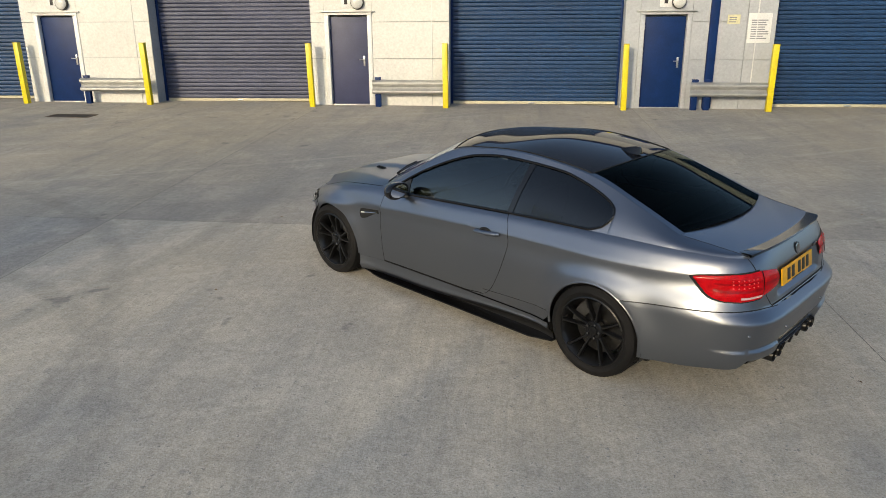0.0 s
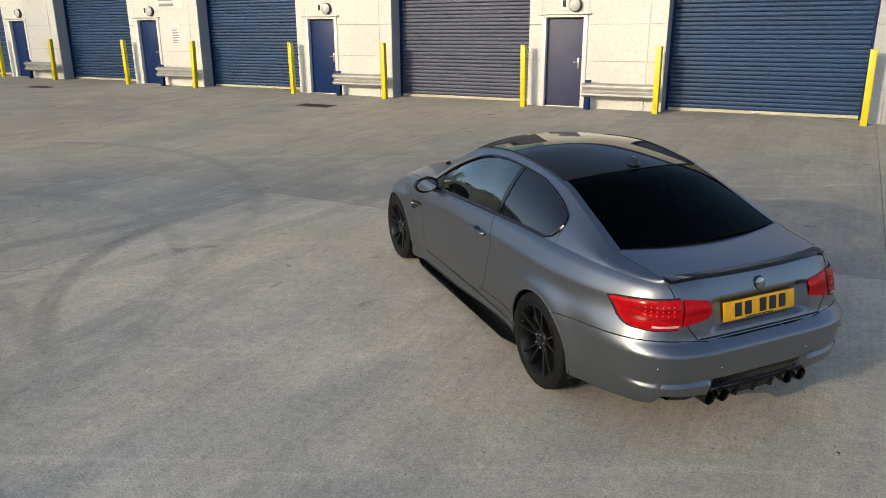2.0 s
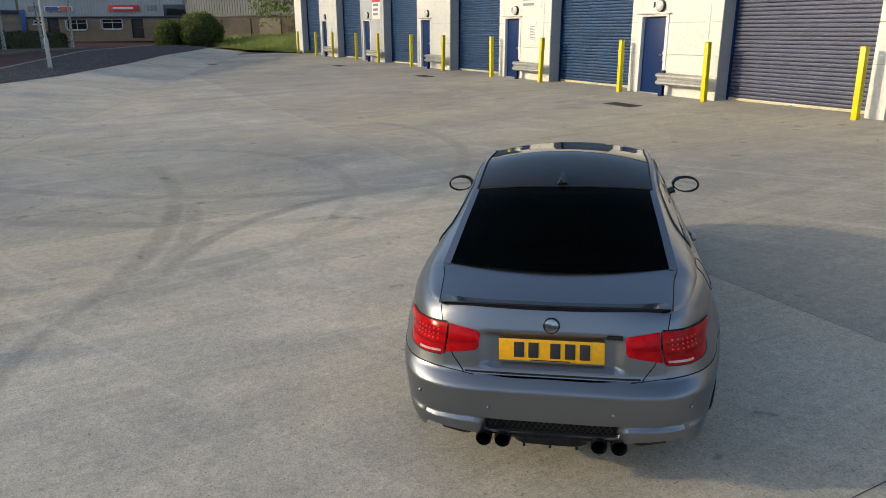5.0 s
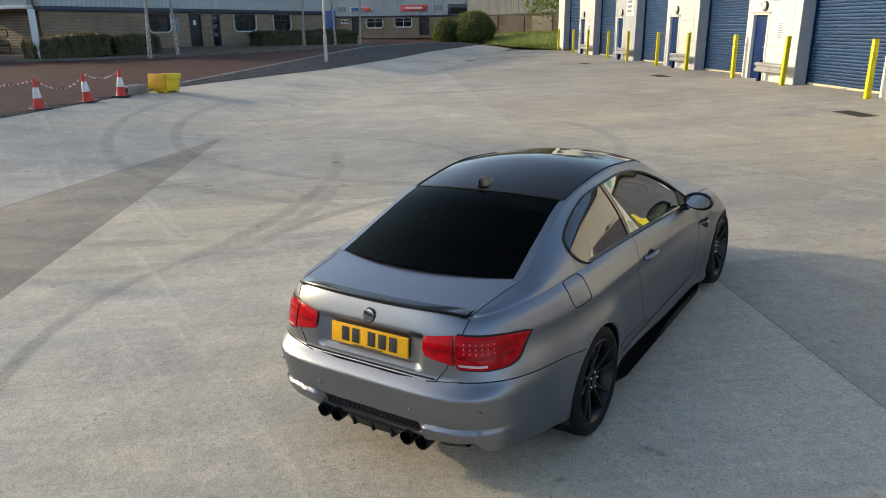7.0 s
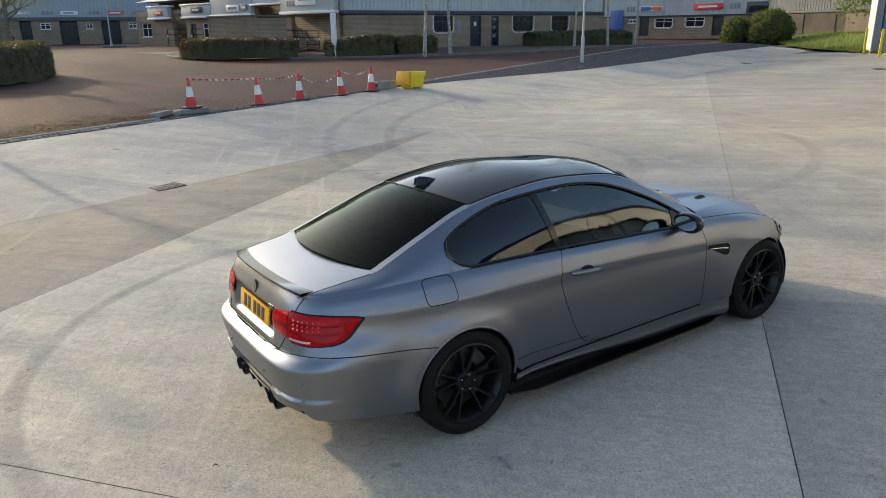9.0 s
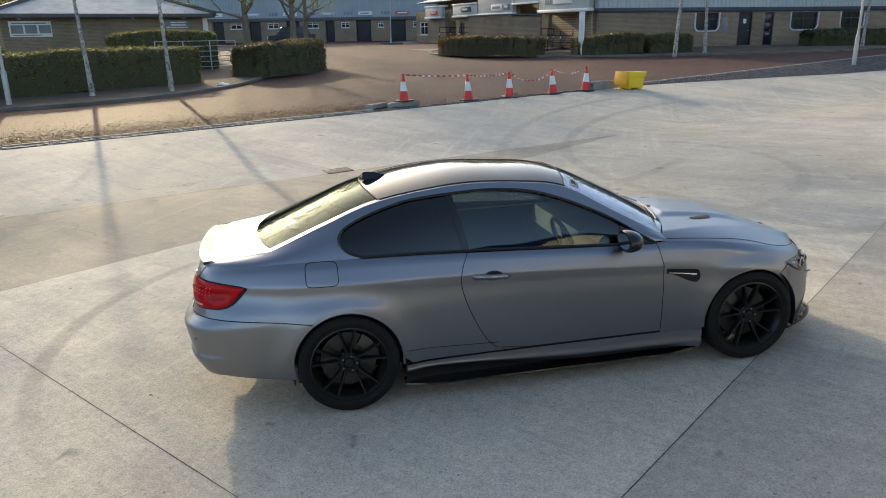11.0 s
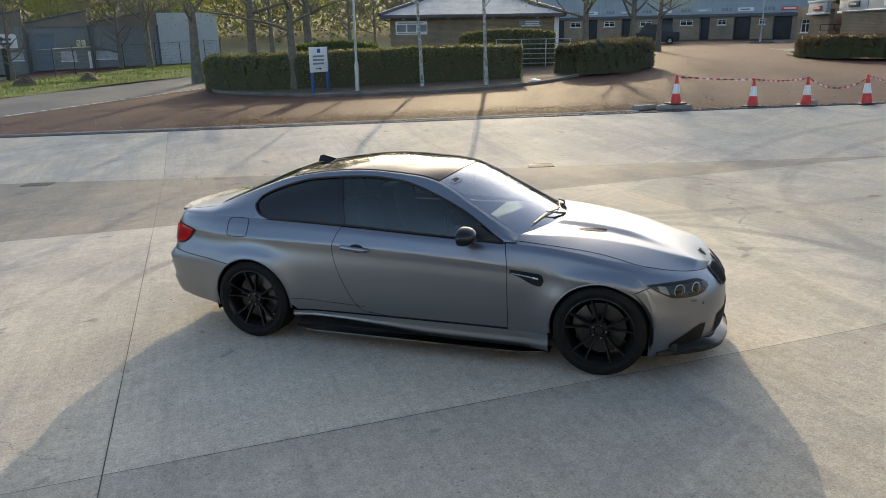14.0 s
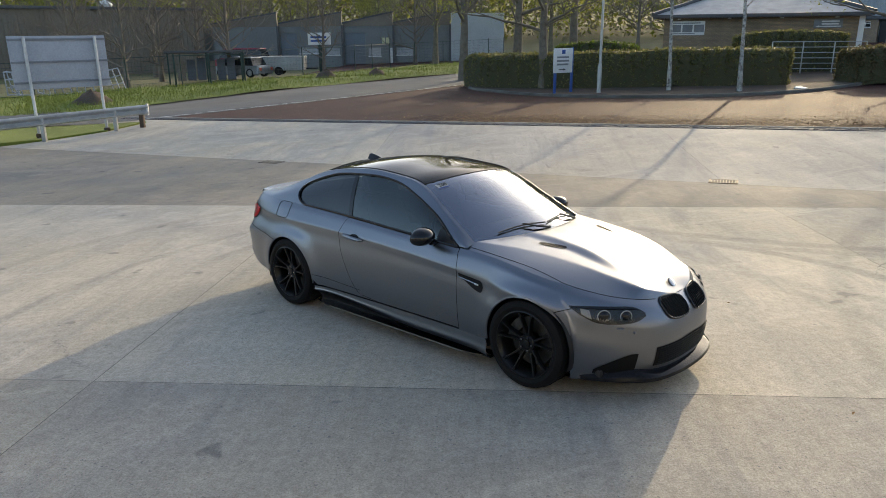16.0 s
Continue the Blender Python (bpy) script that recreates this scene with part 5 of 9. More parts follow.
def glass_low(x):
    if x < DLO_X0:
        return 0.0
    if x > -1.14:
        return 0.0
    pts = [(-1.385, 1.082), (-1.37, 1.045), (-1.33, 1.008), (-1.27, 0.985), (-1.14, 0.955)]
    for (x0, z0), (x1, z1) in zip(pts, pts[1:]):
        if x <= x1:
            break
    k = min(max((x - x0) / (x1 - x0), 0.0), 1.0)
    return share(x, z0 + (z1 - z0) * k) * min(1.0, (-1.14 - x) / 0.1)


for side in (1, -1):
    def rim_band(u, v):
        x = -1.80 + 2.585 * u
        q0 = glass_top(x)
        q = q0 + (1.0 - q0) * v
        return mirrored(cabin_side(x, q), side)
    put("cabin_pillar", grid_mesh("cabin_pillar", rim_band, 150, 7, flip=side > 0), M["paint"], car, "grey pillar and window surround")
    def shoulder(u, v):
        s0, s1 = s_at_x(-1.80, 0.9), s_at_y(0.536, 0.9, False)
        s = s0 + (s1 - s0) * u
        a, b = hull(s, top_z(s)), shut_at(-1.80 - 0.413 * u)
        p = a.lerp(b, v)
        k = math.sin(math.pi * v) * (1 - 0.6 * u)
        return mirrored(p + Vector((0, 0.022 * k, 0.004 * math.sin(math.pi * v) * u)), side)
    put("rear_shoulder", grid_mesh("rear_shoulder", shoulder, 30, 8, flip=side < 0), M["paint"], car, "grey shoulder beside the boot lid")
    put("cabin_corner", grid_mesh("cabin_corner", lambda u, v: mirrored(cabin_side(DLO_X0 + 0.27 * u, glass_low(DLO_X0 + 0.27 * u) * v), side), 20, 2, flip=side > 0), M["paint"], car, "grey window corner")

    def glass(x0, x1, lean0=0.0, lean1=0.0):
        def f(u, v):
            x = x0 - lean0 * v + (x1 - lean1 * v - x0 + lean0 * v) * u
            a, b = glass_low(x), glass_top(x)
            return mirrored(cabin_side(x, a + (b - a) * v, -0.010), side)
        return f
    put("door_window", grid_mesh("door_window", glass(-0.572, 0.69, 0.078), 40, 8, flip=side > 0), M["tint_mid"], car, "tinted door window")
    put("quarter_window", grid_mesh("quarter_window", glass(DLO_X0, -0.592, 0.0, 0.078), 40, 8, flip=side > 0), M["tint_side"], car, "dark tinted rear side window")
    def bpost(u, v):
        x = -0.605 - 0.078 * v + 0.046 * u
        return mirrored(cabin_side(x, glass_top(x) * v, -0.005), side)
    put("door_post", grid_mesh("door_post", bpost, 2, 8, flip=side > 0), M["gloss"], car, "gloss black door post")
    xs_ = [DLO_X0 + (0.69 - DLO_X0) * (i / 70) ** 1.3 for i in range(71)]
    part("window_trim", tubed([mirrored(cabin_side(x, glass_top(x), 0.001), side) for x in xs_], 0.009, 6), M["gloss"], car, "gloss black window trim")
    part("waist_trim", tubed([mirrored(cabin_side(x, max(glass_low(x), 0.02), 0.001), side) for x in xs_], 0.010, 6), M["gloss"], car, "gloss black waist trim")
    # door mirror on its black sail
    tri = [cabin_side(0.46, 0.02, 0.002), cabin_side(0.70, 0.02, 0.002), cabin_side(0.47, max(glass_top(0.47) - 0.1, 0.3), 0.002)]
    bm = bmesh.new()
    bm.faces.new([bm.verts.new(mirrored(p, side)) for p in tri])
    r = bmesh.ops.extrude_face_region(bm, geom=list(bm.faces))
    for v in r["geom"]:
        if isinstance(v, bmesh.types.BMVert):
            v.co.y -= side * 0.012
    part("mirror_sail", bm, M["black"], car, "black mirror base")
    mir = new("door_mirror")
    mir.parent = car
    mir.location = (0.44, side * 0.918, 0.962)
    bm = bmesh.new()
    bmesh.ops.create_uvsphere(bm, u_segments=24, v_segments=14, radius=1.0)
    for v in bm.verts:
        x, y, z = v.co
        k = 1 - 0.35 * (1 - y * side) / 2
        back = max(x, -0.28)
        v.co = Vector((back * 0.10 * (1.0 if x > 0 else 0.9), y * 0.108, z * 0.064 * (0.9 + 0.2 * k) - 0.008 * y * side))
    part("mirror_cap", bm, M["gloss"], mir, "gloss black mirror cap")
    bm = bmesh.new()
    ring = [bm.verts.new((-0.0275, math.cos(t) * 0.088, math.sin(t) * 0.050)) for t in [2 * math.pi * i / 28 for i in range(28)]]
    bm.faces.new(ring)
    part("mirror_glass", bm, M["mirror"], mir, "mirror glass")
    part("mirror_arm", tubed([(0.02, -side * 0.20, -0.075), (0.02, -side * 0.14, -0.072), (0.02, -side * 0.08, -0.05)], [0.028, 0.024, 0.03], 10), M["gloss"], mir)

    # door handle in its cup
    hz, hx = 0.800, -0.450
    hs = lambda x, z, o: mirrored(hull(x, z, o), side)
    cup = put("handle_cup", grid_mesh("handle_cup", lambda u, v: hs(hx + 0.015 + 0.062 * math.cos(2 * math.pi * u) * v, hz - 0.0 + 0.032 * math.sin(2 * math.pi * u) * v, 0.0018), 24, 3, flip=side < 0), M["gap"], car, "dark handle recess")
    bm = bmesh.new()
    tube(bm, [hs(hx - 0.115, hz + 0.008, 0.004), hs(hx - 0.10, hz + 0.008, 0.020), hs(hx, hz + 0.002, 0.030), hs(hx + 0.10, hz - 0.006, 0.020), hs(hx + 0.118, hz - 0.008, 0.004)], [0.013, 0.017, 0.0175, 0.016, 0.008], 10)
    hd = part("door_handle", bm, M["paint"], car)
    part("lock", lathed([(0.0, 0.036), (0.008, 0.036), (0.009, 0.03)], "Y", 12, Matrix.Translation((hx - 0.095, side * (hull(hx, hz).y if side > 0 else hull(hx, hz).y) - (0 if side > 0 else 0.066), hz + 0.008))), M["chrome"], hd) if side > 0 else None
    # wing vent with its bright blade
    def wvent(u, v):
        x = 0.755 + 0.245 * u
        top = 0.722 - 0.022 * u
        low = 0.688 - 0.075 * step(u / 0.9)
        z = low + (top - low) * v
        if u > 0.86:
            c_ = (top + low) / 2
            z = c_ + (z - c_) * math.sqrt(max(0.0, 1 - ((u - 0.86) / 0.14) ** 2))
        return hs(x, z, 0.0022)
    wv = put("wing_vent", grid_mesh("wing_vent", wvent, 24, 6, flip=side > 0), M["gap"], car, "black wing air vent")
    part("vent_blade", tubed([hs(0.765, 0.695, 0.006), hs(0.88, 0.682, 0.009), hs(0.965, 0.668, 0.007)], [0.004, 0.007, 0.008], 8), M["chrome"], wv, "dark chrome vent blade")
    part("badge_bar", tubed([hs(0.925, 0.676, 0.016), hs(0.962, 0.671, 0.015)], 0.006, 6), M["white"], wv, "small pale badge")

    # shut lines of the wings
    part("shut_line", tubed([hs(door_front(0.29 + i * 0.6 / 14), 0.29 + i * 0.6 / 14, -0.003) for i in range(15)], 0.004, 5), M["gap"], car)
    part("shut_line", tubed([hs(door_rear(0.30 + i * 0.645 / 20), 0.30 + i * 0.645 / 20, -0.003) for i in range(21)], 0.004, 5), M["gap"], car)
    part("shut_line", tubed([hs(-0.38 + 1.11 * i / 20, SILL + 0.012 + 0.02 * max(0, 1 - i / 3), -0.003) for i in range(21)], 0.005, 5), M["gap"], car)
    part("shut_line", tubed([hs(-1.02 + 0.62 * i / 12, 0.365 - 0.03 * i / 12, 0.0) for i in range(13)], 0.0022, 5), M["gap"], car)
    tailline = [hs(s, split_z(s), -0.002) for s in [s_at_x(-1.60, 0.62) + (-2.16 - s_at_x(-1.60, 0.62)) * i / 16 for i in range(17)]]
    part("shut_line", tubed(tailline, 0.004, 5), M["gap"], car)
    wingline = [hs(s, z, -0.001) for s, z in [(s_at_x(1.60 + 0.11 * i / 10, 0.63), 0.606 + 0.034 * (i / 10) ** 0.8) for i in range(11)]]
    part("shut_line", tubed(wingline, 0.0035, 5), M["gap"], car)

    # tail lamp: outer piece on the wing, inner piece on the boot lid
    yo = s_at_y(0.512, 0.80, False)
    so = s_at_x(-1.978, 0.84)
    def tl_z(s, v):
        k = (s - so) / (yo - so)
        lo = lin(k, [(0, 0.842), (0.08, 0.800), (0.17, 0.762), (0.27, 0.740), (0.40, 0.730), (0.7, 0.728), (1.0, 0.737)])
        hi = lin(k, [(0, 0.852), (0.12, 0.862), (0.5, 0.880), (1.0, 0.893)])
        return lo + (hi - lo) * v
    lamp = put("tail_lamp", grid_mesh("tail_lamp", lambda u, v: hs(so + (yo - so) * u, tl_z(so + (yo - so) * u, v), 0.006 + 0.010 * math.sin(math.pi * v) ** 0.5), 24, 10, flip=side < 0), M["lamp_red"], car, "red tail lamp")
    put("lamp_seal", grid_mesh("lamp_seal", lambda u, v: hs(so + 0.012 + (yo - so - 0.006) * u, tl_z(so + (yo - so) * u, v * 1.09 - 0.045), 0.004), 24, 6, flip=side < 0), M["gap"], lamp, "thin black seal")
    for i, (z0, hh, mm) in enumerate(((0.32, 0.10, "lamp_deep"), (0.62, 0.08, "lamp_deep"), (0.10, 0.07, "lamp_pale"))):
        ua, ub = (0.25, 0.97) if mm == "lamp_deep" else (0.62, 0.97)
        put("lens_bar", grid_mesh("lens_bar", lambda u, v: hs(so + (yo - so) * (ua + (ub - ua) * u), tl_z(so + (yo - so) * (ua + (ub - ua) * u), z0 + hh * v), 0.0175), 16, 2, flip=side < 0), M[mm], lamp, "pale lens bar" if mm == "lamp_pale" else "dark red lens bar")
    for j in range(3):
        for i in range(6):
            k = 0.50 + 0.075 * i
            p = hs(so + (yo - so) * k, tl_z(so + (yo - so) * k, 0.50 + 0.14 * j), 0.0165)
            bm = bmesh.new()
            bmesh.ops.create_icosphere(bm, subdivisions=1, radius=0.0055, matrix=Matrix.Translation(p))
            part("lens_dot", bm, M["lamp_bead"], lamp)
    yi = s_at_y(0.346, 0.80, False)
    yo2 = s_at_y(0.504, 0.80, False)
    def tl_in(u, v):
        s = yo2 + (yi - yo2) * u
        lo, hi = 0.748 + 0.030 * u, 0.892 - 0.022 * u
        if u > 0.85:
            c_ = (lo + hi) / 2
            k = 0.55 + 0.45 * math.sqrt(max(0.0, 1 - ((u - 0.85) / 0.15) ** 2))
            lo, hi = c_ + (lo - c_) * k, c_ + (hi - c_) * k
        return hs(s, lo + (hi - lo) * v, 0.006 + 0.008 * math.sin(math.pi * v) ** 0.5)
    lamp2 = put("tail_lamp", grid_mesh("tail_lamp", tl_in, 16, 8, flip=side < 0), M["lamp_red"], car, "red tail lamp on the boot lid")
    put("lens_bar", grid_mesh("lens_bar", lambda u, v: tl_in(0.04 + 0.8 * u, 0.40 + 0.14 * v) + Vector((-0.003, 0, 0)), 10, 2, flip=side < 0), M["lamp_deep"], lamp2, "dark red lens bar")

    # headlamp: smoked housing, two rings and a clear lens
    sa_, sb_ = s_at_x(1.700, 0.63), s_at_y(0.45, 0.60, True)
    def hl(u, v, out):
        s = sa_ + (sb_ - sa_) * u
        hi = min(top_z(s) - 0.008, tab(u, [(0, 0.660), (0.3, 0.660), (0.6, 0.656), (0.88, 0.645), (1.0, 0.612)]))
        lo = tab(u, [(0, 0.652), (0.12, 0.604), (0.27, 0.560), (0.5, 0.550), (0.8, 0.558), (1.0, 0.59)])
        lo = min(lo, hi - 0.004)
        return hs(s, lo + (hi - lo) * v, out)
    head = put("headlamp", grid_mesh("headlamp", lambda u, v: hl(u, v, 0.002), 30, 10, flip=side > 0), M["head_in"], car, "smoked headlamp with two rings")
    put("lens", grid_mesh("lens", lambda u, v: hl(u, v, 0.004 + 0.010 * math.sin(math.pi * v) ** 0.6), 30, 10, flip=side > 0), M["head_clear"], head, "clear headlamp lens")
    put("lamp_brow", grid_mesh("lamp_brow", lambda u, v: hl(u, 0.90 + 0.10 * v, 0.0162), 30, 2, flip=side > 0), M["gloss"], head, "black brow")
    put("side_reflector", grid_mesh("side_reflector", lambda u, v: hl(0.13 + 0.11 * u, 0.18 + 0.58 * v, 0.0045), 8, 4, flip=side > 0), M["ring_pale"], head, "pale inner reflector")
    for uu, rr in ((0.40, 0.045), (0.69, 0.041)):
        c_ = hl(uu, 0.47, 0.006)
        d_ = (hl(uu, 0.47, 0.1) - hl(uu, 0.47, 0.0)).normalized()
        q = d_.to_track_quat("Z", "Y").to_matrix().to_4x4()
        bm = bmesh.new()
        lathe(bm, [(rr, 0.0), (rr, 0.006), (rr * 0.90, 0.006), (rr * 0.88, 0.0)], "Z", 24, Matrix.Translation(c_) @ q)
        part("lamp_ring", bm, M["ring_pale"], head, "thin bright lamp ring")
        bm = bmesh.new()
        lathe(bm, [(rr * 0.8, 0.001), (rr * 0.6, 0.012), (rr * 0.25, 0.018), (0.001, 0.02)], "Z", 20, Matrix.Translation(c_) @ q)
        part("projector", bm, M["gloss"], head)
    # washer jet and parking sensors
    part("washer_jet", boxed((-0.02, -0.02, -0.006), (0.02, 0.02, 0.006), 0.004, Matrix.Translation(hs(s_at_y(0.62, 0.52, True), 0.522, 0.004))), M["paint"], car)
    for yy, zz, fr in ((0.55, 0.49, True), (0.3, 0.50, False), (0.66, 0.53, False)):
        c_ = hs(s_at_y(yy, zz, fr), zz, 0.002)
        bm = bmesh.new()
        bmesh.ops.create_uvsphere(bm, u_segments=10, v_segments=6, radius=0.010, matrix=Matrix.Translation(c_))
        part("parking_sensor", bm, M["paint"], car)
    # kidney grille half: surround, dark opening and upright bars
    kd = new("kidney_grille")
    kd.parent = car
    def kidney(r, t):
        y = 0.168 + 0.128 * r * math.copysign(abs(math.cos(t)) ** 0.62, math.cos(t))
        z = 0.602 + 0.068 * r * math.copysign(abs(math.sin(t)) ** 0.62, math.sin(t)) + 0.05 * (y - 0.13)
        p = hull(s_at_y(max(y, 0.002), z, True), z)
        return Vector((p.x, side * y, z))
    put("grille_opening", grid_mesh("grille_opening", lambda u, v: kidney(max(v, 0.02), 2 * math.pi * u) + Vector((0.004, 0, 0)), 32, 5, flip=side > 0), M["mesh_black"], kd)
    part("surround", tubed([kidney(1.0, 2 * math.pi * i / 40) + Vector((0.006, 0, 0)) for i in range(41)], 0.0085, 8), M["gloss"], kd, "gloss black grille surround")
    for i in range(9):
        y = 0.062 + 0.0265 * i
        h = 0.064 * math.sqrt(max(0.05, 1 - ((y - 0.168) / 0.128) ** 6))
        pts = []
        for z in (0.602 - h, 0.602, 0.602 + h):
            p = hull(s_at_y(y, z, True), z)
            pts.append((p.x + 0.012, side * y, z))
        part("grille_bar", tubed(pts, 0.0042, 5), M["mesh_black"], kd)
    # outer lower intake
    def intake(u, v):
        y = 0.52 + 0.19 * u
        hi = 0.338 - 0.115 * max(0.0, (u - 0.15) / 0.85) ** 1.6
        lo = 0.205 - 0.012 * u
        z = lo + (hi - lo) * v
        p = hull(s_at_y(y, z, True), z, 0.003)
        return mirrored(p, side)
    put("side_intake", grid_mesh("side_intake", intake, 16, 6, flip=side < 0), M["mesh_black"], car, "black side air intake")

# central lower intake with slats, and the carbon splitter
def mid_intake(u, v):
    y = (2 * u - 1) * 0.40
    z = 0.225 + (0.385 - 0.02 * abs(2 * u - 1) - 0.225) * v
    p = hull(s_at_y(max(abs(y), 0.001), z, True), z, 0.003)
    return Vector((p.x, y, z))


mi = put("centre_intake", grid_mesh("centre_intake", mid_intake, 24, 8), M["mesh_black"], car, "black centre air intake")
for i in range(8):
    part("intake_slat", tubed([mid_intake(0.03 + 0.94 * k / 12, 0.08 + 0.12 * i) + Vector((0.004, 0, 0)) for k in range(13)], 0.0038, 5), M["mesh_black"], mi)
bm = bmesh.new()
rows = []
for i in range(41):
    w = -1 + 2 * i / 40
    y = 0.755 * w
    k = abs(w)
    edge = hull(s_at_y(min(0.82, max(abs(y), 0.001)), 0.2, True), 0.2)
    x = edge.x + 0.062 * (1 - k ** 10) + 0.02 * math.exp(-((k - 0.62) / 0.16) ** 2)
    lift = 0.030 * math.exp(-((k - 0.72) / 0.13) ** 2)
    rows.append([bm.verts.new((x - 0.12, y, 0.215 + lift)), bm.verts.new((x - 0.035, y, 0.182 + 0.6 * lift)), bm.verts.new((x, y, 0.164 + 0.2 * lift)), bm.verts.new((x + 0.004, y, 0.142)), bm.verts.new((x - 0.25, y, 0.120))])
for a, b in zip(rows, rows[1:]):
    for j in range(5):
        bm.faces.new((a[j], a[(j + 1) % 5], b[(j + 1) % 5], b[j]))
part("splitter", bm, M["carbon"], car, "gloss carbon front splitter")

# boot lid: deck, rear face, lip spoiler
CD = [(0.0, -1.86, 1.040), (0.4, -2.03, 1.022), (0.75, -2.17, 1.000), (1.0, -2.262, 0.980)]


def deck_fn(u, v):
    w = 2 * v - 1
    e = shut_at(-1.79 - 0.423 * u)
    xc, zc = tab(u, [(a, b) for a, b, c in CD]), tab(u, [(a, c) for a, b, c in CD])
    return Vector((e.x + (xc - e.x) * (1 - abs(w) ** 2.6), (e.y - 0.003) * w, e.z + (zc - e.z) * (1 - abs(w) ** 3.0)))


put("boot_lid", grid_mesh("boot_lid", deck_fn, 24, 44, flip=True), M["paint"], car)


def tail_fn(u, v):
    """Rear face of the boot lid, hollowed for the number plate."""
    w = 2 * u - 1
    y = 0.540 * w
    z1 = deck_fn(1.0, 0.5 + 0.5 * min(abs(y) / 0.562, 1.0)).z
    z0 = 0.658
    z = z0 + (z1 - z0) * v
    p = hull(s_at_y(max(abs(y), 0.001), min(z, 0.99), False), min(z, 0.99))
    x = p.x
    inside = (1 - step((abs(y) - 0.29) / 0.07)) * step((z - 0.690) / 0.02) * (1 - step((z - 0.835) / 0.04))
    x += 0.028 * inside
    return Vector((x, y, z))


put("boot_face", grid_mesh("boot_face", tail_fn, 70, 30), M["paint"], car)
for side in (1, -1):
    ln = [mirrored(hull(s_at_y(lin(z, [(0.655, 0.425), (0.735, 0.484), (0.89, 0.540), (0.96, 0.555)]), z, False), z, -0.001), side) for z in [0.957 - 0.30 * i / 16 for i in range(17)]]
    part("shut_line", tubed(ln, 0.0035, 5), M["gap"], car)
    ln = [mirrored(shut_at(-1.84 - 0.373 * i / 14), side) + Vector((0, 0, -0.002)) for i in range(15)]
    part("shut_line", tubed(ln, 0.0035, 5), M["gap"], car)
part("shut_line", tubed([tail_fn(0.11 + 0.78 * i / 20, 0.03) + Vector((-0.002, 0, 0.0)) for i in range(21)], 0.005, 5), M["gap"], car)
bm = bmesh.new()
rows = []
for i in range(33):
    w = -1 + 2 * i / 32
    y = 0.550 * w
    k = 1 - 0.75 * abs(w) ** 5
    x0 = deck_fn(1.0, 0.5 + 0.5 * w * 0.96).x
    z0 = deck_fn(1.0, 0.5 + 0.5 * w * 0.96).z
    rows.append([bm.verts.new((x0 + 0.07, y, z0 + 0.010)), bm.verts.new((x0 + 0.02, y, z0 + 0.008 + 0.012 * k)), bm.verts.new((x0 - 0.026 * k, y, z0 + 0.030 * k)), bm.verts.new((x0 - 0.030 * k, y, z0 + 0.024 * k)), bm.verts.new((x0 - 0.002, y, z0 - 0.010))])
for a, b in zip(rows, rows[1:]):
    for j in range(5):
        bm.faces.new((a[j], a[(j + 1) % 5], b[(j + 1) % 5], b[j]))
part("lip_spoiler", bm, M["gloss"], car, "gloss carbon lip spoiler")

# number plate with plain bars, round badges
_pm = pose(-2.314, 0, 0.782, 0, 9, 0)
plate = part("number_plate", boxed((-0.006, -0.253, -0.054), (0.006, 0.253, 0.054), 0.004, _pm), M["plate_yellow"], car, "yellow rear number plate with plain bars")
for i, yc in enumerate((0.155, 0.085, -0.02, -0.09, -0.16)):
    part("bar", boxed((-0.0085, yc - 0.024, -0.036), (-0.0062, yc + 0.024, 0.040), 0.002, _pm), M["ink"], plate, "plain black bar")
part("bar", boxed((-0.0085, -0.09, -0.050), (-0.0062, 0.10, -0.046), 0, _pm), M["ink"], plate, "thin black line")
for nm, c_, d_ in (("boot_badge", tail_fn(0.5, 0.77), Vector((-1, 0, 0.25))), ("bonnet_badge", on_bonnet(2.035, 0.0, 0.004), Vector((0.75, 0, 0.7)))):
    q = Matrix.Translation(c_) @ d_.normalized().to_track_quat("Z", "Y").to_matrix().to_4x4()
    b_ = part(nm, lathed([(0.001, 0.006), (0.024, 0.006), (0.038, 0.004), (0.041, 0.0)], "Z", 28, q), M["gloss"], car, "round black badge")
    part("badge_face", lathed([(0.001, 0.0075), (0.028, 0.0075), (0.033, 0.0062)], "Z", 20, q), M["chrome"], b_)
bdg = tail_fn(0.22, 0.64)
part("model_badge", boxed((bdg.x - 0.008, -0.335, bdg.z - 0.010), (bdg.x - 0.0, -0.262, bdg.z + 0.010), 0.002), M["gloss"], car, "small dark badge bar")

# rear outlet mesh, diffuser and four exhaust tips
def outlet(u, v):
    y = (2 * u - 1) * (0.312 + 0.012 * v)
    z = 0.346 + 0.076 * v
    p = hull(s_at_y(max(abs(y), 0.001), z, False), z)
    return Vector((p.x + 0.020, y, z))


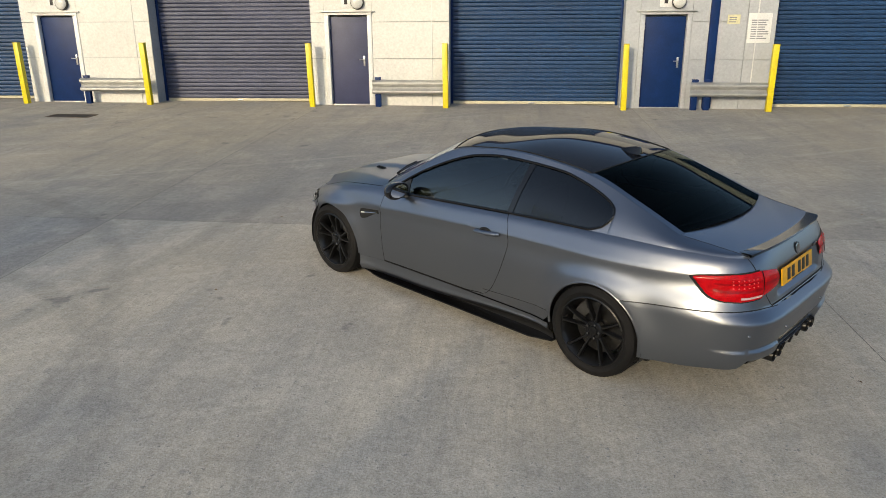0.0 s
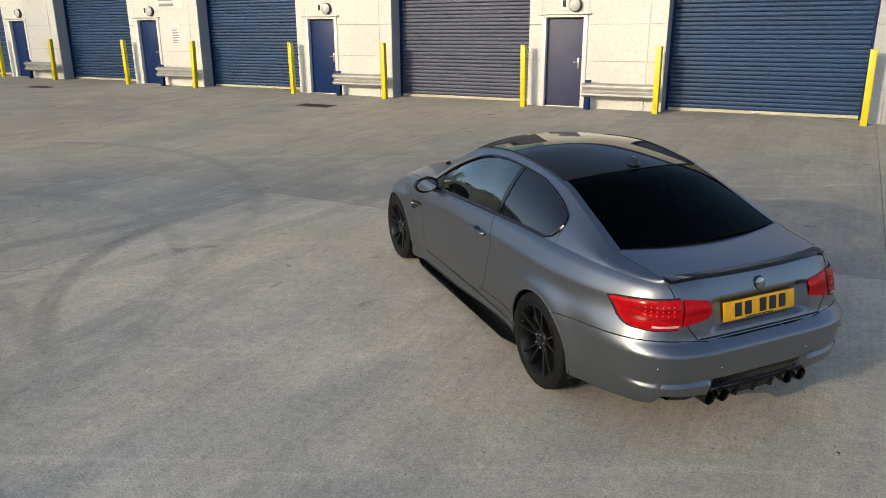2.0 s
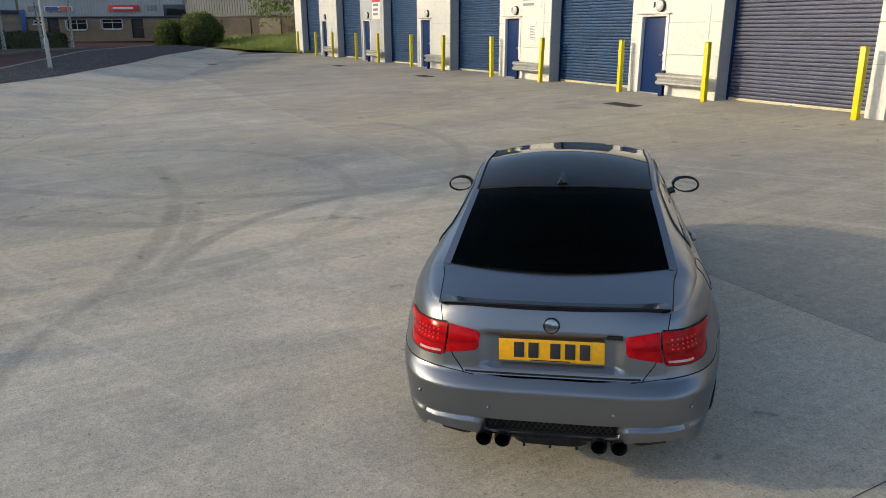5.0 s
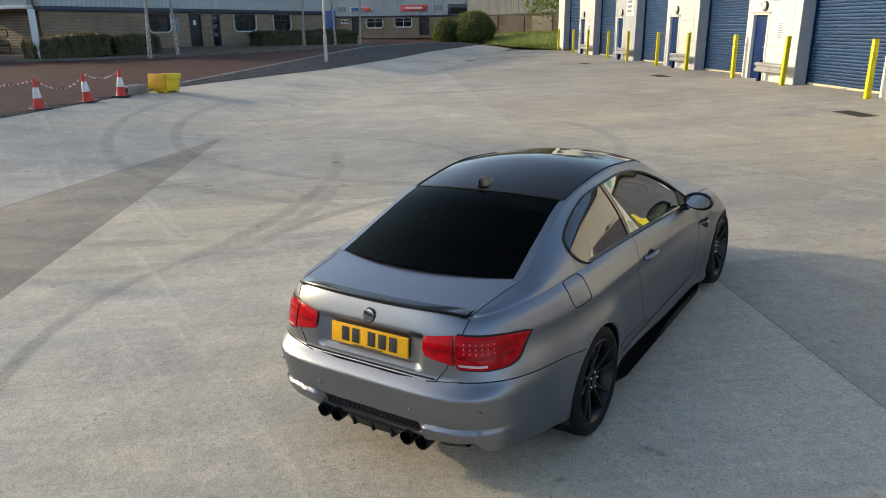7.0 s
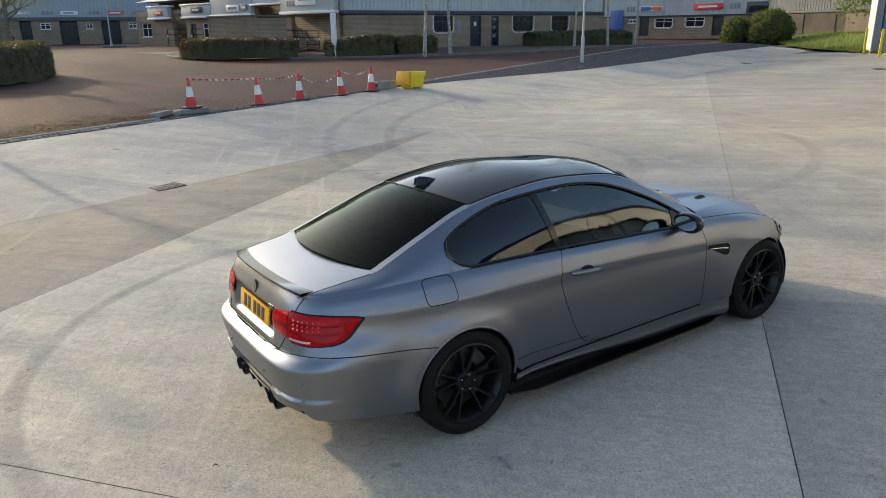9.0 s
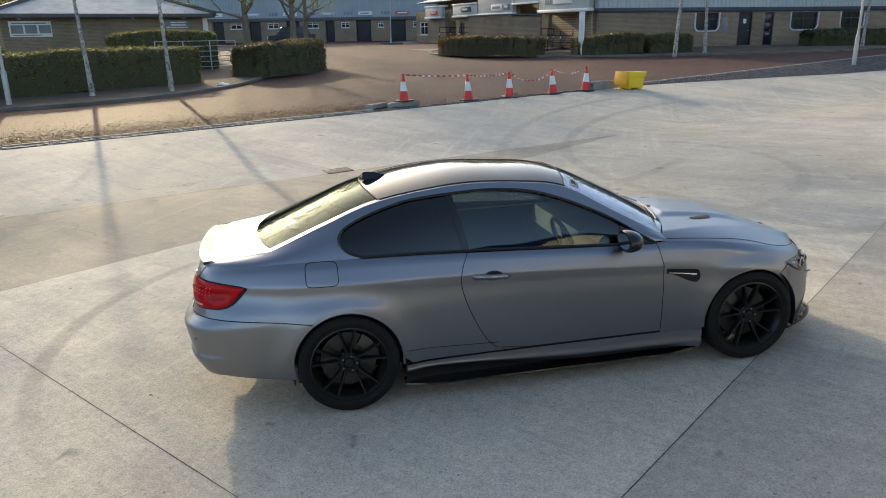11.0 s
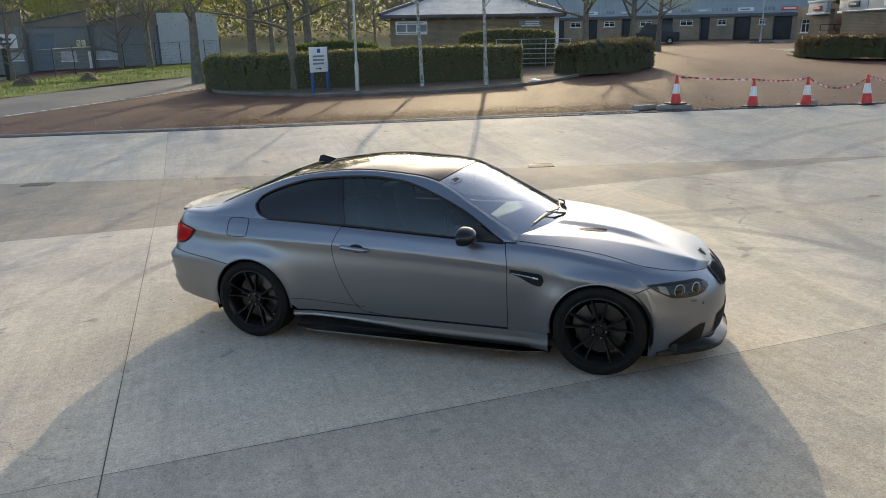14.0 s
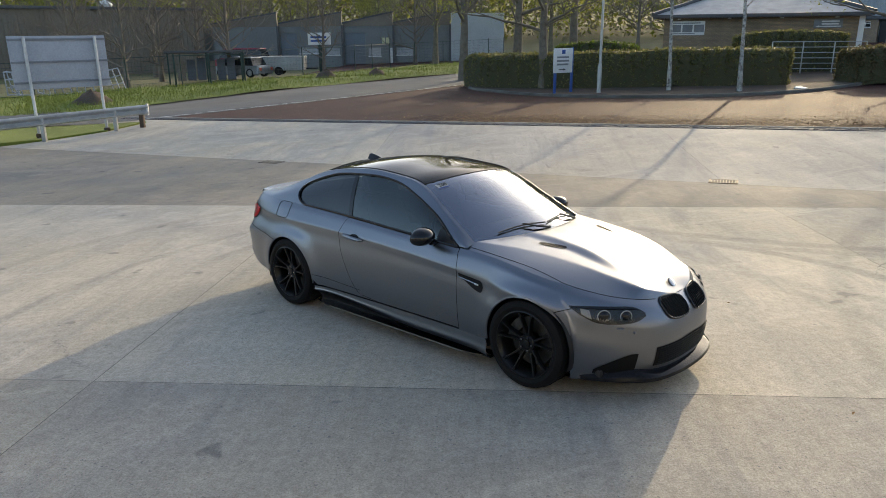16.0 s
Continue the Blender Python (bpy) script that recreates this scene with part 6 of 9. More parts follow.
om = put("rear_mesh", grid_mesh("rear_mesh", outlet, 20, 4, flip=True), M["mesh_black"], car, "black honeycomb mesh")
for i in range(22):
    for dy in (0.03, -0.03):
        u0 = 0.03 + 0.94 * i / 21
        part("mesh_wire", tubed([outlet(min(max(u0 - dy, 0), 1), 0.05) + Vector((-0.004, 0, 0)), outlet(min(max(u0 + dy, 0), 1), 0.95) + Vector((-0.004, 0, 0))], 0.0025, 4), M["black"], om)
bm = bmesh.new()
rows = []
for i in range(41):
    w = -1 + 2 * i / 40
    y = 0.56 * w
    z0 = 0.30 - 0.025 * (1 - abs(w) ** 3) + 0.05 * (math.exp(-((abs(y) - 0.285) / 0.11) ** 4))
    rows.append([bm.verts.new((-2.340 + 0.06 * w * w, y, 0.333)), bm.verts.new((-2.362 + 0.06 * w * w, y, 0.322)), bm.verts.new((-2.345 + 0.06 * w * w, y, z0)), bm.verts.new((-2.05, y, 0.245)), bm.verts.new((-2.05, y, 0.32))])
for a, b in zip(rows, rows[1:]):
    for j in range(5):
        bm.faces.new((a[j], a[(j + 1) % 5], b[(j + 1) % 5], b[j]))
part("diffuser", bm, M["carbon"], car, "gloss carbon rear diffuser")
for yy in (-0.13, 0.0, 0.13):
    part("diffuser_fin", prismed([(-2.362, 0.31), (-2.350, 0.262), (-2.08, 0.22), (-2.08, 0.29)], 0.012, Matrix.Translation((0, yy - 0.006, 0))), M["carbon"], car, "carbon diffuser fin")
for yy in (-0.334, -0.238, 0.238, 0.334):
    m = pose(-2.235, yy, 0.300, 0, 0, 0)
    part("exhaust_tip", lathed([(0.036, -0.13), (0.0380, -0.136), (0.0405, -0.13), (0.0405, 0.1), (0.03, 0.1), (0.034, -0.09), (0.036, -0.13)], "X", 24, m), M["wheel"], car, "black exhaust tip")

# underbody
part("underbody", boxed((-1.72, -0.70, 0.15), (1.9, 0.70, 0.22), 0.02), M["black"], car, "black underbody")
part("bulkhead", boxed((0.80, -0.66, 0.2), (0.84, 0.66, 0.90)), M["black"], car)
put("cowl", grid_mesh("cowl", lambda u, v: crown(0.08, 2 * v - 1, 0, -0.02).lerp(bonnet_fn(0.02, v) + Vector((0, 0, -0.012)), u), 3, 20, flip=True), M["black"], car, "black cowl below the windscreen")

# aerial fin
bm = bmesh.new()
prof = [(-0.095, 0.0, 0.026), (-0.088, 0.040, 0.010), (-0.06, 0.047, 0.010), (0.0, 0.036, 0.009), (0.06, 0.016, 0.007), (0.095, 0.0, 0.004)]
base = crown(4.78, 0.0)
for sgn in (1,):
    top = [bm.verts.new((base.x + x, y_, base.z + z)) for x, z, w in prof for y_ in (-w * 0.5,)]
    tr_ = [bm.verts.new((base.x + x, w * 0.5, base.z + z)) for x, z, w in prof]
    bl = [bm.verts.new((base.x + x, -(0.030 - 0.2 * max(x, 0) ** 1.2), base.z - 0.006 - 0.02 * max(0, -x))) for x, z, w in prof]
    br = [bm.verts.new((base.x + x, 0.030 - 0.2 * max(x, 0) ** 1.2, base.z - 0.006 - 0.02 * max(0, -x))) for x, z, w in prof]
    for i in range(len(prof) - 1):
        bm.faces.new((top[i], top[i + 1], tr_[i + 1], tr_[i]))
        bm.faces.new((bl[i], bl[i + 1], top[i + 1], top[i]))
        bm.faces.new((tr_[i], tr_[i + 1], br[i + 1], br[i]))
    bm.faces.new((bl[0], top[0], tr_[0], br[0]))
part("aerial_fin", bm, M["gloss"], car, "gloss black aerial fin")

# wipers
for y0, y1 in ((0.50, 0.02), (-0.02, -0.50)):
    pts = [crown(0.16 + 0.10 * math.sin(math.pi * i / 10) * 0.6, (y0 + (y1 - y0) * i / 10) / 0.72, 0, 0.016) for i in range(11)]
    w_ = part("wiper", tubed(pts, [0.006] * 11, 6), M["black"], car, "black wiper blade")
    part("wiper_arm", tubed([crown(0.03, y0 / 0.74, 0, 0.012), crown(0.09, (y0 * 0.7 + y1 * 0.3) / 0.73, 0, 0.030), pts[5] + Vector((0, 0, 0.014))], [0.011, 0.009, 0.006], 6), M["black"], w_)

# windscreen sticker
def stick(u, v):
    return crown(1.70 + 0.16 * v, -0.86 + 0.16 * u, 0, 0.0025)


st_ = put("sticker", grid_mesh("sticker", stick, 4, 3, flip=True), M["white"], car, "small white and blue windscreen sticker")
put("sticker_band", grid_mesh("sticker_band", lambda u, v: stick(u, 0.02 + 0.24 * v) + Vector((0.001, 0, 0.001)), 4, 2, flip=True), M["blue"], st_)
_c = stick(0.5, 0.62)
_ux = (stick(0.9, 0.62) - stick(0.1, 0.62)).normalized()
_uz = (stick(0.5, 0.9) - stick(0.5, 0.3)).normalized()
_uy = _uz.cross(_ux)
_m = Matrix(((_ux.x, _uy.x, _uz.x, _c.x), (_ux.y, _uy.y, _uz.y, _c.y), (_ux.z, _uy.z, _uz.z, _c.z), (0, 0, 0, 1)))
text_mesh("sticker_number", "208", 0.052, M["ink"], st_, Matrix.Translation(Vector((0.003, 0, 0.004))) @ _m)

# fuel flap on the right flank
def flap_outline(k):
    t = 2 * math.pi * k / 40
    c_, s_ = math.cos(t), math.sin(t)
    return -1.505 + 0.098 * math.copysign(abs(c_) ** 0.35, c_), 0.905 + 0.068 * math.copysign(abs(s_) ** 0.35, s_)


part("fuel_flap", tubed([mirrored(hull(s_at_x(x, z), z, 0.0), -1) for x, z in [flap_outline(k) for k in range(41)]], 0.0028, 5), M["gap"], car, "fuel flap outline")

# wheels
def wheel(ax, side):
    w = new("wheel")
    w.parent = car
    w.matrix_basis = pose(ax, side * 0.757, WR, 0, 0, 0 if side > 0 else 180)
    hw = 0.125
    prof = [(0.245, -hw + 0.01), (0.275, -hw - 0.004), (0.300, -hw + 0.002), (0.316, -hw + 0.016), (WR, -hw + 0.045), (WR, hw - 0.045), (0.316, hw - 0.016), (0.300, hw - 0.002), (0.275, hw + 0.004), (0.245, hw - 0.01)]
    ty = part("tyre", lathed(prof, "Y", 64), M["rubber"], w, "black low-profile tyre")
    bm = bmesh.new()
    for k in range(56):                                   # tread blocks: slanted grooves
        t = 2 * math.pi * k / 56
        for y0, y1 in ((-0.078, -0.012), (0.012, 0.078)):
            m = pose(0, 0, 0, 0, -math.degrees(t), 0)
            box(bm, (WR - 0.003, y0, -0.013), (WR + 0.0015, y1, 0.011), 0.0, m @ pose(0, 0, 0, 18 if y0 < 0 else -18, 0, 0))
    part("tread", bm, M["rubber"], ty)
    rim = part("rim", lathed([(0.225, -0.10), (0.238, -0.105), (0.246, -0.10), (0.236, -0.08), (0.220, -0.03), (0.216, 0.05), (0.226, 0.095), (0.240, 0.105), (0.246, 0.118), (0.238, 0.122), (0.232, 0.112), (0.222, 0.10), (0.208, 0.05), (0.206, -0.03), (0.225, -0.10)], "Y", 64), M["wheel"], w, "satin black alloy rim")
    bm = bmesh.new()
    for k in range(5):                                    # five pairs of spokes
        for off in (-13.5, 13.5):
            t = 72 * k + 18 + off
            lean = -off * 0.28
            rows = []
            for r, wd, y0, y1 in ((0.045, 0.019, 0.040, 0.080), (0.085, 0.0105, 0.046, 0.086), (0.14, 0.0080, 0.062, 0.100), (0.20, 0.0085, 0.078, 0.112), (0.232, 0.014, 0.085, 0.116)):
                m = pose(0, 0, 0, 0, -(t + lean * (0.23 - r) / 0.2), 0)
                rows.append([bm.verts.new(m @ Vector((r, y, z))) for y, z in ((y0, -wd), (y1 - 0.008, -wd), (y1, -wd * 0.55), (y1, wd * 0.55), (y1 - 0.008, wd), (y0, wd))])
            for a, b in zip(rows, rows[1:]):
                for j in range(6):
                    bm.faces.new((a[j], a[(j + 1) % 6], b[(j + 1) % 6], b[j]))
    part("spokes", bm, M["wheel"], rim, "paired slim black spokes")
    part("hub", lathed([(0.066, 0.04), (0.066, 0.078), (0.058, 0.088), (0.036, 0.088), (0.034, 0.080), (0.030, 0.094), (0.012, 0.098), (0.001, 0.098)], "Y", 32), M["wheel"], rim)
    for k in range(5):
        t = 2 * math.pi * (k + 0.5) / 5
        part("wheel_bolt", lathed([(0.010, 0.08), (0.010, 0.094), (0.007, 0.099), (0.001, 0.099)], "Y", 8, Matrix.Translation((0.048 * math.cos(t), 0, 0.048 * math.sin(t)))), M["chrome"], rim)
    part("brake_disc", lathed([(0.075, 0.012), (0.178, 0.012), (0.180, 0.006), (0.180, -0.012), (0.178, -0.018), (0.075, -0.018)], "Y", 48), M["disc"], w, "steel brake disc")
    bm = bmesh.new()
    rows = []
    for i in range(9):
        t = radians((150 if ax > 0 else 30) + (-30 + 60 * i / 8)) if side > 0 else radians((30 if ax > 0 else 150) + (-30 + 60 * i / 8))
        rows.append([bm.verts.new((r * math.cos(t), y, r * math.sin(t))) for r, y in ((0.115, -0.03), (0.115, 0.045), (0.150, 0.055), (0.192, 0.045), (0.194, -0.03))])
    for a, b in zip(rows, rows[1:]):
        for j in range(5):
            bm.faces.new((a[j], a[(j + 1) % 5], b[(j + 1) % 5], b[j]))
    bm.faces.new(rows[0])
    bm.faces.new(rows[-1][::-1])
    part("brake_caliper", bm, M["caliper"], w, "dull metal brake caliper")
    part("valve", tubed([(0.2, 0.1, 0.06), (0.195, 0.118, 0.058)], 0.004, 6), M["chrome"], w)


for ax in (AX, -AX):
    for side in (1, -1):
        wheel(ax, side)

# cabin: floor, dashboard, wheel, seats, shelf
cab = M["cabin"]
part("cabin_floor", boxed((-1.85, -0.72, 0.30), (0.79, 0.72, 0.34)), cab, car, "dark cabin floor")
for side in (1, -1):
    part("door_card", boxed((-1.5, side * 0.72 - 0.03, 0.32), (0.78, side * 0.72 + 0.03, 0.90), 0.02), cab, car, "black door lining")
bm = bmesh.new()
prism(bm, [(0.30, 0.62), (0.26, 0.80), (0.34, 0.895), (0.55, 0.915), (0.80, 0.90), (0.80, 0.5)], 1.38, Matrix.Translation((0, -0.69, 0)))
part("dashboard", bm, cab, car, "black dashboard")
part("rear_shelf", boxed((-1.88, -0.62, 0.90), (-1.40, 0.62, 0.93), 0.01), cab, car, "dark rear shelf")
part("rear_bench", boxed((-1.42, -0.62, 0.34), (-0.85, 0.62, 0.60), 0.05), cab, car, "black rear bench")
part("rear_backrest", boxed((-0.09, -0.62, 0.0), (0.09, 0.62, 0.52), 0.05, pose(-1.36, 0, 0.50, 0, -16, 0)), cab, car, "black rear backrest")
for yy in (0.37, -0.37):
    seat = new("front_seat")
    seat.parent = car
    seat.location = (-0.22, yy, 0.34)
    part("cushion", boxed((-0.26, -0.25, 0.02), (0.28, 0.25, 0.20), 0.06), cab, seat)
    bm = bmesh.new()
    rows = []
    for i in range(9):
        k = i / 8
        wd = 0.255 - 0.05 * k ** 2 - (0.06 if k > 0.92 else 0)
        xb, zb = -0.22 - 0.20 * k, 0.15 + 0.60 * k
        rows.append([bm.verts.new((xb + dx, w, zb)) for dx, w in ((0.07, -wd), (0.02, -wd * 0.5), (0.02, wd * 0.5), (0.07, wd), (-0.06, wd * 0.95), (-0.09, 0), (-0.06, -wd * 0.95))])
    for a, b in zip(rows, rows[1:]):
        for j in range(7):
            bm.faces.new((a[j], a[(j + 1) % 7], b[(j + 1) % 7], b[j]))
    bm.faces.new(rows[-1])
    part("backrest", bm, cab, seat, angle=60)
    part("headrest", boxed((-0.05, -0.13, 0.0), (0.05, 0.13, 0.17), 0.04, pose(-0.44, 0, 0.77, 0, -10, 0)), cab, seat)
sw = part("steering_wheel", bmesh.new(), M["black"], car, "black steering wheel")
bm = bmesh.new()
m = pose(0.22, -0.37, 0.84, 0, 68, 0)
tube(bm, [m @ Vector((0.185 * math.cos(t), 0.185 * math.sin(t), 0)) for t in [2 * math.pi * i / 32 for i in range(33)]], 0.016, 8)
box(bm, (-0.06, -0.06, -0.02), (0.06, 0.06, 0.02), 0.02, m)
for t in (90, 210, 330):
    tube(bm, [m @ Vector((0.05 * math.cos(radians(t)), 0.05 * math.sin(radians(t)), 0)), m @ Vector((0.18 * math.cos(radians(t)), 0.18 * math.sin(radians(t)), 0))], 0.014, 6)
bm.to_mesh(sw.data)
bm.free()
part("inner_mirror", boxed((-0.02, -0.11, -0.035), (0.02, 0.11, 0.035), 0.015, pose(0.30, 0, 1.24)), M["black"], car, "black inner mirror")

# ---------- trees, hedges and grass ----------
def quad_cloud(places, size, rnd, flat=0.0):
    """Small leaf-shaped faces at the given places."""
    vs, fs = [], []
    for p in places:
        a = Vector((rnd.gauss(0, 1), rnd.gauss(0, 1), rnd.gauss(0, 1) * (1 - flat))).normalized()
        b = a.cross(Vector((rnd.gauss(0, 1), rnd.gauss(0, 1), rnd.gauss(0, 1)))).normalized()
        s = size * rnd.uniform(0.6, 1.3)
        k = len(vs)
        vs += [p - a * s, p + b * s * 0.45, p + a * s, p - b * s * 0.45]
        fs.append((k, k + 1, k + 2, k + 3))
    return vs, fs


def grow(rnd, height, lean, girth, forks, spread_, low, limbs, droop=0.0, depth_=2):
    """Limbs of a tree as lists of (points, radii), and the twig tips."""
    out, tips = [], []
    trunk, x, y = [], 0.0, 0.0
    n_ = 9
    for i in range(n_):
        k = i / (n_ - 1)
        trunk.append(Vector((x, y, height * k)))
        x += lean[0] * height / n_ + rnd.uniform(-1, 1) * 0.02 * height * k
        y += lean[1] * height / n_ + rnd.uniform(-1, 1) * 0.02 * height * k
    out.append((trunk, [girth * (1 - 0.88 * (i / (n_ - 1)) ** 0.8) * (1.25 if i == 0 else 1) for i in range(n_)], 8))
    def branch(base, dirn, length, rad, depth):
        pts, p, d = [base], base.copy(), dirn.copy()
        m = 5
        for i in range(m):
            d = (d + Vector((rnd.uniform(-1, 1), rnd.uniform(-1, 1), rnd.uniform(-0.6, 1) - droop * (i / m) * 2)) * 0.22).normalized()
            p = p + d * length / m
            pts.append(p.copy())
        out.append((pts, [rad * (1 - 0.8 * i / m) for i in range(m + 1)], 5 if depth > 1 else 4))
        if depth:
            for _ in range(forks):
                i = rnd.randint(2, m)
                nd = (d + Vector((rnd.uniform(-1, 1), rnd.uniform(-1, 1), rnd.uniform(-0.3, 0.8))) * 0.9).normalized()
                branch(pts[i], nd, length * rnd.uniform(0.45, 0.65), rad * 0.5, depth - 1)
        else:
            tips.append((pts[-1], length))
            tips.append((pts[3], length))
    for i in range(limbs):
        k = low + (0.97 - low) * (i + rnd.random()) / limbs
        j = min(int(k * (n_ - 1)), n_ - 2)
        base = trunk[j].lerp(trunk[j + 1], k * (n_ - 1) - j)
        a = i * 2.4 + rnd.uniform(-0.4, 0.4)
        up = 0.35 + 0.7 * k
        d = Vector((math.cos(a), math.sin(a), up)).normalized()
        branch(base, d, height * spread_ * (1.05 - 0.65 * k), girth * 0.42 * (1 - 0.6 * k), depth_)
    return out, tips


def tree_meshes(seed, height, lean, girth, forks, spread_, low, limbs, leaves, leaf_size, cloud, droop=0.0, depth_=2):
    rnd = random.Random(seed)
    wood, tips = grow(rnd, height, lean, girth, forks, spread_, low, limbs, droop, depth_)
    bm = bmesh.new()
    for pts, rad, sides in wood:
        tube(bm, pts, rad, sides, cap=False)
    me = bpy.data.meshes.new("trunk")
    bm.to_mesh(me)
    bm.free()
    me.polygons.foreach_set("use_smooth", [True] * len(me.polygons))
    places = []
    for _ in range(leaves):
        p, ln = rnd.choice(tips)
        places.append(p + Vector((rnd.gauss(0, 1), rnd.gauss(0, 1), rnd.gauss(0, 1) - droop)) * cloud)
    vs, fs = quad_cloud(places, leaf_size, rnd)
    crown_me = mesh_from("crown", vs, fs, False) if leaves else None
    return me, crown_me


def tree(x, y, meshes, bark, leaf, label, turn=0.0, scale=1.0, group="", base_z=None):
    z = (land(x, y) + far_hill(x, y) if base_z is None else base_z) - 0.05
    t = thing("tree", pose(x, y, z, 0, 0, turn) @ Matrix.Scale(scale, 4), label, "tree", group)
    trunk = new("trunk", meshes[0])
    trunk.parent = t
    if not meshes[0].materials:
        meshes[0].materials.append(bark)
    if meshes[1]:
        cr = new("crown", meshes[1])
        cr.parent = t
        if not meshes[1].materials:
            meshes[1].materials.append(leaf)
    return t


BIRCH = [tree_meshes(s, 12.0, ln, 0.095, 3, 0.24, 0.28, 19, 3200, 0.05, 0.30, 0.25) for s, ln in ((11, (0.03, -0.02)), (12, (-0.05, 0.01)), (13, (0.01, 0.04)))]
SPRING = [tree_meshes(s, 9.0, (0.02, 0.01), 0.24, 3, 0.40, 0.24, 17, 9000, 0.06, 0.42) for s in (21, 22)]
BARE = [tree_meshes(s, 10.0, (0.0, 0.02), 0.21, 3, 0.36, 0.12, 28, 0, 0, 0, 0.0, 3) for s in (31, 32)]
DROOP = [tree_meshes(41, 10.0, (0.0, 0.0), 0.3, 2, 0.42, 0.12, 20, 5200, 0.16, 0.6, 0.9)]

bb, sl = M["bark_birch"], M["leaf_spring"]
B_LABEL = "slender silver birch with white bark and few young leaves"
for x, y, k, rot in ((-7.21, -17.5, 0, 10), (-9.53, -16.15, 1, 200)):
    tree(x, y, BIRCH[k], bb, sl, B_LABEL, rot, 0.92, "birches by the hedge")
for x, y, k, rot, sc in ((-33.4, -7.2, 2, 40, 1.1), (-35.0, -6.2, 1, 120, 1.0), (-44.0, -0.5, 0, 77, 1.0), (-46.5, 1.4, 2, 190, 0.9), (-49.0, 3.0, 1, 300, 1.0)):
    tree(x, y, BIRCH[k], bb, sl, B_LABEL, rot, sc, "birches by the brick building")
# ivy-clad trees in and behind the hedge
S_LABEL = "young broad-leaved tree with fresh yellow-green leaves"
for x, y, k, rot, sc in ((-2.4, -20.6, 0, 0, 1.0), (1.5, -29.0, 1, 70, 1.25), (-1.5, -30.5, 0, 150, 1.35), (-4.8, -31.5, 1, 220, 1.3), (-19.5, -25.5, 0, 300, 1.0), (-22.2, -25.0, 1, 20, 0.95),
                         (-30.0, -33.5, 0, 60, 0.9), (4.5, -46, 1, 100, 1.1), (-5, -52, 0, 10, 1.1)):
    tree(x, y, SPRING[k], M["bark"], sl, S_LABEL, rot, sc, "young trees round the hedge")
for x, y, k, rot, sc in ((22.2, -31, 0, 0, 0.8), (23.5, -38.5, 1, 60, 0.8), (21.5, -40.5, 0, 120, 0.85), (18.8, -39.5, 1, 200, 0.85), (26.5, -34, 0, 250, 0.8), (7.2, -56.0, 1, 15, 0.9), (13.0, -44, 0, 44, 0.7), (27.0, -45, 1, 99, 0.9), (31, -40, 0, 10, 0.9)):
    tree(x, y, BARE[k], M["twig"], None, "bare grey-brown tree behind the wire fence", rot, sc, "bare trees by the fence")
tree(-57.5, 22.0, DROOP[0], M["bark"], M["leaf_bush"], "large tree with drooping pale green branches", 0, 1.0)
tree(-62, 26.5, DROOP[0], M["bark"], M["leaf_bush"], "large tree with drooping pale green branches", 130, 1.1)

# woods in the distance: trees by the score
_r = random.Random(77)
for i in range(34):
    a = radians(_r.uniform(195, 305))
    d = _r.uniform(78, 120)
    x, y = 5 + d * math.cos(a), d * math.sin(a)
    if _r.random() < 0.5:
        tree(x, y, BARE[i % 2], M["twig"], None, "bare tree at the edge of distant woods", _r.uniform(0, 360), _r.uniform(1.0, 1.35), "trees of the distant woods")
    else:
        tree(x, y, SPRING[i % 2], M["bark"], sl, "leafing tree at the edge of distant woods", _r.uniform(0, 360), _r.uniform(1.0, 1.4), "trees of the distant woods")


def wood_band(name, a0, a1, d0, d1, h, count, size, material, label, seed):
    rnd = random.Random(seed)
    places = []
    for _ in range(count):
        a = radians(rnd.uniform(a0, a1))
        d = rnd.uniform(d0, d1)
        x, y = d * math.cos(a), d * math.sin(a)
        bump = 0.65 + 0.35 * noise.noise(Vector((x * 0.06, y * 0.06, seed)))
        z = land(x, y) + far_hill(x, y) + h * bump * rnd.random() ** 0.7
        places.append(Vector((x, y, z)))
    vs, fs = quad_cloud(places, size, rnd)
    tagged(put(name, mesh_from(name, vs, fs, False), material), label, "woods", kind="stuff")


wood_band("woods", 190, 318, 125, 175, 29, 85000, 0.5, M["leaf_spring"], "hazy spring woods on a low hill", 5)
wood_band("woods", 190, 318, 120, 190, 26, 72000, 0.5, M["leaf_far"], "brown leafless woods on a low hill", 6)
wood_band("woods", 120, 192, 85, 120, 14, 18000, 0.5, M["leaf_ever"], "dark evergreen woods behind the terrace end", 7)
wood_band("woods", 318, 360, 90, 130, 14, 14000, 0.55, M["leaf_far"], "brown leafless woods beyond the road", 8)


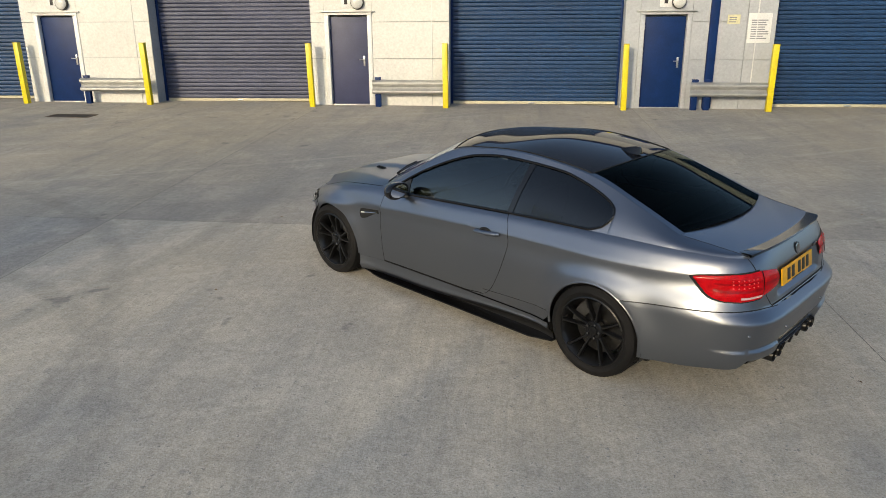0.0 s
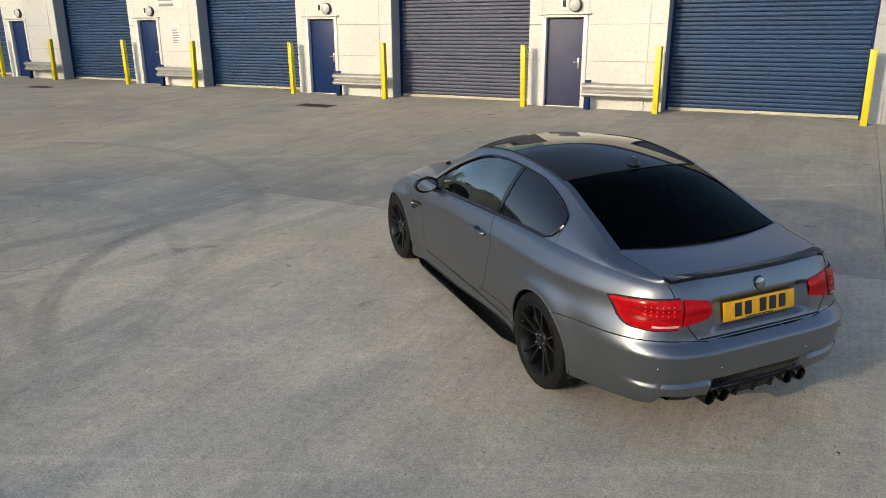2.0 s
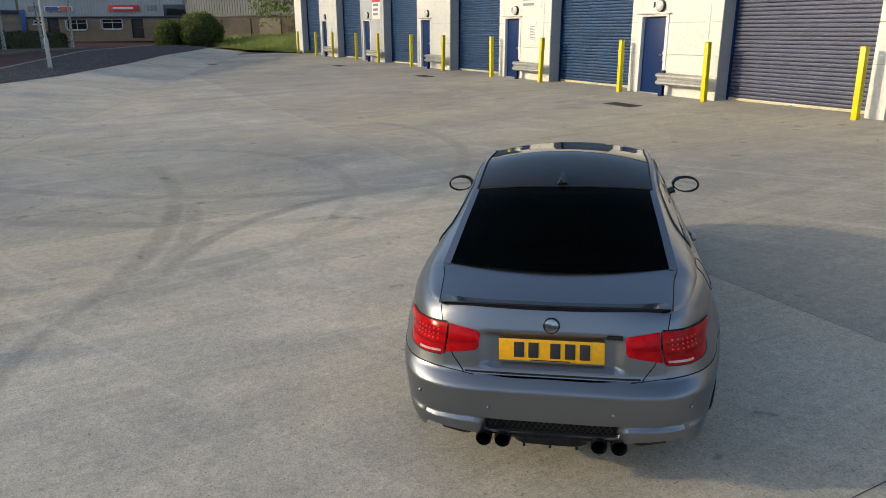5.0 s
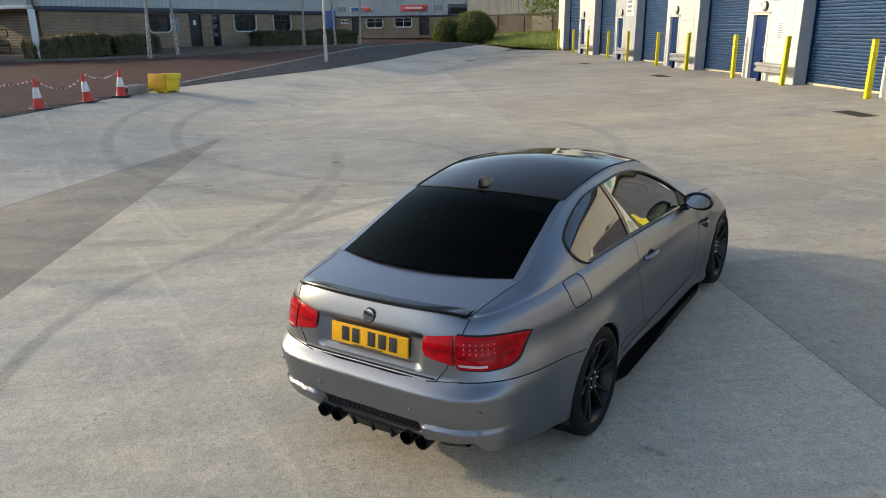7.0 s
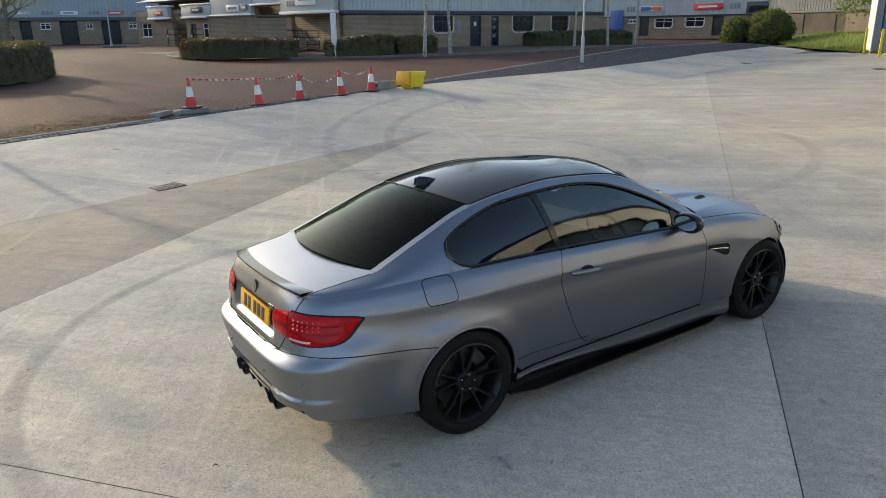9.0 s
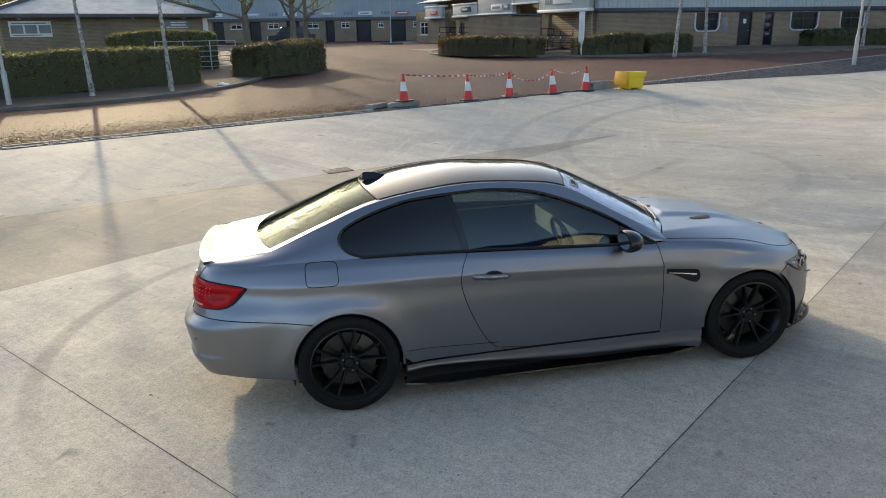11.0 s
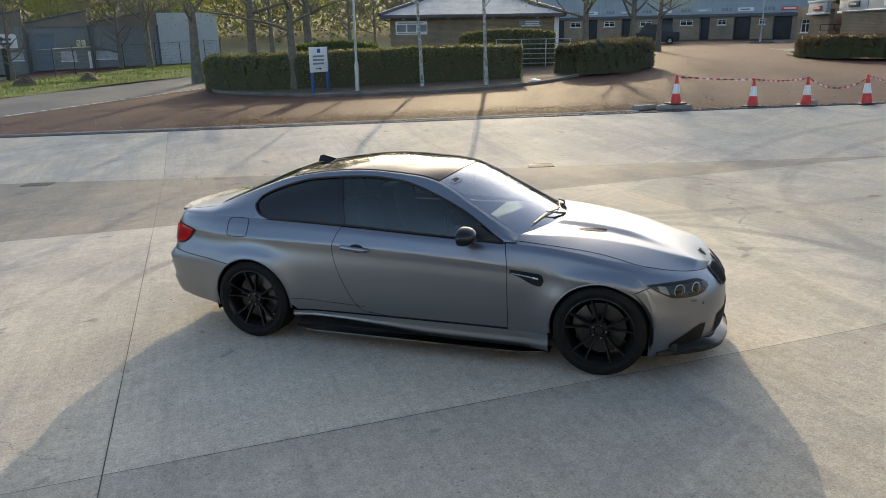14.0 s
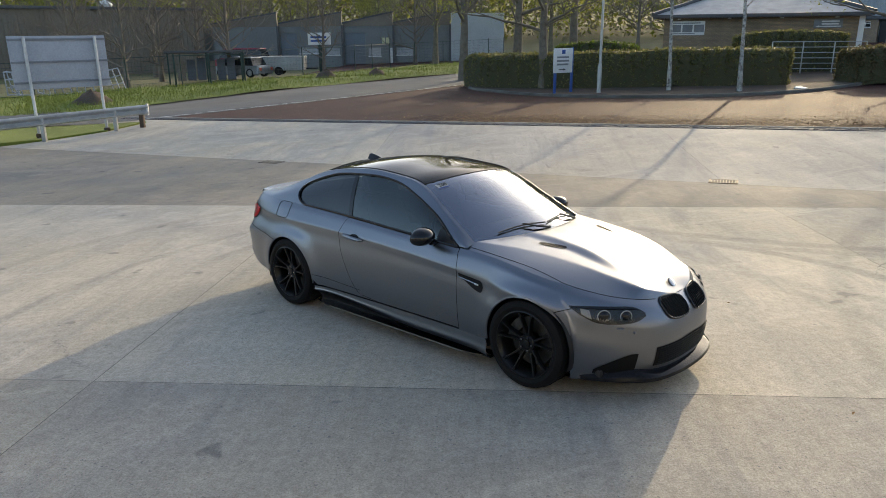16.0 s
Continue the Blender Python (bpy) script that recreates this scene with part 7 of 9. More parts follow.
def hedge(name, path, width, height, leaf, label, leaves=4500, size=0.05, seed=1, rough=0.07):
    """A clipped hedge along a path: a dense core and a skin of small leaves."""
    rnd = random.Random(seed)
    pts = along(path, False, 0.45)
    t = thing(name, pose(0, 0, 0), label, "hedge")
    n_ = len(pts)
    ring = 14
    prof = []
    for k in range(ring):
        a = math.pi * k / (ring - 1)
        c, s = math.cos(a), math.sin(a)
        prof.append((width / 2 * math.copysign(abs(c) ** 0.46, c), height * abs(s) ** 0.46))
    def surf(i, k, grow_=0.0):
        p = pts[i]
        d = (pts[min(i + 1, n_ - 1)] - pts[max(i - 1, 0)]).normalized()
        nrm = Vector((d.y, -d.x))
        end = min(i, n_ - 1 - i)
        sq = (0.62, 0.84, 0.95, 1.0)[min(end, 3)]
        a, h = prof[k]
        j = rough * (noise.noise(Vector((p.x * 1.3 + k, p.y * 1.3, h * 2 + seed))) + 1.1 * noise.noise(Vector((p.x * 0.45, p.y * 0.45, seed))))
        q = p + nrm * (a * sq + math.copysign(j + grow_, a))
        return Vector((q.x, q.y, land(q.x, q.y) + 0.05 + h * (0.7 + 0.3 * sq) + j + (grow_ if h > height * 0.8 else 0)))
    vs = [surf(i, k) for i in range(n_) for k in range(ring)]
    fs = [(i * ring + k, (i + 1) * ring + k, (i + 1) * ring + k + 1, i * ring + k + 1) for i in range(n_ - 1) for k in range(ring - 1)]
    fs += [tuple(range(ring)), tuple((n_ - 1) * ring + k for k in range(ring))[::-1]]
    put("core", mesh_from("core", vs, fs), M["shade_core"], t, "dense hedge core coloured dark as inner shade")
    places = []
    for _ in range(leaves):
        i = rnd.randint(0, n_ - 2)
        k = rnd.randint(0, ring - 2)
        p = surf(i, k).lerp(surf(i + 1, k), rnd.random()).lerp(surf(i, k + 1), rnd.random())
        places.append(p + Vector((rnd.gauss(0, 1), rnd.gauss(0, 1), rnd.gauss(0, 1))) * 0.045)
    for e in (0, n_ - 1):                                         # both ends
        for _ in range(leaves // 14):
            a, b = surf(e, rnd.randint(0, ring - 1)), surf(e, rnd.randint(0, ring - 1))
            places.append(a.lerp(b, rnd.random()) + Vector((rnd.gauss(0, 1), rnd.gauss(0, 1), rnd.gauss(0, 1))) * 0.05)
    vs, fs = quad_cloud(places, size, rnd)
    put("foliage", mesh_from("foliage", vs, fs, False), leaf, t, "skin of small leaves")
    return t


hedge("hedge", [(0.7, -24.6), (-0.2, -22.9), (-2.6, -21.2), (-4.8, -20.6), (-8.0, -20.1), (-10.4, -19.6), (-12.3, -18.9)], 1.7, 1.5, M["leaf_hedge"], "long clipped green hedge with a flat top", 22000, 0.055, 3)
hedge("hedge", [(-14.6, -18.9), (-17.0, -19.3), (-19.0, -20.4), (-19.9, -21.5)], 2.3, 1.38, M["leaf_brown"], "clipped brownish hedge with ivy at its foot", 14000, 0.055, 4, 0.12)
hedge("hedge", [(-12.6, -27.2), (-15.5, -26.3), (-17.5, -25.6)], 1.4, 2.0, M["leaf_hedge"], "tall clipped green hedge before the brick hut", 7000, 0.06, 5)
hedge("hedge", [(-3.5, -27.2), (-7.5, -26.2)], 1.5, 1.75, M["leaf_bush"], "sunlit green hedge behind the road sign", 6000, 0.06, 6, 0.15)
hedge("hedge", [(-30.6, -20.8), (-29.9, -18.0), (-30.6, -15.6), (-31.6, -14.3)], 1.5, 1.05, M["leaf_mixed"], "low clipped shrubs with reddish and green leaves", 9000, 0.06, 7, 0.15)
hedge("hedge", [(-31.9, -12.4), (-33.4, -10.9), (-34.4, -9.6)], 1.6, 1.1, M["leaf_brown"], "low brown clipped hedge on leaf litter", 6000, 0.06, 8, 0.12)
hedge("hedge", [(-34.6, -9.4), (-36.6, -7.8)], 1.4, 1.0, M["leaf_brown"], "low brown clipped hedge on leaf litter", 4000, 0.06, 9, 0.12)
hedge("hedge", [(-44.2, -3.6), (-47.6, -0.8), (-50.4, 2.4)], 1.6, 1.0, M["leaf_ever"], "low dark hedge along the brick building", 5000, 0.07, 10, 0.15)
hedge("hedge", [(-58.5, -38), (-62, -41)], 2.0, 1.4, M["leaf_hedge"], "clipped hedge before the far units", 2500, 0.09, 11)


def bush(x, y, w, h, leaf, label, seed, leaves=4000, base_z=None):
    rnd = random.Random(seed)
    z = land(x, y) if base_z is None else base_z
    t = thing("bush", pose(x, y, z), label, "bush")
    bm = bmesh.new()
    bmesh.ops.create_icosphere(bm, subdivisions=3, radius=1.0)
    for v in bm.verts:
        j = 1 + 0.14 * noise.noise(v.co * 2.2 + Vector((seed, 0, 0)))
        v.co = Vector((v.co.x * w / 2 * j * 0.9, v.co.y * w / 2 * j * 0.9, max(v.co.z, -0.7) * h * 0.55 * j + h * 0.40))
    part("core", bm, M["shade_core"], t, "dense core coloured dark as inner shade")
    places = []
    for _ in range(leaves):
        d = Vector((rnd.gauss(0, 1), rnd.gauss(0, 1), rnd.gauss(0, 1))).normalized()
        d.z = max(d.z, -0.6)
        j = 1 + 0.14 * noise.noise(d * 2.2 + Vector((seed, 0, 0))) + rnd.gauss(0, 0.05)
        places.append(Vector((d.x * w / 2 * j * 0.92, d.y * w / 2 * j * 0.92, d.z * h * 0.56 * j + h * 0.40)))
    vs, fs = quad_cloud(places, 0.09, rnd)
    put("foliage", mesh_from("foliage", vs, fs, False), leaf, t, "small leaves")


bush(-59.5, 10.2, 2.4, 2.2, M["leaf_bush"], "bright green clipped bush by the grass bank", 3, 4500, 1.0)
bush(-59.0, 12.6, 3.8, 2.8, M["leaf_bush"], "large rounded olive-green bush by the grass bank", 4, 7000, 1.0)


# grass: bank at the end of the yard, verge across the road, patch behind the crash rail
def bank_fn(u, v):
    x = -43.4 - 20 * u
    y0 = kerb_y(x) + 0.6 + 0.5 * u if x < -46 else kerb_y(x) + 1.5
    y0 = 17.6 - (17.6 - (kerb_y(-63) + 0.5)) * min(1.0, max(0.0, (-43.4 - x) / 15.0))
    y = y0 + (34 - y0) * v
    z = land(x, min(y, 18)) + 0.03 + 1.0 * step(min(u, 1) * 2.0 - 0.05) * step(v * 3.5 + 0.25)
    return Vector((x, y, z))


tagged(put("grass_bank", grid_mesh("grass_bank", bank_fn, 40, 30), M["grass"]), "low grass bank at the end of the yard", "grass", kind="structure")


def verge_z(x, y):
    return land_south(x, y) + 0.05


V_NEAR = [(60, -8.7), (32, -14.7), (18.9, -15.3), (15.6, -17.5), (10.9, -25.8), (2.4, -34.9), (-6, -45.0), (-16, -58)]
V_FAR = [(60, -18), (36, -22), (24.5, -24.5), (20.0, -28.5), (14.2, -34.5), (5.0, -46.5), (-3.0, -56), (-12, -66)]


def verge_fn(u, v):
    a = along(V_NEAR, False, 1.0)
    i = u * (len(V_NEAR) - 1)
    k = min(int(i), len(V_NEAR) - 2)
    p = Vector(V_NEAR[k]).lerp(Vector(V_NEAR[k + 1]), i - k)
    q = Vector(V_FAR[k]).lerp(Vector(V_FAR[k + 1]), i - k)
    w = p.lerp(q, v)
    return Vector((w.x, w.y, verge_z(w.x, w.y) + 0.12 * step(v * 4) + 0.1 * noise.noise(Vector((w.x * 0.3, w.y * 0.3, 0)))))


tagged(put("grass_verge", grid_mesh("grass_verge", verge_fn, 70, 12), M["grass"]), "sunlit grass verge between road and wire fence", "grass", kind="structure")
tagged(poly_sheet("grass_patch", [(11.9, -12.2), (12.3, -10.3), (13.4, -8.7), (17.5, -3.6), (30, 6), (46, 8), (46, -4), (30, -7.8), (16, -11.4)], M["grass"], 0.05, None, 0.12),
       "patch of worn grass behind the crash rail", "grass", kind="structure")


def blades(name, places, h, seed, label):
    rnd = random.Random(seed)
    vs, fs = [], []
    for p in places:
        a = rnd.uniform(0, 2 * math.pi)
        d = Vector((math.cos(a), math.sin(a), 0))
        hh = h * rnd.uniform(0.5, 1.4)
        tip = p + Vector((rnd.gauss(0, 0.3) * hh, rnd.gauss(0, 0.3) * hh, hh))
        k = len(vs)
        vs += [p - d * 0.012, p + d * 0.012, tip]
        fs.append((k, k + 1, k + 2))
    tagged(put(name, mesh_from(name, vs, fs, False), M["blade"]), label, "grass", kind="stuff")


_r = random.Random(9)
blades("grass_blades", [verge_fn(_r.uniform(0.25, 0.95), _r.random()) for _ in range(26000)], 0.16, 2, "short green grass blades on the verge")
blades("grass_blades", [bank_fn(_r.random() ** 1.4, _r.random() ** 2 * 0.6) for _ in range(9000)], 0.22, 3, "short green grass blades on the bank")

# fallen leaves along the red road
_pl = []
for _ in range(11500):
    x = -11.5 + 12.5 * _r.random() + _r.gauss(0, 1.0)
    y = kerb_y(x) - 0.6 - abs(_r.gauss(0, 1.15))
    _pl.append(Vector((x, y, land(x, y) + 0.016)))
for _ in range(2600):
    x = -30 + 38 * _r.random()
    y = kerb_y(x) - 0.5 - _r.random() ** 1.5 * 9
    _pl.append(Vector((x, y, land(x, y) + 0.016)))
vs, fs = [], []
for p in _pl:
    a = _r.uniform(0, 6.28)
    s = _r.uniform(0.015, 0.04)
    d, e = Vector((math.cos(a), math.sin(a), _r.uniform(-0.2, 0.3))), Vector((-math.sin(a), math.cos(a), _r.uniform(-0.2, 0.3)))
    k = len(vs)
    vs += [p - d * s, p + e * s * 0.6, p + d * s, p - e * s * 0.6]
    fs.append((k, k + 1, k + 2, k + 3))
tagged(put("fallen_leaves", mesh_from("fallen_leaves", vs, fs, False), M["leaf_litter"]), "dry brown leaves blown along the kerb", "leaves", kind="stuff")

# ---------- street furniture ----------
def traffic_cone(x, y, lean=(0, 0), rot=0, on=0.0):
    z = land(x, y) + on
    t = thing("traffic_cone", pose(x, y, z, lean[0], lean[1], rot), "red and white traffic cone on a dark base", "traffic cone", "traffic cones at the yard edge")
    bm = bmesh.new()
    box(bm, (-0.22, -0.22, 0.0), (0.22, 0.22, 0.045), 0.012)
    part("base", bm, M["black"], t, "dark rubber base")
    def seg(z0, z1):
        r = lambda z: 0.155 - 0.125 * z / 0.75
        return lathed([(r(z0), z0), (r(z1), z1)], "Z", 24)
    part("lower_cone", seg(0.04, 0.30), M["conered"], t, "fluorescent red lower cone")
    part("sleeve", lathed([(0.1075, 0.302), (0.109, 0.304), (0.066, 0.570), (0.0645, 0.572)], "Z", 24), M["white"], t, "white reflective sleeve")
    part("upper_cone", lathed([(0.059, 0.574), (0.034, 0.75), (0.034, 0.79), (0.026, 0.80), (0.02, 0.80)], "Z", 24), M["conered"], t, "red cone top")
    return t


CONES = [(-11.05, -5.80), (-12.98, -4.92), (-14.28, -4.32), (-15.72, -3.62), (-16.90, -3.12)]
for i, (x, y) in enumerate(CONES):
    traffic_cone(x, y, ((0, 2), (3, -2), (1, 2), (4, -3), (-1, 1))[i], i * 23, 0.14 if i == 0 else 0.0)
# red and white tape hung from cone to cone
for i, ((x0, y0), (x1, y1), sag) in enumerate(zip(CONES, CONES[1:], (0.03, 0.06, 0.30, 0.16))):
    z0 = land(x0, y0) + 0.76 + (0.14 if i == 0 else 0)
    z1 = land(x1, y1) + 0.76
    tape = thing("barrier_tape", pose(0, 0, 0), "red and white striped barrier tape slung between cones", "barrier tape", "tapes between the cones")
    n_ = 22
    for k in range(n_):
        a, b = k / n_, (k + 1) / n_
        def at(u):
            return Vector((x0 + (x1 - x0) * u, y0 + (y1 - y0) * u, z0 + (z1 - z0) * u - sag * 4 * u * (1 - u)))
        p, q = at(a), at(b)
        tw = 0.028 * math.sin(k * 0.6 + i)
        up = Vector((tw * 0.6, tw, 0.022))
        bm = bmesh.new()
        bm.faces.new([bm.verts.new(v) for v in (p - up, q - up, q + up, p + up)])
        r = bmesh.ops.extrude_face_region(bm, geom=list(bm.faces))
        for v in r["geom"]:
            if isinstance(v, bmesh.types.BMVert):
                v.co += Vector((0.002, 0.002, 0))
        part("stripe", bm, M["conered"] if k % 2 else M["white"], tape, smooth=False)

# yellow grit bin, its lid thrown back
gx, gy = -18.30, -2.20
grit = thing("grit_bin", pose(gx, gy, land(gx, gy), 0, 0, 158) @ Matrix.Scale(0.9, 4), "yellow plastic grit bin with its lid hanging open", "grit bin")
bm = bmesh.new()
rows = []
for z, wx, wy in ((0.05, 0.36, 0.26), (0.10, 0.37, 0.27), (0.44, 0.395, 0.30), (0.45, 0.43, 0.335), (0.60, 0.445, 0.345), (0.615, 0.44, 0.34), (0.60, 0.40, 0.305), (0.30, 0.37, 0.27)):
    rows.append([bm.verts.new((sx * wx, sy * wy, z)) for sx, sy in ((-1, -1), (1, -1), (1, 1), (-1, 1))])
for a, b in zip(rows, rows[1:]):
    for j in range(4):
        bm.faces.new((a[j], a[(j + 1) % 4], b[(j + 1) % 4], b[j]))
bm.faces.new(rows[0][::-1])
bm.faces.new(rows[-1])
bmesh.ops.bevel(bm, geom=[e for e in bm.edges if abs(e.verts[0].co.z - e.verts[1].co.z) > 0.02], offset=0.03, segments=2, affect="EDGES")
part("body", bm, M["binyellow"], grit)
for sx in (-0.25, 0.25):
    for sy in (-0.18, 0.18):
        part("foot", boxed((sx - 0.07, sy - 0.06, 0.0), (sx + 0.07, sy + 0.06, 0.06), 0.01), M["binyellow"], grit)
bm = bmesh.new()
box(bm, (-0.02, -0.33, -0.46), (0.03, 0.33, 0.03), 0.015)
part("lid", bm, M["lidyellow"], grit, "orange-yellow lid hanging down").matrix_basis = pose(-0.475, 0, 0.62, 0, 7, 0)
part("grit", boxed((-0.36, -0.26, 0.26), (0.36, 0.26, 0.34), 0.03), M["grit"], grit, "brown grit inside")

# loose kerb stones and a broken channel block
for (x, y, rot, tilt, ln, nm, lab) in ((-10.30, -6.20, 12, 4, 0.75, "kerb_stone", "loose grey concrete kerb stone on the ground"), (-11.02, -5.74, -14, 2, 0.85, "kerb_stone", "grey concrete kerb stone weighing down a cone"),
                                       (-10.72, -5.95, 40, 12, 0.4, "kerb_stone", "short broken piece of concrete kerb stone"), (-14.55, -4.42, 70, 0, 0.3, "kerb_stone", "short broken piece of concrete kerb stone")):
    t = thing(nm, pose(x, y, land(x, y) + 0.005, tilt, 0, rot), lab, "kerb stone", "loose kerb stones")
    part("block", boxed((-ln / 2, -0.13, 0.0), (ln / 2, 0.13, 0.13), 0.02), M["kerb"], t)
t = thing("channel_block", pose(-17.72, -3.02, land(-17.72, -3.02), 0, 0, -18), "grey slotted concrete channel block lying by the bin", "concrete block")
bm = bmesh.new()
box(bm, (-0.45, -0.2, 0.0), (0.45, -0.12, 0.26), 0.01)
box(bm, (-0.45, 0.12, 0.0), (0.45, 0.2, 0.26), 0.01)
box(bm, (-0.45, -0.12, 0.0), (0.45, 0.12, 0.06), 0.005)
part("channel", bm, M["kerb"], t)
for k in range(7):
    part("slot_bar", boxed((-0.42 + k * 0.13, -0.12, 0.2), (-0.36 + k * 0.13, 0.12, 0.24), 0.004), M["galv"], t)


def lamp_post(x, y, h, label, base_z=None):
    z = land(x, y) if base_z is None else base_z
    t = thing("lamp_post", pose(x, y, z - 0.03), label, "lamp post")
    part("base_shaft", lathed([(0.085, 0.0), (0.085, 1.15), (0.06, 1.25)], "Z", 16), M["postgrey"], t)
    part("column", tubed([(0, 0, 1.2), (0, 0, h * 0.7), (0.05, 0, h - 0.3), (0.4, 0, h)], [0.055, 0.045, 0.038, 0.034], 12), M["postgrey"], t)
    bm = bmesh.new()
    box(bm, (0.35, -0.11, h - 0.03), (0.95, 0.11, h + 0.09), 0.04)
    part("lantern", bm, M["postgrey"], t, "grey lantern head")
    part("door_plate", boxed((-0.04, -0.09, 0.3), (0.04, -0.075, 0.75), 0.004), M["galv"], t)


lamp_post(-4.44, -17.45, 8.0, "tall pale grey street lamp post before the hedge")
lamp_post(-30.6, 1.9, 8.0, "tall pale grey street lamp post by the sett bank", 0.92)

# blue and white direction sign on two posts
sa, sb = Vector((-2.62, -17.55)), Vector((-3.42, -18.15))
dv = sb - sa
srot = math.degrees(math.atan2(dv.y, dv.x))
sgn = thing("direction_sign", pose(sa.x, sa.y, land(sa.x, sa.y), 0, 0, srot), "white direction sign with blue posts and a small arrow", "sign")
w = dv.length
part("panel", boxed((-0.02, -0.02, 0.90), (w - 0.02, 0.02, 1.86), 0.006), M["white"], sgn)
for xx in (0.14, w + 0.03):
    part("post", boxed((xx - 0.045, 0.022, -0.05), (xx + 0.045, 0.11, 1.88 if xx > 0.5 else 1.7), 0.006), M["blue"], sgn, "blue painted post")
bm = bmesh.new()
bars(bm, 0.14, w - 0.2, 1.16, 1.58, 3, 0.006, 0.15, 4, pose(0, -0.021, 0))
part("writing", bm, M["inkgrey"], sgn, "unreadable lines of print")
part("crest", boxed((w * 0.40, -0.026, 1.64), (w * 0.58, -0.021, 1.80), 0.002), M["blue"], sgn, "small dark blue emblem block")
bm = bmesh.new()
box(bm, (w * 0.25, -0.026, 1.015), (w * 0.52, -0.021, 1.045))
prism(bm, [(w * 0.62, 1.03), (w * 0.50, 1.075), (w * 0.50, 0.985)], 0.005, Matrix.Translation((0, -0.026, 0)))
part("arrow", bm, M["ink"], sgn, "small black arrow")

# big hoarding seen from behind, on two posts
ha, hb = Vector((13.75, -8.95)), Vector((12.40, -10.45))
hv = (hb - ha).normalized()
hrot = math.degrees(math.atan2(hv.y, hv.x))
hz = land_south(13, -9.7)
brd = thing("hoarding", pose(ha.x, ha.y, hz, 0, 0, hrot), "large pale sign board seen from behind on two steel posts", "sign board")
L = (hb - ha).length
part("board", boxed((-0.42, 0.02, 1.42), (L + 0.34, 0.05, 2.98), 0.005), M["boardback"], brd, "pale grey back of the board")
for z in (1.62, 2.22, 2.88):
    part("rail", boxed((-0.42, -0.02, z - 0.03), (L + 0.34, 0.018, z + 0.03), 0.004), M["inkgrey"], brd)
for xx in (0.0, L):
    part("post", tubed([(xx, -0.075, -0.3), (xx, -0.075, 2.96)], 0.045, 12), M["postpale"], brd, "pale steel post")
    part("footing", boxed((xx - 0.08, -0.145, -0.02), (xx + 0.08, 0.0, 0.10), 0.01), M["iron"], brd)

# crash rail at the yard's corner
rp = along([(11.25, -11.1), (12.0, -10.35), (13.0, -9.0), (14.6, -6.9), (17.5, -3.2), (22, 1.5)], False, 0.6)
cr = thing("crash_rail", pose(0, 0, 0), "galvanised steel crash rail on short posts at the yard corner", "crash rail")
prof = [(0.0, 0.16), (0.04, 0.145), (0.08, 0.12), (0.08, 0.08), (0.02, 0.04), (0.0, 0.0), (0.02, -0.04), (0.08, -0.08), (0.08, -0.12), (0.04, -0.145), (0.0, -0.16)]
prof = prof + [(a - 0.006, b) for a, b in prof[::-1]]
bm = bmesh.new()
rows = []
for i, p in enumerate(rp):
    d = (rp[min(i + 1, len(rp) - 1)] - rp[max(i - 1, 0)]).normalized()
    nrm = Vector((-d.y, d.x))
    z = land_south(p.x, p.y) + 0.55
    rows.append([bm.verts.new((p.x + nrm.x * a, p.y + nrm.y * a, z + b)) for a, b in prof])
for a, b in zip(rows, rows[1:]):
    for j in range(len(prof)):
        bm.faces.new((a[j], a[(j + 1) % len(prof)], b[(j + 1) % len(prof)], b[j]))
part("beam", bm, M["galv"], cr, "ribbed galvanised beam", angle=30)
for i in range(1, len(rp), 3):
    p = rp[i]
    z = land_south(p.x, p.y)
    part("post", boxed((p.x - 0.06, p.y - 0.05, z - 0.1), (p.x + 0.06, p.y + 0.05, z + 0.66), 0.008), M["galv"], cr)
p = rp[0]
part("end_cap", boxed((p.x - 0.03, p.y - 0.05, land_south(p.x, p.y) + 0.36), (p.x + 0.03, p.y + 0.05, land_south(p.x, p.y) + 0.74), 0.02), M["white"], cr, "pale end cap")
part("end_post", boxed((p.x + 0.12, p.y + 0.02, land_south(p.x, p.y) - 0.1), (p.x + 0.26, p.y + 0.14, land_south(p.x, p.y) + 0.66), 0.01), M["iron"], cr, "dark end post")

# wire fence across the verge
FP = [(30, -22.5), (23.6, -24.0), (20.2, -27.2), (17.8, -28.9), (15.1, -31.9), (12.6, -36.2), (9.9, -40.6), (8.1, -45.9), (4.2, -50.5), (-1, -57)]
fp = along(FP, False, 2.6)
fence = thing("wire_fence", pose(0, 0, 0), "dark green wire mesh fence on thin posts", "fence")
fz = lambda p: land_south(p.x, p.y) + 0.1
for p in fp:
    part("fence_post", tubed([(p.x, p.y, fz(p) - 0.1), (p.x, p.y, fz(p) + 1.9)], 0.035, 6), M["fencegreen"], fence)
for a, b in zip(fp, fp[1:]):
    bm = bmesh.new()
    for k in range(8):
        z = 0.1 + 1.7 * k / 7
        tube(bm, [(a.x, a.y, fz(a) + z), (b.x, b.y, fz(b) + z)], 0.005 if 0 < k < 7 else 0.014, 4, False)
    nn = 18
    for k in range(1, nn):
        q = a.lerp(b, k / nn)
        tube(bm, [(q.x, q.y, fz(q) + 0.1), (q.x, q.y, fz(q) + 1.8)], 0.004, 3, False)
    part("mesh_panel", bm, M["fencegreen"], fence, smooth=False)

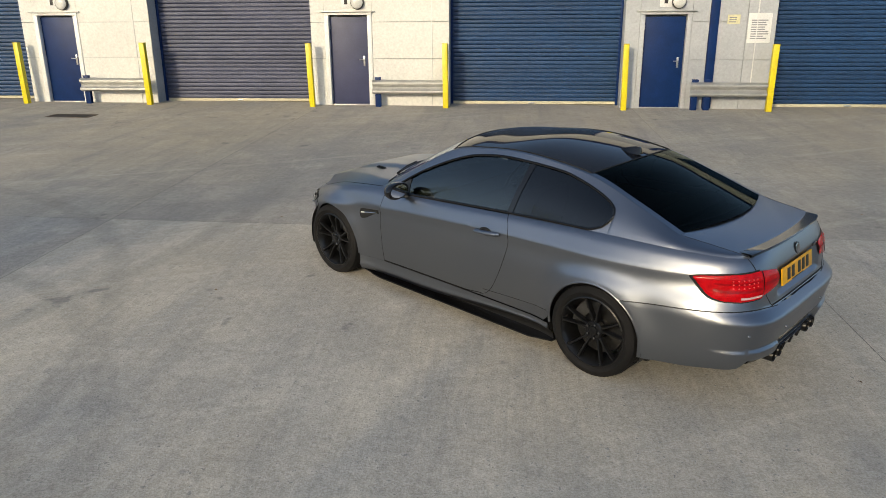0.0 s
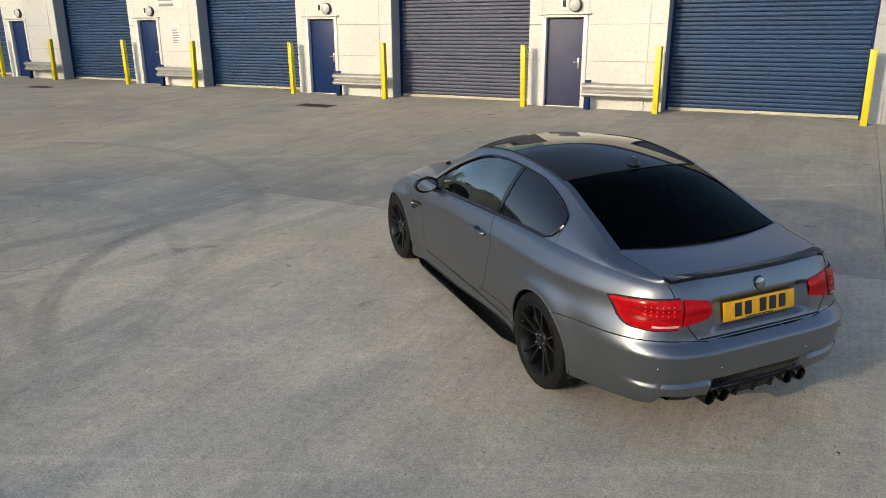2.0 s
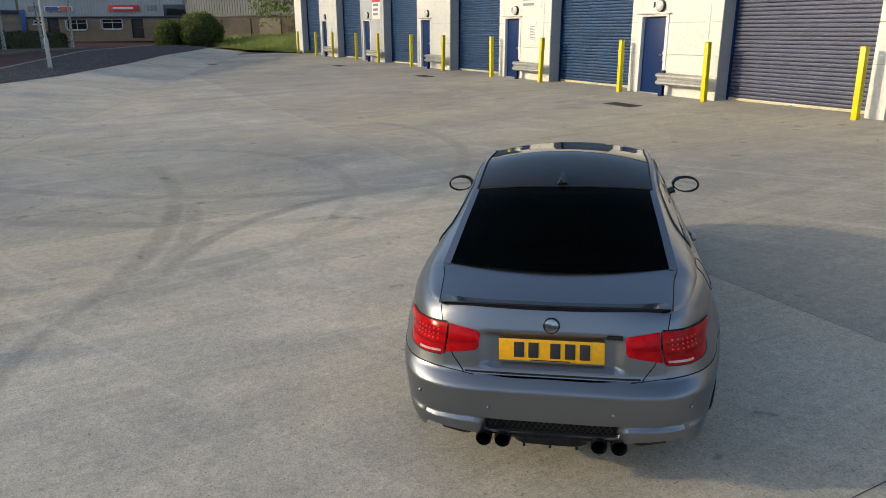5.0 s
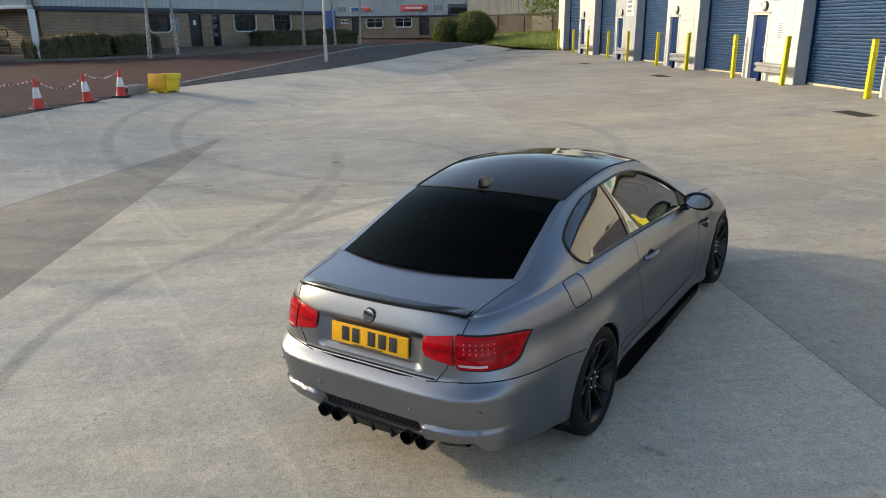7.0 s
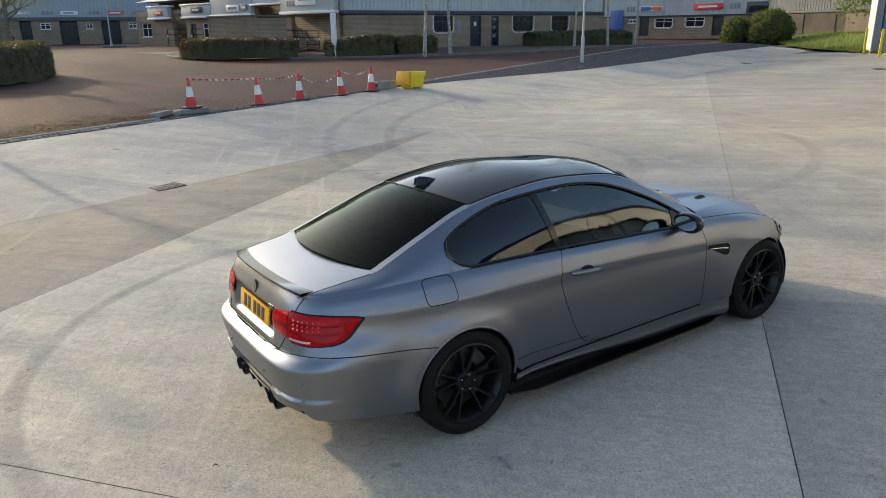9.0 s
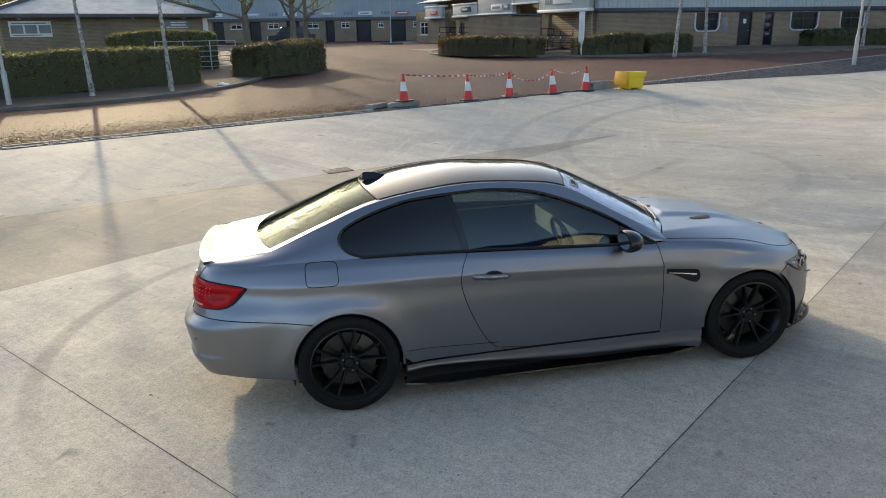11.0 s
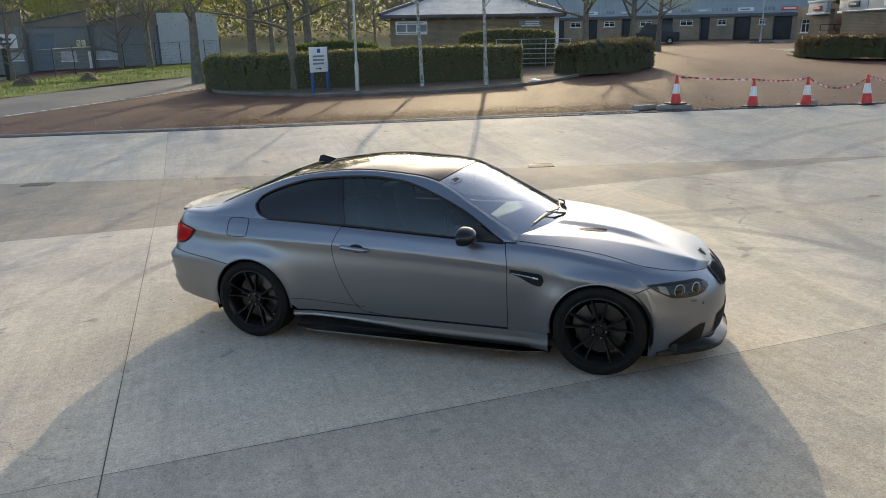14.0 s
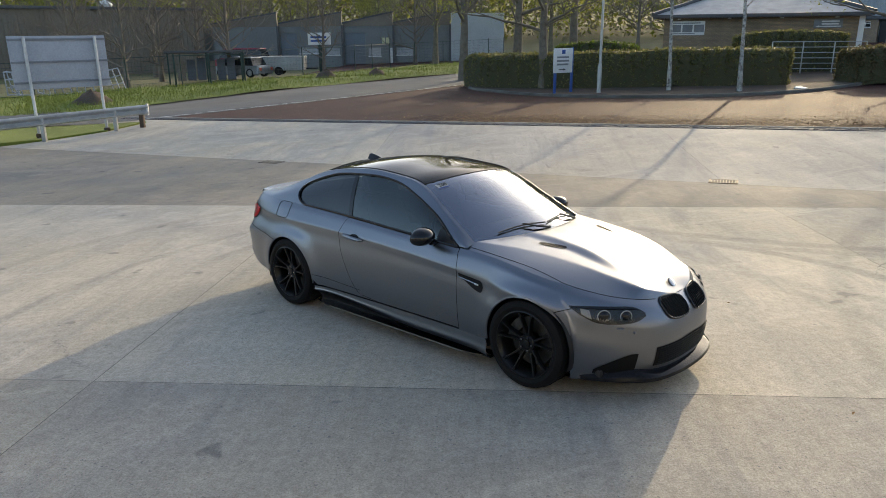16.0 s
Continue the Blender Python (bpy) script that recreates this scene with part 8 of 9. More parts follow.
# heaps of earth on the verge
for x, y, w, h in ((10.2, -32.6, 2.6, 0.55), (7.3, -34.2, 2.0, 0.45), (17.9, -19.4, 3.4, 0.6)):
    t = thing("earth_heap", pose(x, y, verge_z(x, y) + 0.05, 0, 0, -50), "low heap of dark earth on the grass verge", "earth heap", "earth heaps on the verge")
    def heap(u, v, w=w, h=h, x=x):
        a = 2 * math.pi * u
        r = v
        j = 1 + 0.25 * noise.noise(Vector((math.cos(a) * 1.5 + x, math.sin(a) * 1.5, r * 2)))
        return Vector((math.cos(a) * r * w / 2 * j, math.sin(a) * r * w * 0.3 * j, h * (1 - r ** 1.6) * j - 0.1 * r))
    put("heap", grid_mesh("heap", heap, 24, 8), M["soil"], t)

# ---------- the other buildings ----------
def frame_of(p0, p1, z=0.0):
    """A pose at p0 with x towards p1; the face looks along -y."""
    return pose(p0[0], p0[1], z, 0, 0, math.degrees(math.atan2(p1[1] - p0[1], p1[0] - p0[0])))


def pierced(x0, x1, z0, z1, thick, holes, y=0.0):
    """A wall with openings (xa, xb, za, zb) right through it."""
    bm = bmesh.new()
    xs = sorted({x0, x1, *[h[0] for h in holes], *[h[1] for h in holes]})
    for a, b in zip(xs, xs[1:]):
        cut = sorted((h[2], h[3]) for h in holes if h[0] <= a and h[1] >= b)
        z = z0
        for c, d in cut:
            if c > z:
                box(bm, (a, y, z), (b, y + thick, c))
            z = d
        if z < z1:
            box(bm, (a, y, z), (b, y + thick, z1))
    bmesh.ops.remove_doubles(bm, verts=bm.verts, dist=0.0005)
    return bm


def window_in(parent, a, b, c, d, frame_mat, bars_n=2, y=0.0, round_=0.0):
    w = part("window", boxed((a + 0.05, y + 0.13, c + 0.05), (b - 0.05, y + 0.16, d - 0.05)), M["darkwin"], parent, "dark window glass")
    bm = bmesh.new()
    for lo, hi in (((a, y + 0.07, c), (a + 0.06, y + 0.19, d)), ((b - 0.06, y + 0.07, c), (b, y + 0.19, d)), ((a + 0.06, y + 0.07, c), (b - 0.06, y + 0.19, c + 0.06)), ((a + 0.06, y + 0.07, d - 0.06), (b - 0.06, y + 0.19, d))):
        box(bm, lo, hi, 0.008)
    for k in range(1, bars_n):
        x = a + (b - a) * k / bars_n
        box(bm, (x - 0.025, y + 0.09, c + 0.06), (x + 0.025, y + 0.17, d - 0.06), 0.006)
    box(bm, (a + 0.06, y + 0.09, c + (d - c) * 0.62), (b - 0.06, y + 0.168, c + (d - c) * 0.62 + 0.045), 0.006)
    part("frame", bm, frame_mat, w)
    if round_:
        bm = bmesh.new()                                   # moulded surround with rounded lower corners
        n_ = 6
        path = [(a - 0.05, d)] + [(a - 0.05 + round_ * (1 - math.cos(k / n_ * math.pi / 2)), c - 0.05 + round_ * (1 - math.sin(k / n_ * math.pi / 2))) for k in range(n_ + 1)]
        path += [(a + b - x, z) for x, z in path[::-1]]
        tube(bm, [(x, y - 0.02, z) for x, z in path], 0.05, 6)
        part("surround", bm, M["postpale"], w, "pale moulded surround")
    else:
        part("sill", boxed((a - 0.08, y - 0.07, c - 0.07), (b + 0.08, y + 0.1, c - 0.004), 0.01), M["postpale"], w)
    return w


def door_in(parent, a, b, c, d, mat, y=0.0, glazed=False, label="dark painted door"):
    dr = part("door", boxed((a + 0.06, y + 0.1, c + 0.01), (b - 0.06, y + 0.15, d - 0.06), 0.005), mat, parent, label)
    bm = bmesh.new()
    for lo, hi in (((a, y + 0.05, c), (a + 0.058, y + 0.2, d)), ((b - 0.058, y + 0.05, c), (b, y + 0.2, d)), ((a + 0.058, y + 0.05, d - 0.058), (b - 0.058, y + 0.2, d))):
        box(bm, lo, hi, 0.006)
    part("frame", bm, mat, dr)
    if glazed:
        for z0, z1 in ((c + 0.15, c + 0.85), (c + 0.95, c + 1.4), (c + 1.48, d - 0.14)):
            part("pane", boxed((a + 0.14, y + 0.085, z0), (b - 0.14, y + 0.098, z1), 0.003), M["darkwin"], dr, "dark glass pane")
    part("handle", tubed([(b - 0.14, y + 0.1, c + 1.0), (b - 0.14, y + 0.05, c + 1.0), (b - 0.25, y + 0.05, c + 1.0)], 0.012, 6), M["steel"], dr)
    return dr


def sheet_wall(parent, x0, x1, z0, z1, mat, y=-0.02, pitch=0.25, label="ribbed metal cladding", back=0.2):
    """Ribbed cladding."""
    out = []
    n_ = max(2, int((x1 - x0) / pitch))
    for k in range(n_):
        a = x0 + (x1 - x0) * k / n_
        w = (x1 - x0) / n_
        out += [(a, y), (a + w * 0.62, y), (a + w * 0.7, y + 0.035), (a + w * 0.92, y + 0.035)]
    out.append((x1, y))
    bm = bmesh.new()
    lo = [bm.verts.new((x, yy, z0)) for x, yy in out]
    hi = [bm.verts.new((x, yy, z1)) for x, yy in out]
    for k in range(len(out) - 1):
        bm.faces.new((lo[k], lo[k + 1], hi[k + 1], hi[k]))
    box(bm, (x0, y + 0.06, z0), (x1, y + back, z1))
    return part("cladding", bm, mat, parent, label, smooth=False)


def sign_panel(parent, x0, x1, z0, z1, mat, ink, seed, y=-0.1, label="sign panel with plain bars", rows=1):
    s = part("sign", boxed((x0, y, z0), (x1, y + 0.07, z1), 0.02), mat, parent, label)
    bm = bmesh.new()
    h = z1 - z0
    bars(bm, x0 + 0.15 * (x1 - x0), x1 - 0.1 * (x1 - x0), z0 + 0.15 * h, z1 - 0.15 * h, rows, 0.006, 0.25, seed, pose(0, y - 0.001, 0))
    part("lettering", bm, ink, s)


def number_bars(parent, x0, x1, z0, z1, y=-0.05):
    bm = bmesh.new()
    w = (x1 - x0) / 3
    for k in range(3):
        box(bm, (x0 + k * w + 0.04, y, z0), (x0 + (k + 1) * w - 0.04, y + 0.02, z1), 0.004)
    part("number", bm, M["inkgrey"], parent, "dark number as plain bars")


def pent_roof(parent, x0, x1, y0, y1, z, rise, mat, over=0.4):
    ym = (y0 + y1) / 2
    bm = bmesh.new()
    vs = [(x0 - over, y0 - over, z), (x1 + over, y0 - over, z), (x1 + over, y1 + over, z), (x0 - over, y1 + over, z), (x0 - over, ym, z + rise), (x1 + over, ym, z + rise)]
    v = [bm.verts.new(p) for p in vs]
    for f in ((0, 1, 5, 4), (2, 3, 4, 5), (0, 4, 3), (1, 2, 5), (3, 2, 1, 0)):
        bm.faces.new([v[i] for i in f])
    part("roof", bm, mat, parent, smooth=False)


# brick office building with grey cladding above
A0, A1 = (-36.5, -13.5), (-56.0, 0.3)
ba = thing("office_building", frame_of(A0, A1), "brick office building with pale grey cladding and a navy band", "building")
LA = 23.2
holes = [(6.68, 8.3, 2.32, 3.4), (9.8, 10.8, 1.28, 3.4), (11.72, 12.42, 1.28, 3.38), (13.72, 15.74, 2.3, 3.4), (17.6, 19.4, 2.3, 3.4)]
part("wall", pierced(0, LA, 0.9, 3.45, 0.3, holes), M["brick"], ba, "buff brown brick wall", smooth=False)
part("wall", boxed((0, 0.9, 0.9), (LA, 14, 6.6)), M["brick"], ba, smooth=False)
part("band", boxed((-0.08, -0.1, 3.46), (LA + 0.08, 0.5, 3.72), 0.02), M["band"], ba, "navy blue trim band")
sheet_wall(ba, 0, LA, 3.725, 6.6, M["cladgrey"], 0.0, 0.3, "pale grey ribbed cladding", 0.85)
for h in (holes[0], holes[3], holes[4]):
    window_in(ba, *h, M["band"], 2, 0.0, 0.35)
door_in(ba, *holes[1], M["ink"], 0.0, False, "dark door with a small white notice")
door_in(ba, *holes[2], M["band"], 0.0, True, "navy glazed door in three panes")
part("notice", boxed((10.2, 0.085, 2.72), (10.42, 0.098, 3.0), 0.002), M["white"], ba, "small white notice")
part("notice", boxed((8.6, -0.02, 2.25), (9.0, -0.003, 3.1), 0.003), M["inkgrey"], ba, "grey wall box")
part("side_wall", boxed((LA + 0.004, 0.02, 0.9), (LA + 0.3, 13.9, 6.6)), M["brick"], ba, smooth=False)
pent_roof(ba, 0, LA, 0, 14, 6.605, 1.6, M["paleroof"])

# its lower wing with porches and signs
W0, W1 = (-47.8, -39.0), (-36.5, -13.5)
bw = thing("office_wing", frame_of(W0, W1), "row of small brick offices with porches, signs and white gutters", "building")
holes = [(0.8, 2.6, 2.2, 3.3), (6.35, 8.45, 1.1, 3.95), (9.2, 10.0, 1.1, 3.15), (10.9, 12.3, 2.1, 3.2), (13.6, 15.2, 2.1, 3.2), (18.3, 21.6, 1.1, 4.2), (22.4, 27.1, 1.1, 3.44)]
part("wall", pierced(0, 27.3, 0.9, 4.25, 0.3, holes), M["brick"], bw, "buff brown brick wall", smooth=False)
part("wall", boxed((0, 2.2, 0.9), (27.3, 9, 5.2)), M["brick"], bw, "recessed brick wall", smooth=False)
for a, b in ((2.9, 6.3), (8.5, 12.8)):
    part("fascia", boxed((a, -0.32, 3.72), (b, -0.004, 4.5), 0.01), M["cladgrey"], bw, "pale grey fascia panel")
    part("gutter", boxed((a - 0.05, -0.42, 3.56), (b + 0.05, -0.005, 3.715), 0.03), M["white"], bw, "white gutter")
    part("gutter", boxed((a - 0.05, -0.42, 4.505), (b + 0.05, 0.3, 4.63), 0.03), M["white"], bw, "white gutter")
for a, b in ((12.9, 18.2), (21.7, 27.3)):
    part("fascia", boxed((a, -0.32, 3.76), (b, -0.004, 6.0), 0.01), M["cladgrey"], bw, "pale grey fascia panel")
    part("gutter", boxed((a - 0.05, -0.45, 3.57), (b + 0.05, -0.005, 3.755), 0.03), M["white"], bw, "white gutter")
part("gutter", boxed((18.15, -0.4, 4.24), (21.68, 0.0, 4.36), 0.03), M["white"], bw, "white gutter")
part("fascia", boxed((18.205, -0.2, 4.365), (21.69, 2.2, 6.0), 0.01), M["cladgrey"], bw, "pale grey fascia panel")
for a in (6.5, 18.5, 20.6, 22.6, 24.6):
    door_in(bw, a, a + 1.0, 1.15, 3.2, M["ink"], 2.04, True, "dark glazed porch door")
for h in (holes[0], holes[3], holes[4]):
    window_in(bw, *h, M["white"], 2)
door_in(bw, *holes[2], M["ink"])
sign_panel(bw, 23.5, 25.6, 4.1, 4.95, M["white"], M["inkgrey"], 3, -0.42, "white sign panel with plain bars")
number_bars(bw, 22.4, 23.25, 4.07, 4.4, -0.36)
sign_panel(bw, 15.2, 16.8, 3.9, 4.36, M["white"], M["inkgrey"], 4, -0.42, "white sign panel with plain bars")
sign_panel(bw, 17.1, 17.8, 3.95, 4.36, M["inkgrey"], M["white"], 5, -0.42, "grey sign panel with plain bars")
sign_panel(bw, 10.1, 11.75, 3.95, 4.35, M["fencegreen"], M["white"], 6, -0.42, "green sign panel with plain bars")
sign_panel(bw, 4.1, 5.5, 3.88, 4.22, M["redsign"], M["white"], 7, -0.42, "red sign panel with plain bars")
pent_roof(bw, 0, 12.8, 0, 9, 5.0, 1.0, M["paleroof"], 0.0)
pent_roof(bw, 12.9, 27.3, 0, 9, 6.05, 1.2, M["paleroof"], 0.2)
pt = thing("porch_post", pose(-31.65, -11.86, land(-31.65, -11.86)), "white square porch post beside the brick wall", "post")
part("post", boxed((-0.12, -0.12, -0.1), (0.12, 0.12, 2.4), 0.015), M["white"], pt)
part("post_base", boxed((-0.17, -0.17, -0.1), (0.17, 0.17, 0.12), 0.02), M["postpale"], pt)

# free-standing brick screen by the porches
S0, S1 = (-33.9, -21.6), (-32.9, -17.6)
scr = thing("brick_screen", frame_of(S0, S1), "square brick bin store standing before the offices", "bin store")
part("wall", boxed((0, 0, 0.8), (4.1, 0.25, 3.36), 0.01), M["brick"], scr, "buff brick wall", smooth=False)
part("wall", boxed((0, 0.254, 0.8), (4.1, 2.6, 3.3)), M["brick"], scr, smooth=False)
part("coping", boxed((-0.05, -0.05, 3.364), (4.15, 2.65, 3.46), 0.015), M["darkroof"], scr, "dark coping")


def handrail(x, y, rot, length, label="dark steel handrail with white bands by a porch ramp"):
    z = land(x, y)
    t = thing("handrail", pose(x, y, z, 0, 0, rot), label, "handrail", "handrails by the porches")
    for k in range(3):
        px = length * k / 2
        part("post", tubed([(px, 0, -0.1), (px, 0, 1.35)], 0.03, 6), M["ink"], t)
        part("band", lathed([(0.034, 0.75), (0.034, 0.9)], steps=8, m=pose(px, 0, 0)), M["white"], t)
    for h in (0.5, 0.95, 1.35):
        part("rail", tubed([(0, 0, h), (length, 0, h)], 0.025, 6), M["ink"], t)


for x, y, rot in ((-36.0, -16.8, 165), (-36.8, -18.8, 165), (-38.8, -22.6, 165), (-44.2, -33.0, 160), (-42.6, -29.5, 160)):
    handrail(x, y, rot, 2.2)

# units across the road end
U0, U1 = (-79.0, 0.0), (-73.0, 13.4)
bu = thing("workshop_building", frame_of(U0, U1), "brick and grey-clad workshop units with bright signs", "building")
holes = [(-2.0, -0.6, 1.6, 4.3), (0.1, 1.0, 2.95, 3.35), (1.45, 2.55, 1.6, 3.5), (3.25, 5.2, 2.42, 3.38), (6.65, 8.62, 2.48, 3.42), (9.5, 10.65, 1.6, 3.45)]
part("wall", pierced(-14, 14.7, 1.3, 3.5, 0.3, [(a, b, c, min(d, 3.5)) for a, b, c, d in holes]), M["brick"], bu, "sunlit buff brick wall", smooth=False)
part("wall", boxed((-14, 0.8, 1.3), (14.7, 16, 8)), M["cladgrey"], bu, smooth=False)
part("band", boxed((-14, -0.08, 3.505), (14.7, 0.3, 3.66), 0.02), M["band"], bu, "navy trim band")
sheet_wall(bu, -14, 14.7, 3.665, 8.0, M["cladgrey"], -0.02, 0.3, "pale grey ribbed cladding", 0.8)
window_in(bu, *holes[3], M["postpale"], 2, 0.0, 0.35)
window_in(bu, *holes[4], M["postpale"], 2, 0.0, 0.35)
window_in(bu, *holes[1], M["white"], 2)
door_in(bu, *holes[2], M["ink"])
door_in(bu, *holes[5], M["ink"])
part("roller_door", boxed((-2.1, -0.12, 1.6), (-0.5, -0.09, 4.3), 0.01), M["blue"], bu, "bright blue service door")
sign_panel(bu, 1.42, 4.12, 4.15, 4.62, M["white"], M["blue"], 8, -0.16, "white sign panel with blue and red bars")
part("sign_patch", boxed((2.9, -0.18, 4.2), (4.0, -0.169, 4.56), 0.004), M["redsign"], bu, "red patch on the sign")
part("sign_patch", boxed((1.55, -0.18, 4.2), (2.75, -0.169, 4.56), 0.004), M["blue"], bu, "blue patch on the sign")
sign_panel(bu, 7.55, 10.5, 4.15, 4.7, M["conered"], M["white"], 9, -0.2, "orange-red sign panel with plain bars")
number_bars(bu, -0.2, 0.85, 4.1, 4.62, -0.06)
number_bars(bu, 11.15, 12.2, 4.15, 4.68, -0.06)
part("window_frame", boxed((12.8, -0.1, 3.7), (16.0, -0.03, 4.75), 0.02), M["band"], bu, "navy framed high window")
part("window", boxed((13.1, -0.12, 3.8), (15.7, -0.101, 4.6), 0.01), M["darkwin"], bu, "dark window glass")
pent_roof(bu, -14, 14.7, 0, 16, 8.01, 1.8, M["paleroof"])
R0, R1 = (-73.0, 13.4), (-58.0, 26.0)
br_ = thing("workshop_building", frame_of(R0, R1), "dark return wall of the workshop units below grey cladding", "building")
part("wall", boxed((0.02, 0, 1.2), (19.5, 0.3, 3.55)), M["darkwall"], br_, "dark brown brick wall", smooth=False)
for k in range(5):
    part("recess_panel", boxed((2.2 + 3.4 * k, -0.06, 1.2), (4.6 + 3.4 * k, -0.004, 3.4), 0.01), M["browncladding"] if k == 2 else M["darkwall"], br_, smooth=False)
part("band", boxed((0.02, -0.1, 3.555), (19.5, 0.3, 3.72), 0.02), M["darkroof"], br_, "dark trim band")
sheet_wall(br_, 0.02, 19.5, 3.725, 8.0, M["greencladding"], -0.02, 0.3, "grey ribbed cladding", 0.3)

# far units at the head of the side road
C0, C1 = (-50.0, -59.0), (-60.4, -46.1)
bc = thing("workshop_building", frame_of(C0, C1), "far grey-clad workshop units above pale brick bays", "building")
panels = [(-17.4, -14.6), (-13.1, -10.2), (-8.9, -6.0), (-4.6, -1.7), (-0.1, 2.85), (3.9, 6.4), (8.1, 10.3), (12.1, 14.5), (16.2, 19.0)]
for a, b in panels:
    part("brick_bay", pierced(a, b, 1.2, 3.8, 0.25, [(a + 0.8, b - 0.8, 3.0, 3.6)]), M["brick"], bc, "pale brick bay", smooth=False)
    window_in(bc, a + 0.8, b - 0.8, 3.0, 3.6, M["white"], 2)
prev = -19.0
for a, b in panels:
    if a - prev > 1.0:
        part("door", boxed((prev + 0.05, 0.3, 1.2), (a - 0.05, 0.4, 3.8), 0.01), M["ink"], bc, "dark recessed doors")
    prev = b
part("wall", boxed((-19, 0.45, 1.2), (20, 14, 8.5)), M["cladgrey"], bc, smooth=False)
part("band", boxed((-19, -0.12, 3.805), (20, 0.44, 4.15), 0.02), M["darkroof"], bc, "dark trim band")
sheet_wall(bc, -19, 20, 4.155, 8.5, M["cladmist"], -0.03, 0.35, "blue-grey ribbed cladding", 0.45)
for i, x in enumerate((-12.2, -7.9, -3.6, 0.7, 5.0, 9.25, 13.4)):
    number_bars(bc, x, x + 1.1, 4.4, 4.76, -0.07)
    mat, ink = ((M["white"], M["inkgrey"]), (M["cladgrey"], M["white"]), (M["redsign"], M["white"]))[(2 if i == 5 else i % 2)]
    sign_panel(bc, x + 1.7, x + 3.3, 4.36, 4.74, mat, ink, 20 + i, -0.12, "small sign panel with plain bars")
pent_roof(bc, -19, 20, 0, 14, 8.505, 1.6, M["paleroof"])

# low brick hut behind the hedge
H0, H1 = (-10.85, -35.7), (-21.1, -32.4)
bh = thing("brick_hut", frame_of(H0, H1), "low brick hut with a dark fascia and grey hipped roof", "building")
LH, DH, EH = 10.77, 13.0, 3.72
part("wall", boxed((0, 0, 0.2), (LH, 0.3, 3.5)), M["brick"], bh, "buff brick wall", smooth=False)
part("wall", boxed((0, 0.304, 0.2), (LH - 0.3, DH, 3.5)), M["brick"], bh, smooth=False)
side = part("wall", pierced(0, DH, 0.2, 3.5, 0.3, [(0.5 + 1.5 * k, 1.6 + 1.5 * k, 0.8, 3.3) for k in range(8)]), M["white"], bh, "white glazed porch wall", smooth=False)
side.matrix_basis = pose(LH + 0.304, 0.0, 0, 0, 0, 90)
for k in range(8):
    g = part("pane", boxed((0.5 + 1.5 * k, 0.12, 0.8), (1.6 + 1.5 * k, 0.16, 3.3)), M["darkwin"], bh, "dark tall window")
    g.matrix_basis = pose(LH + 0.304, 0.0, 0, 0, 0, 90)
bm = bmesh.new()
o = 0.65
box(bm, (-o, -o, 3.5), (LH + o, -o + 0.22, EH), 0.03)
box(bm, (-o, -o + 0.224, 3.5), (-o + 0.22, DH + o, EH), 0.03)
box(bm, (LH + o - 0.22, -o + 0.224, 3.5), (LH + o, DH + o, EH), 0.03)
part("fascia", bm, M["darkroof"], bh, "dark thick fascia")
part("soffit", boxed((-o + 0.224, -o + 0.224, 3.52), (LH + o - 0.224, DH + o, 3.56)), M["postpale"], bh)
rise = 0.36 * (LH / 2 + o)
bm = bmesh.new()
v = [bm.verts.new(p) for p in ((-o, -o, EH + 0.003), (LH + o, -o, EH + 0.003), (LH + o, DH + o, EH + 0.003), (-o, DH + o, EH + 0.003), (LH / 2, LH / 2, EH + rise), (LH / 2, DH - LH / 2, EH + rise))]
for f in ((0, 1, 4), (1, 2, 5, 4), (2, 3, 5), (3, 0, 4, 5), (3, 2, 1, 0)):
    bm.faces.new([v[i] for i in f])
part("roof", bm, M["paleroof"], bh, "pale grey hipped roof", smooth=False)
for a, b in (((-o, -o, EH), (LH / 2, LH / 2, EH + rise)), ((LH + o, -o, EH), (LH / 2, LH / 2, EH + rise))):
    part("hip_ridge", tubed([a, b], 0.16, 6), M["darkroof"], bh, "dark ridge roll along the hip")
for k in range(4):
    part("soffit_lamp", boxed((0.8 + 2.9 * k, -o + 0.25, 3.42), (1.0 + 2.9 * k, -o + 0.45, 3.515), 0.02), M["white"], bh, "small white lamp under the eaves")
ps = part("poster", boxed((0.35, -0.05, 2.5), (2.42, -0.01, 3.33), 0.008), M["white"], bh, "white poster with three dark pictures")
for k in range(3):
    part("picture", boxed((0.43 + 0.68 * k, -0.058, 2.68), (1.02 + 0.68 * k, -0.0505, 3.12), 0.001), M["inkgrey"], ps, "dark picture block")
bm = bmesh.new()
bars(bm, 0.5, 2.2, 3.16, 3.28, 1, 0.006, 0.1, 1, pose(0, -0.051, 0))
bars(bm, 0.5, 2.2, 2.54, 2.64, 1, 0.006, 0.2, 2, pose(0, -0.051, 0))
part("lettering", bm, M["inkgrey"], ps)
sd = part("sign", boxed((8.45, -0.06, 2.86), (9.95, -0.01, 3.36), 0.008), M["inkgrey"], bh, "dark sign with a white arrow and pale bars")
bm = bmesh.new()
bars(bm, 8.85, 9.8, 3.0, 3.3, 2, 0.006, 0.1, 3, pose(0, -0.061, 0))
box(bm, (8.7, -0.067, 2.92), (9.85, -0.061, 2.97))
prism(bm, [(8.55, 2.945), (8.72, 3.0), (8.72, 2.89)], 0.006, pose(0, -0.067, 0))
part("lettering", bm, M["white"], sd, "pale lettering and arrow")

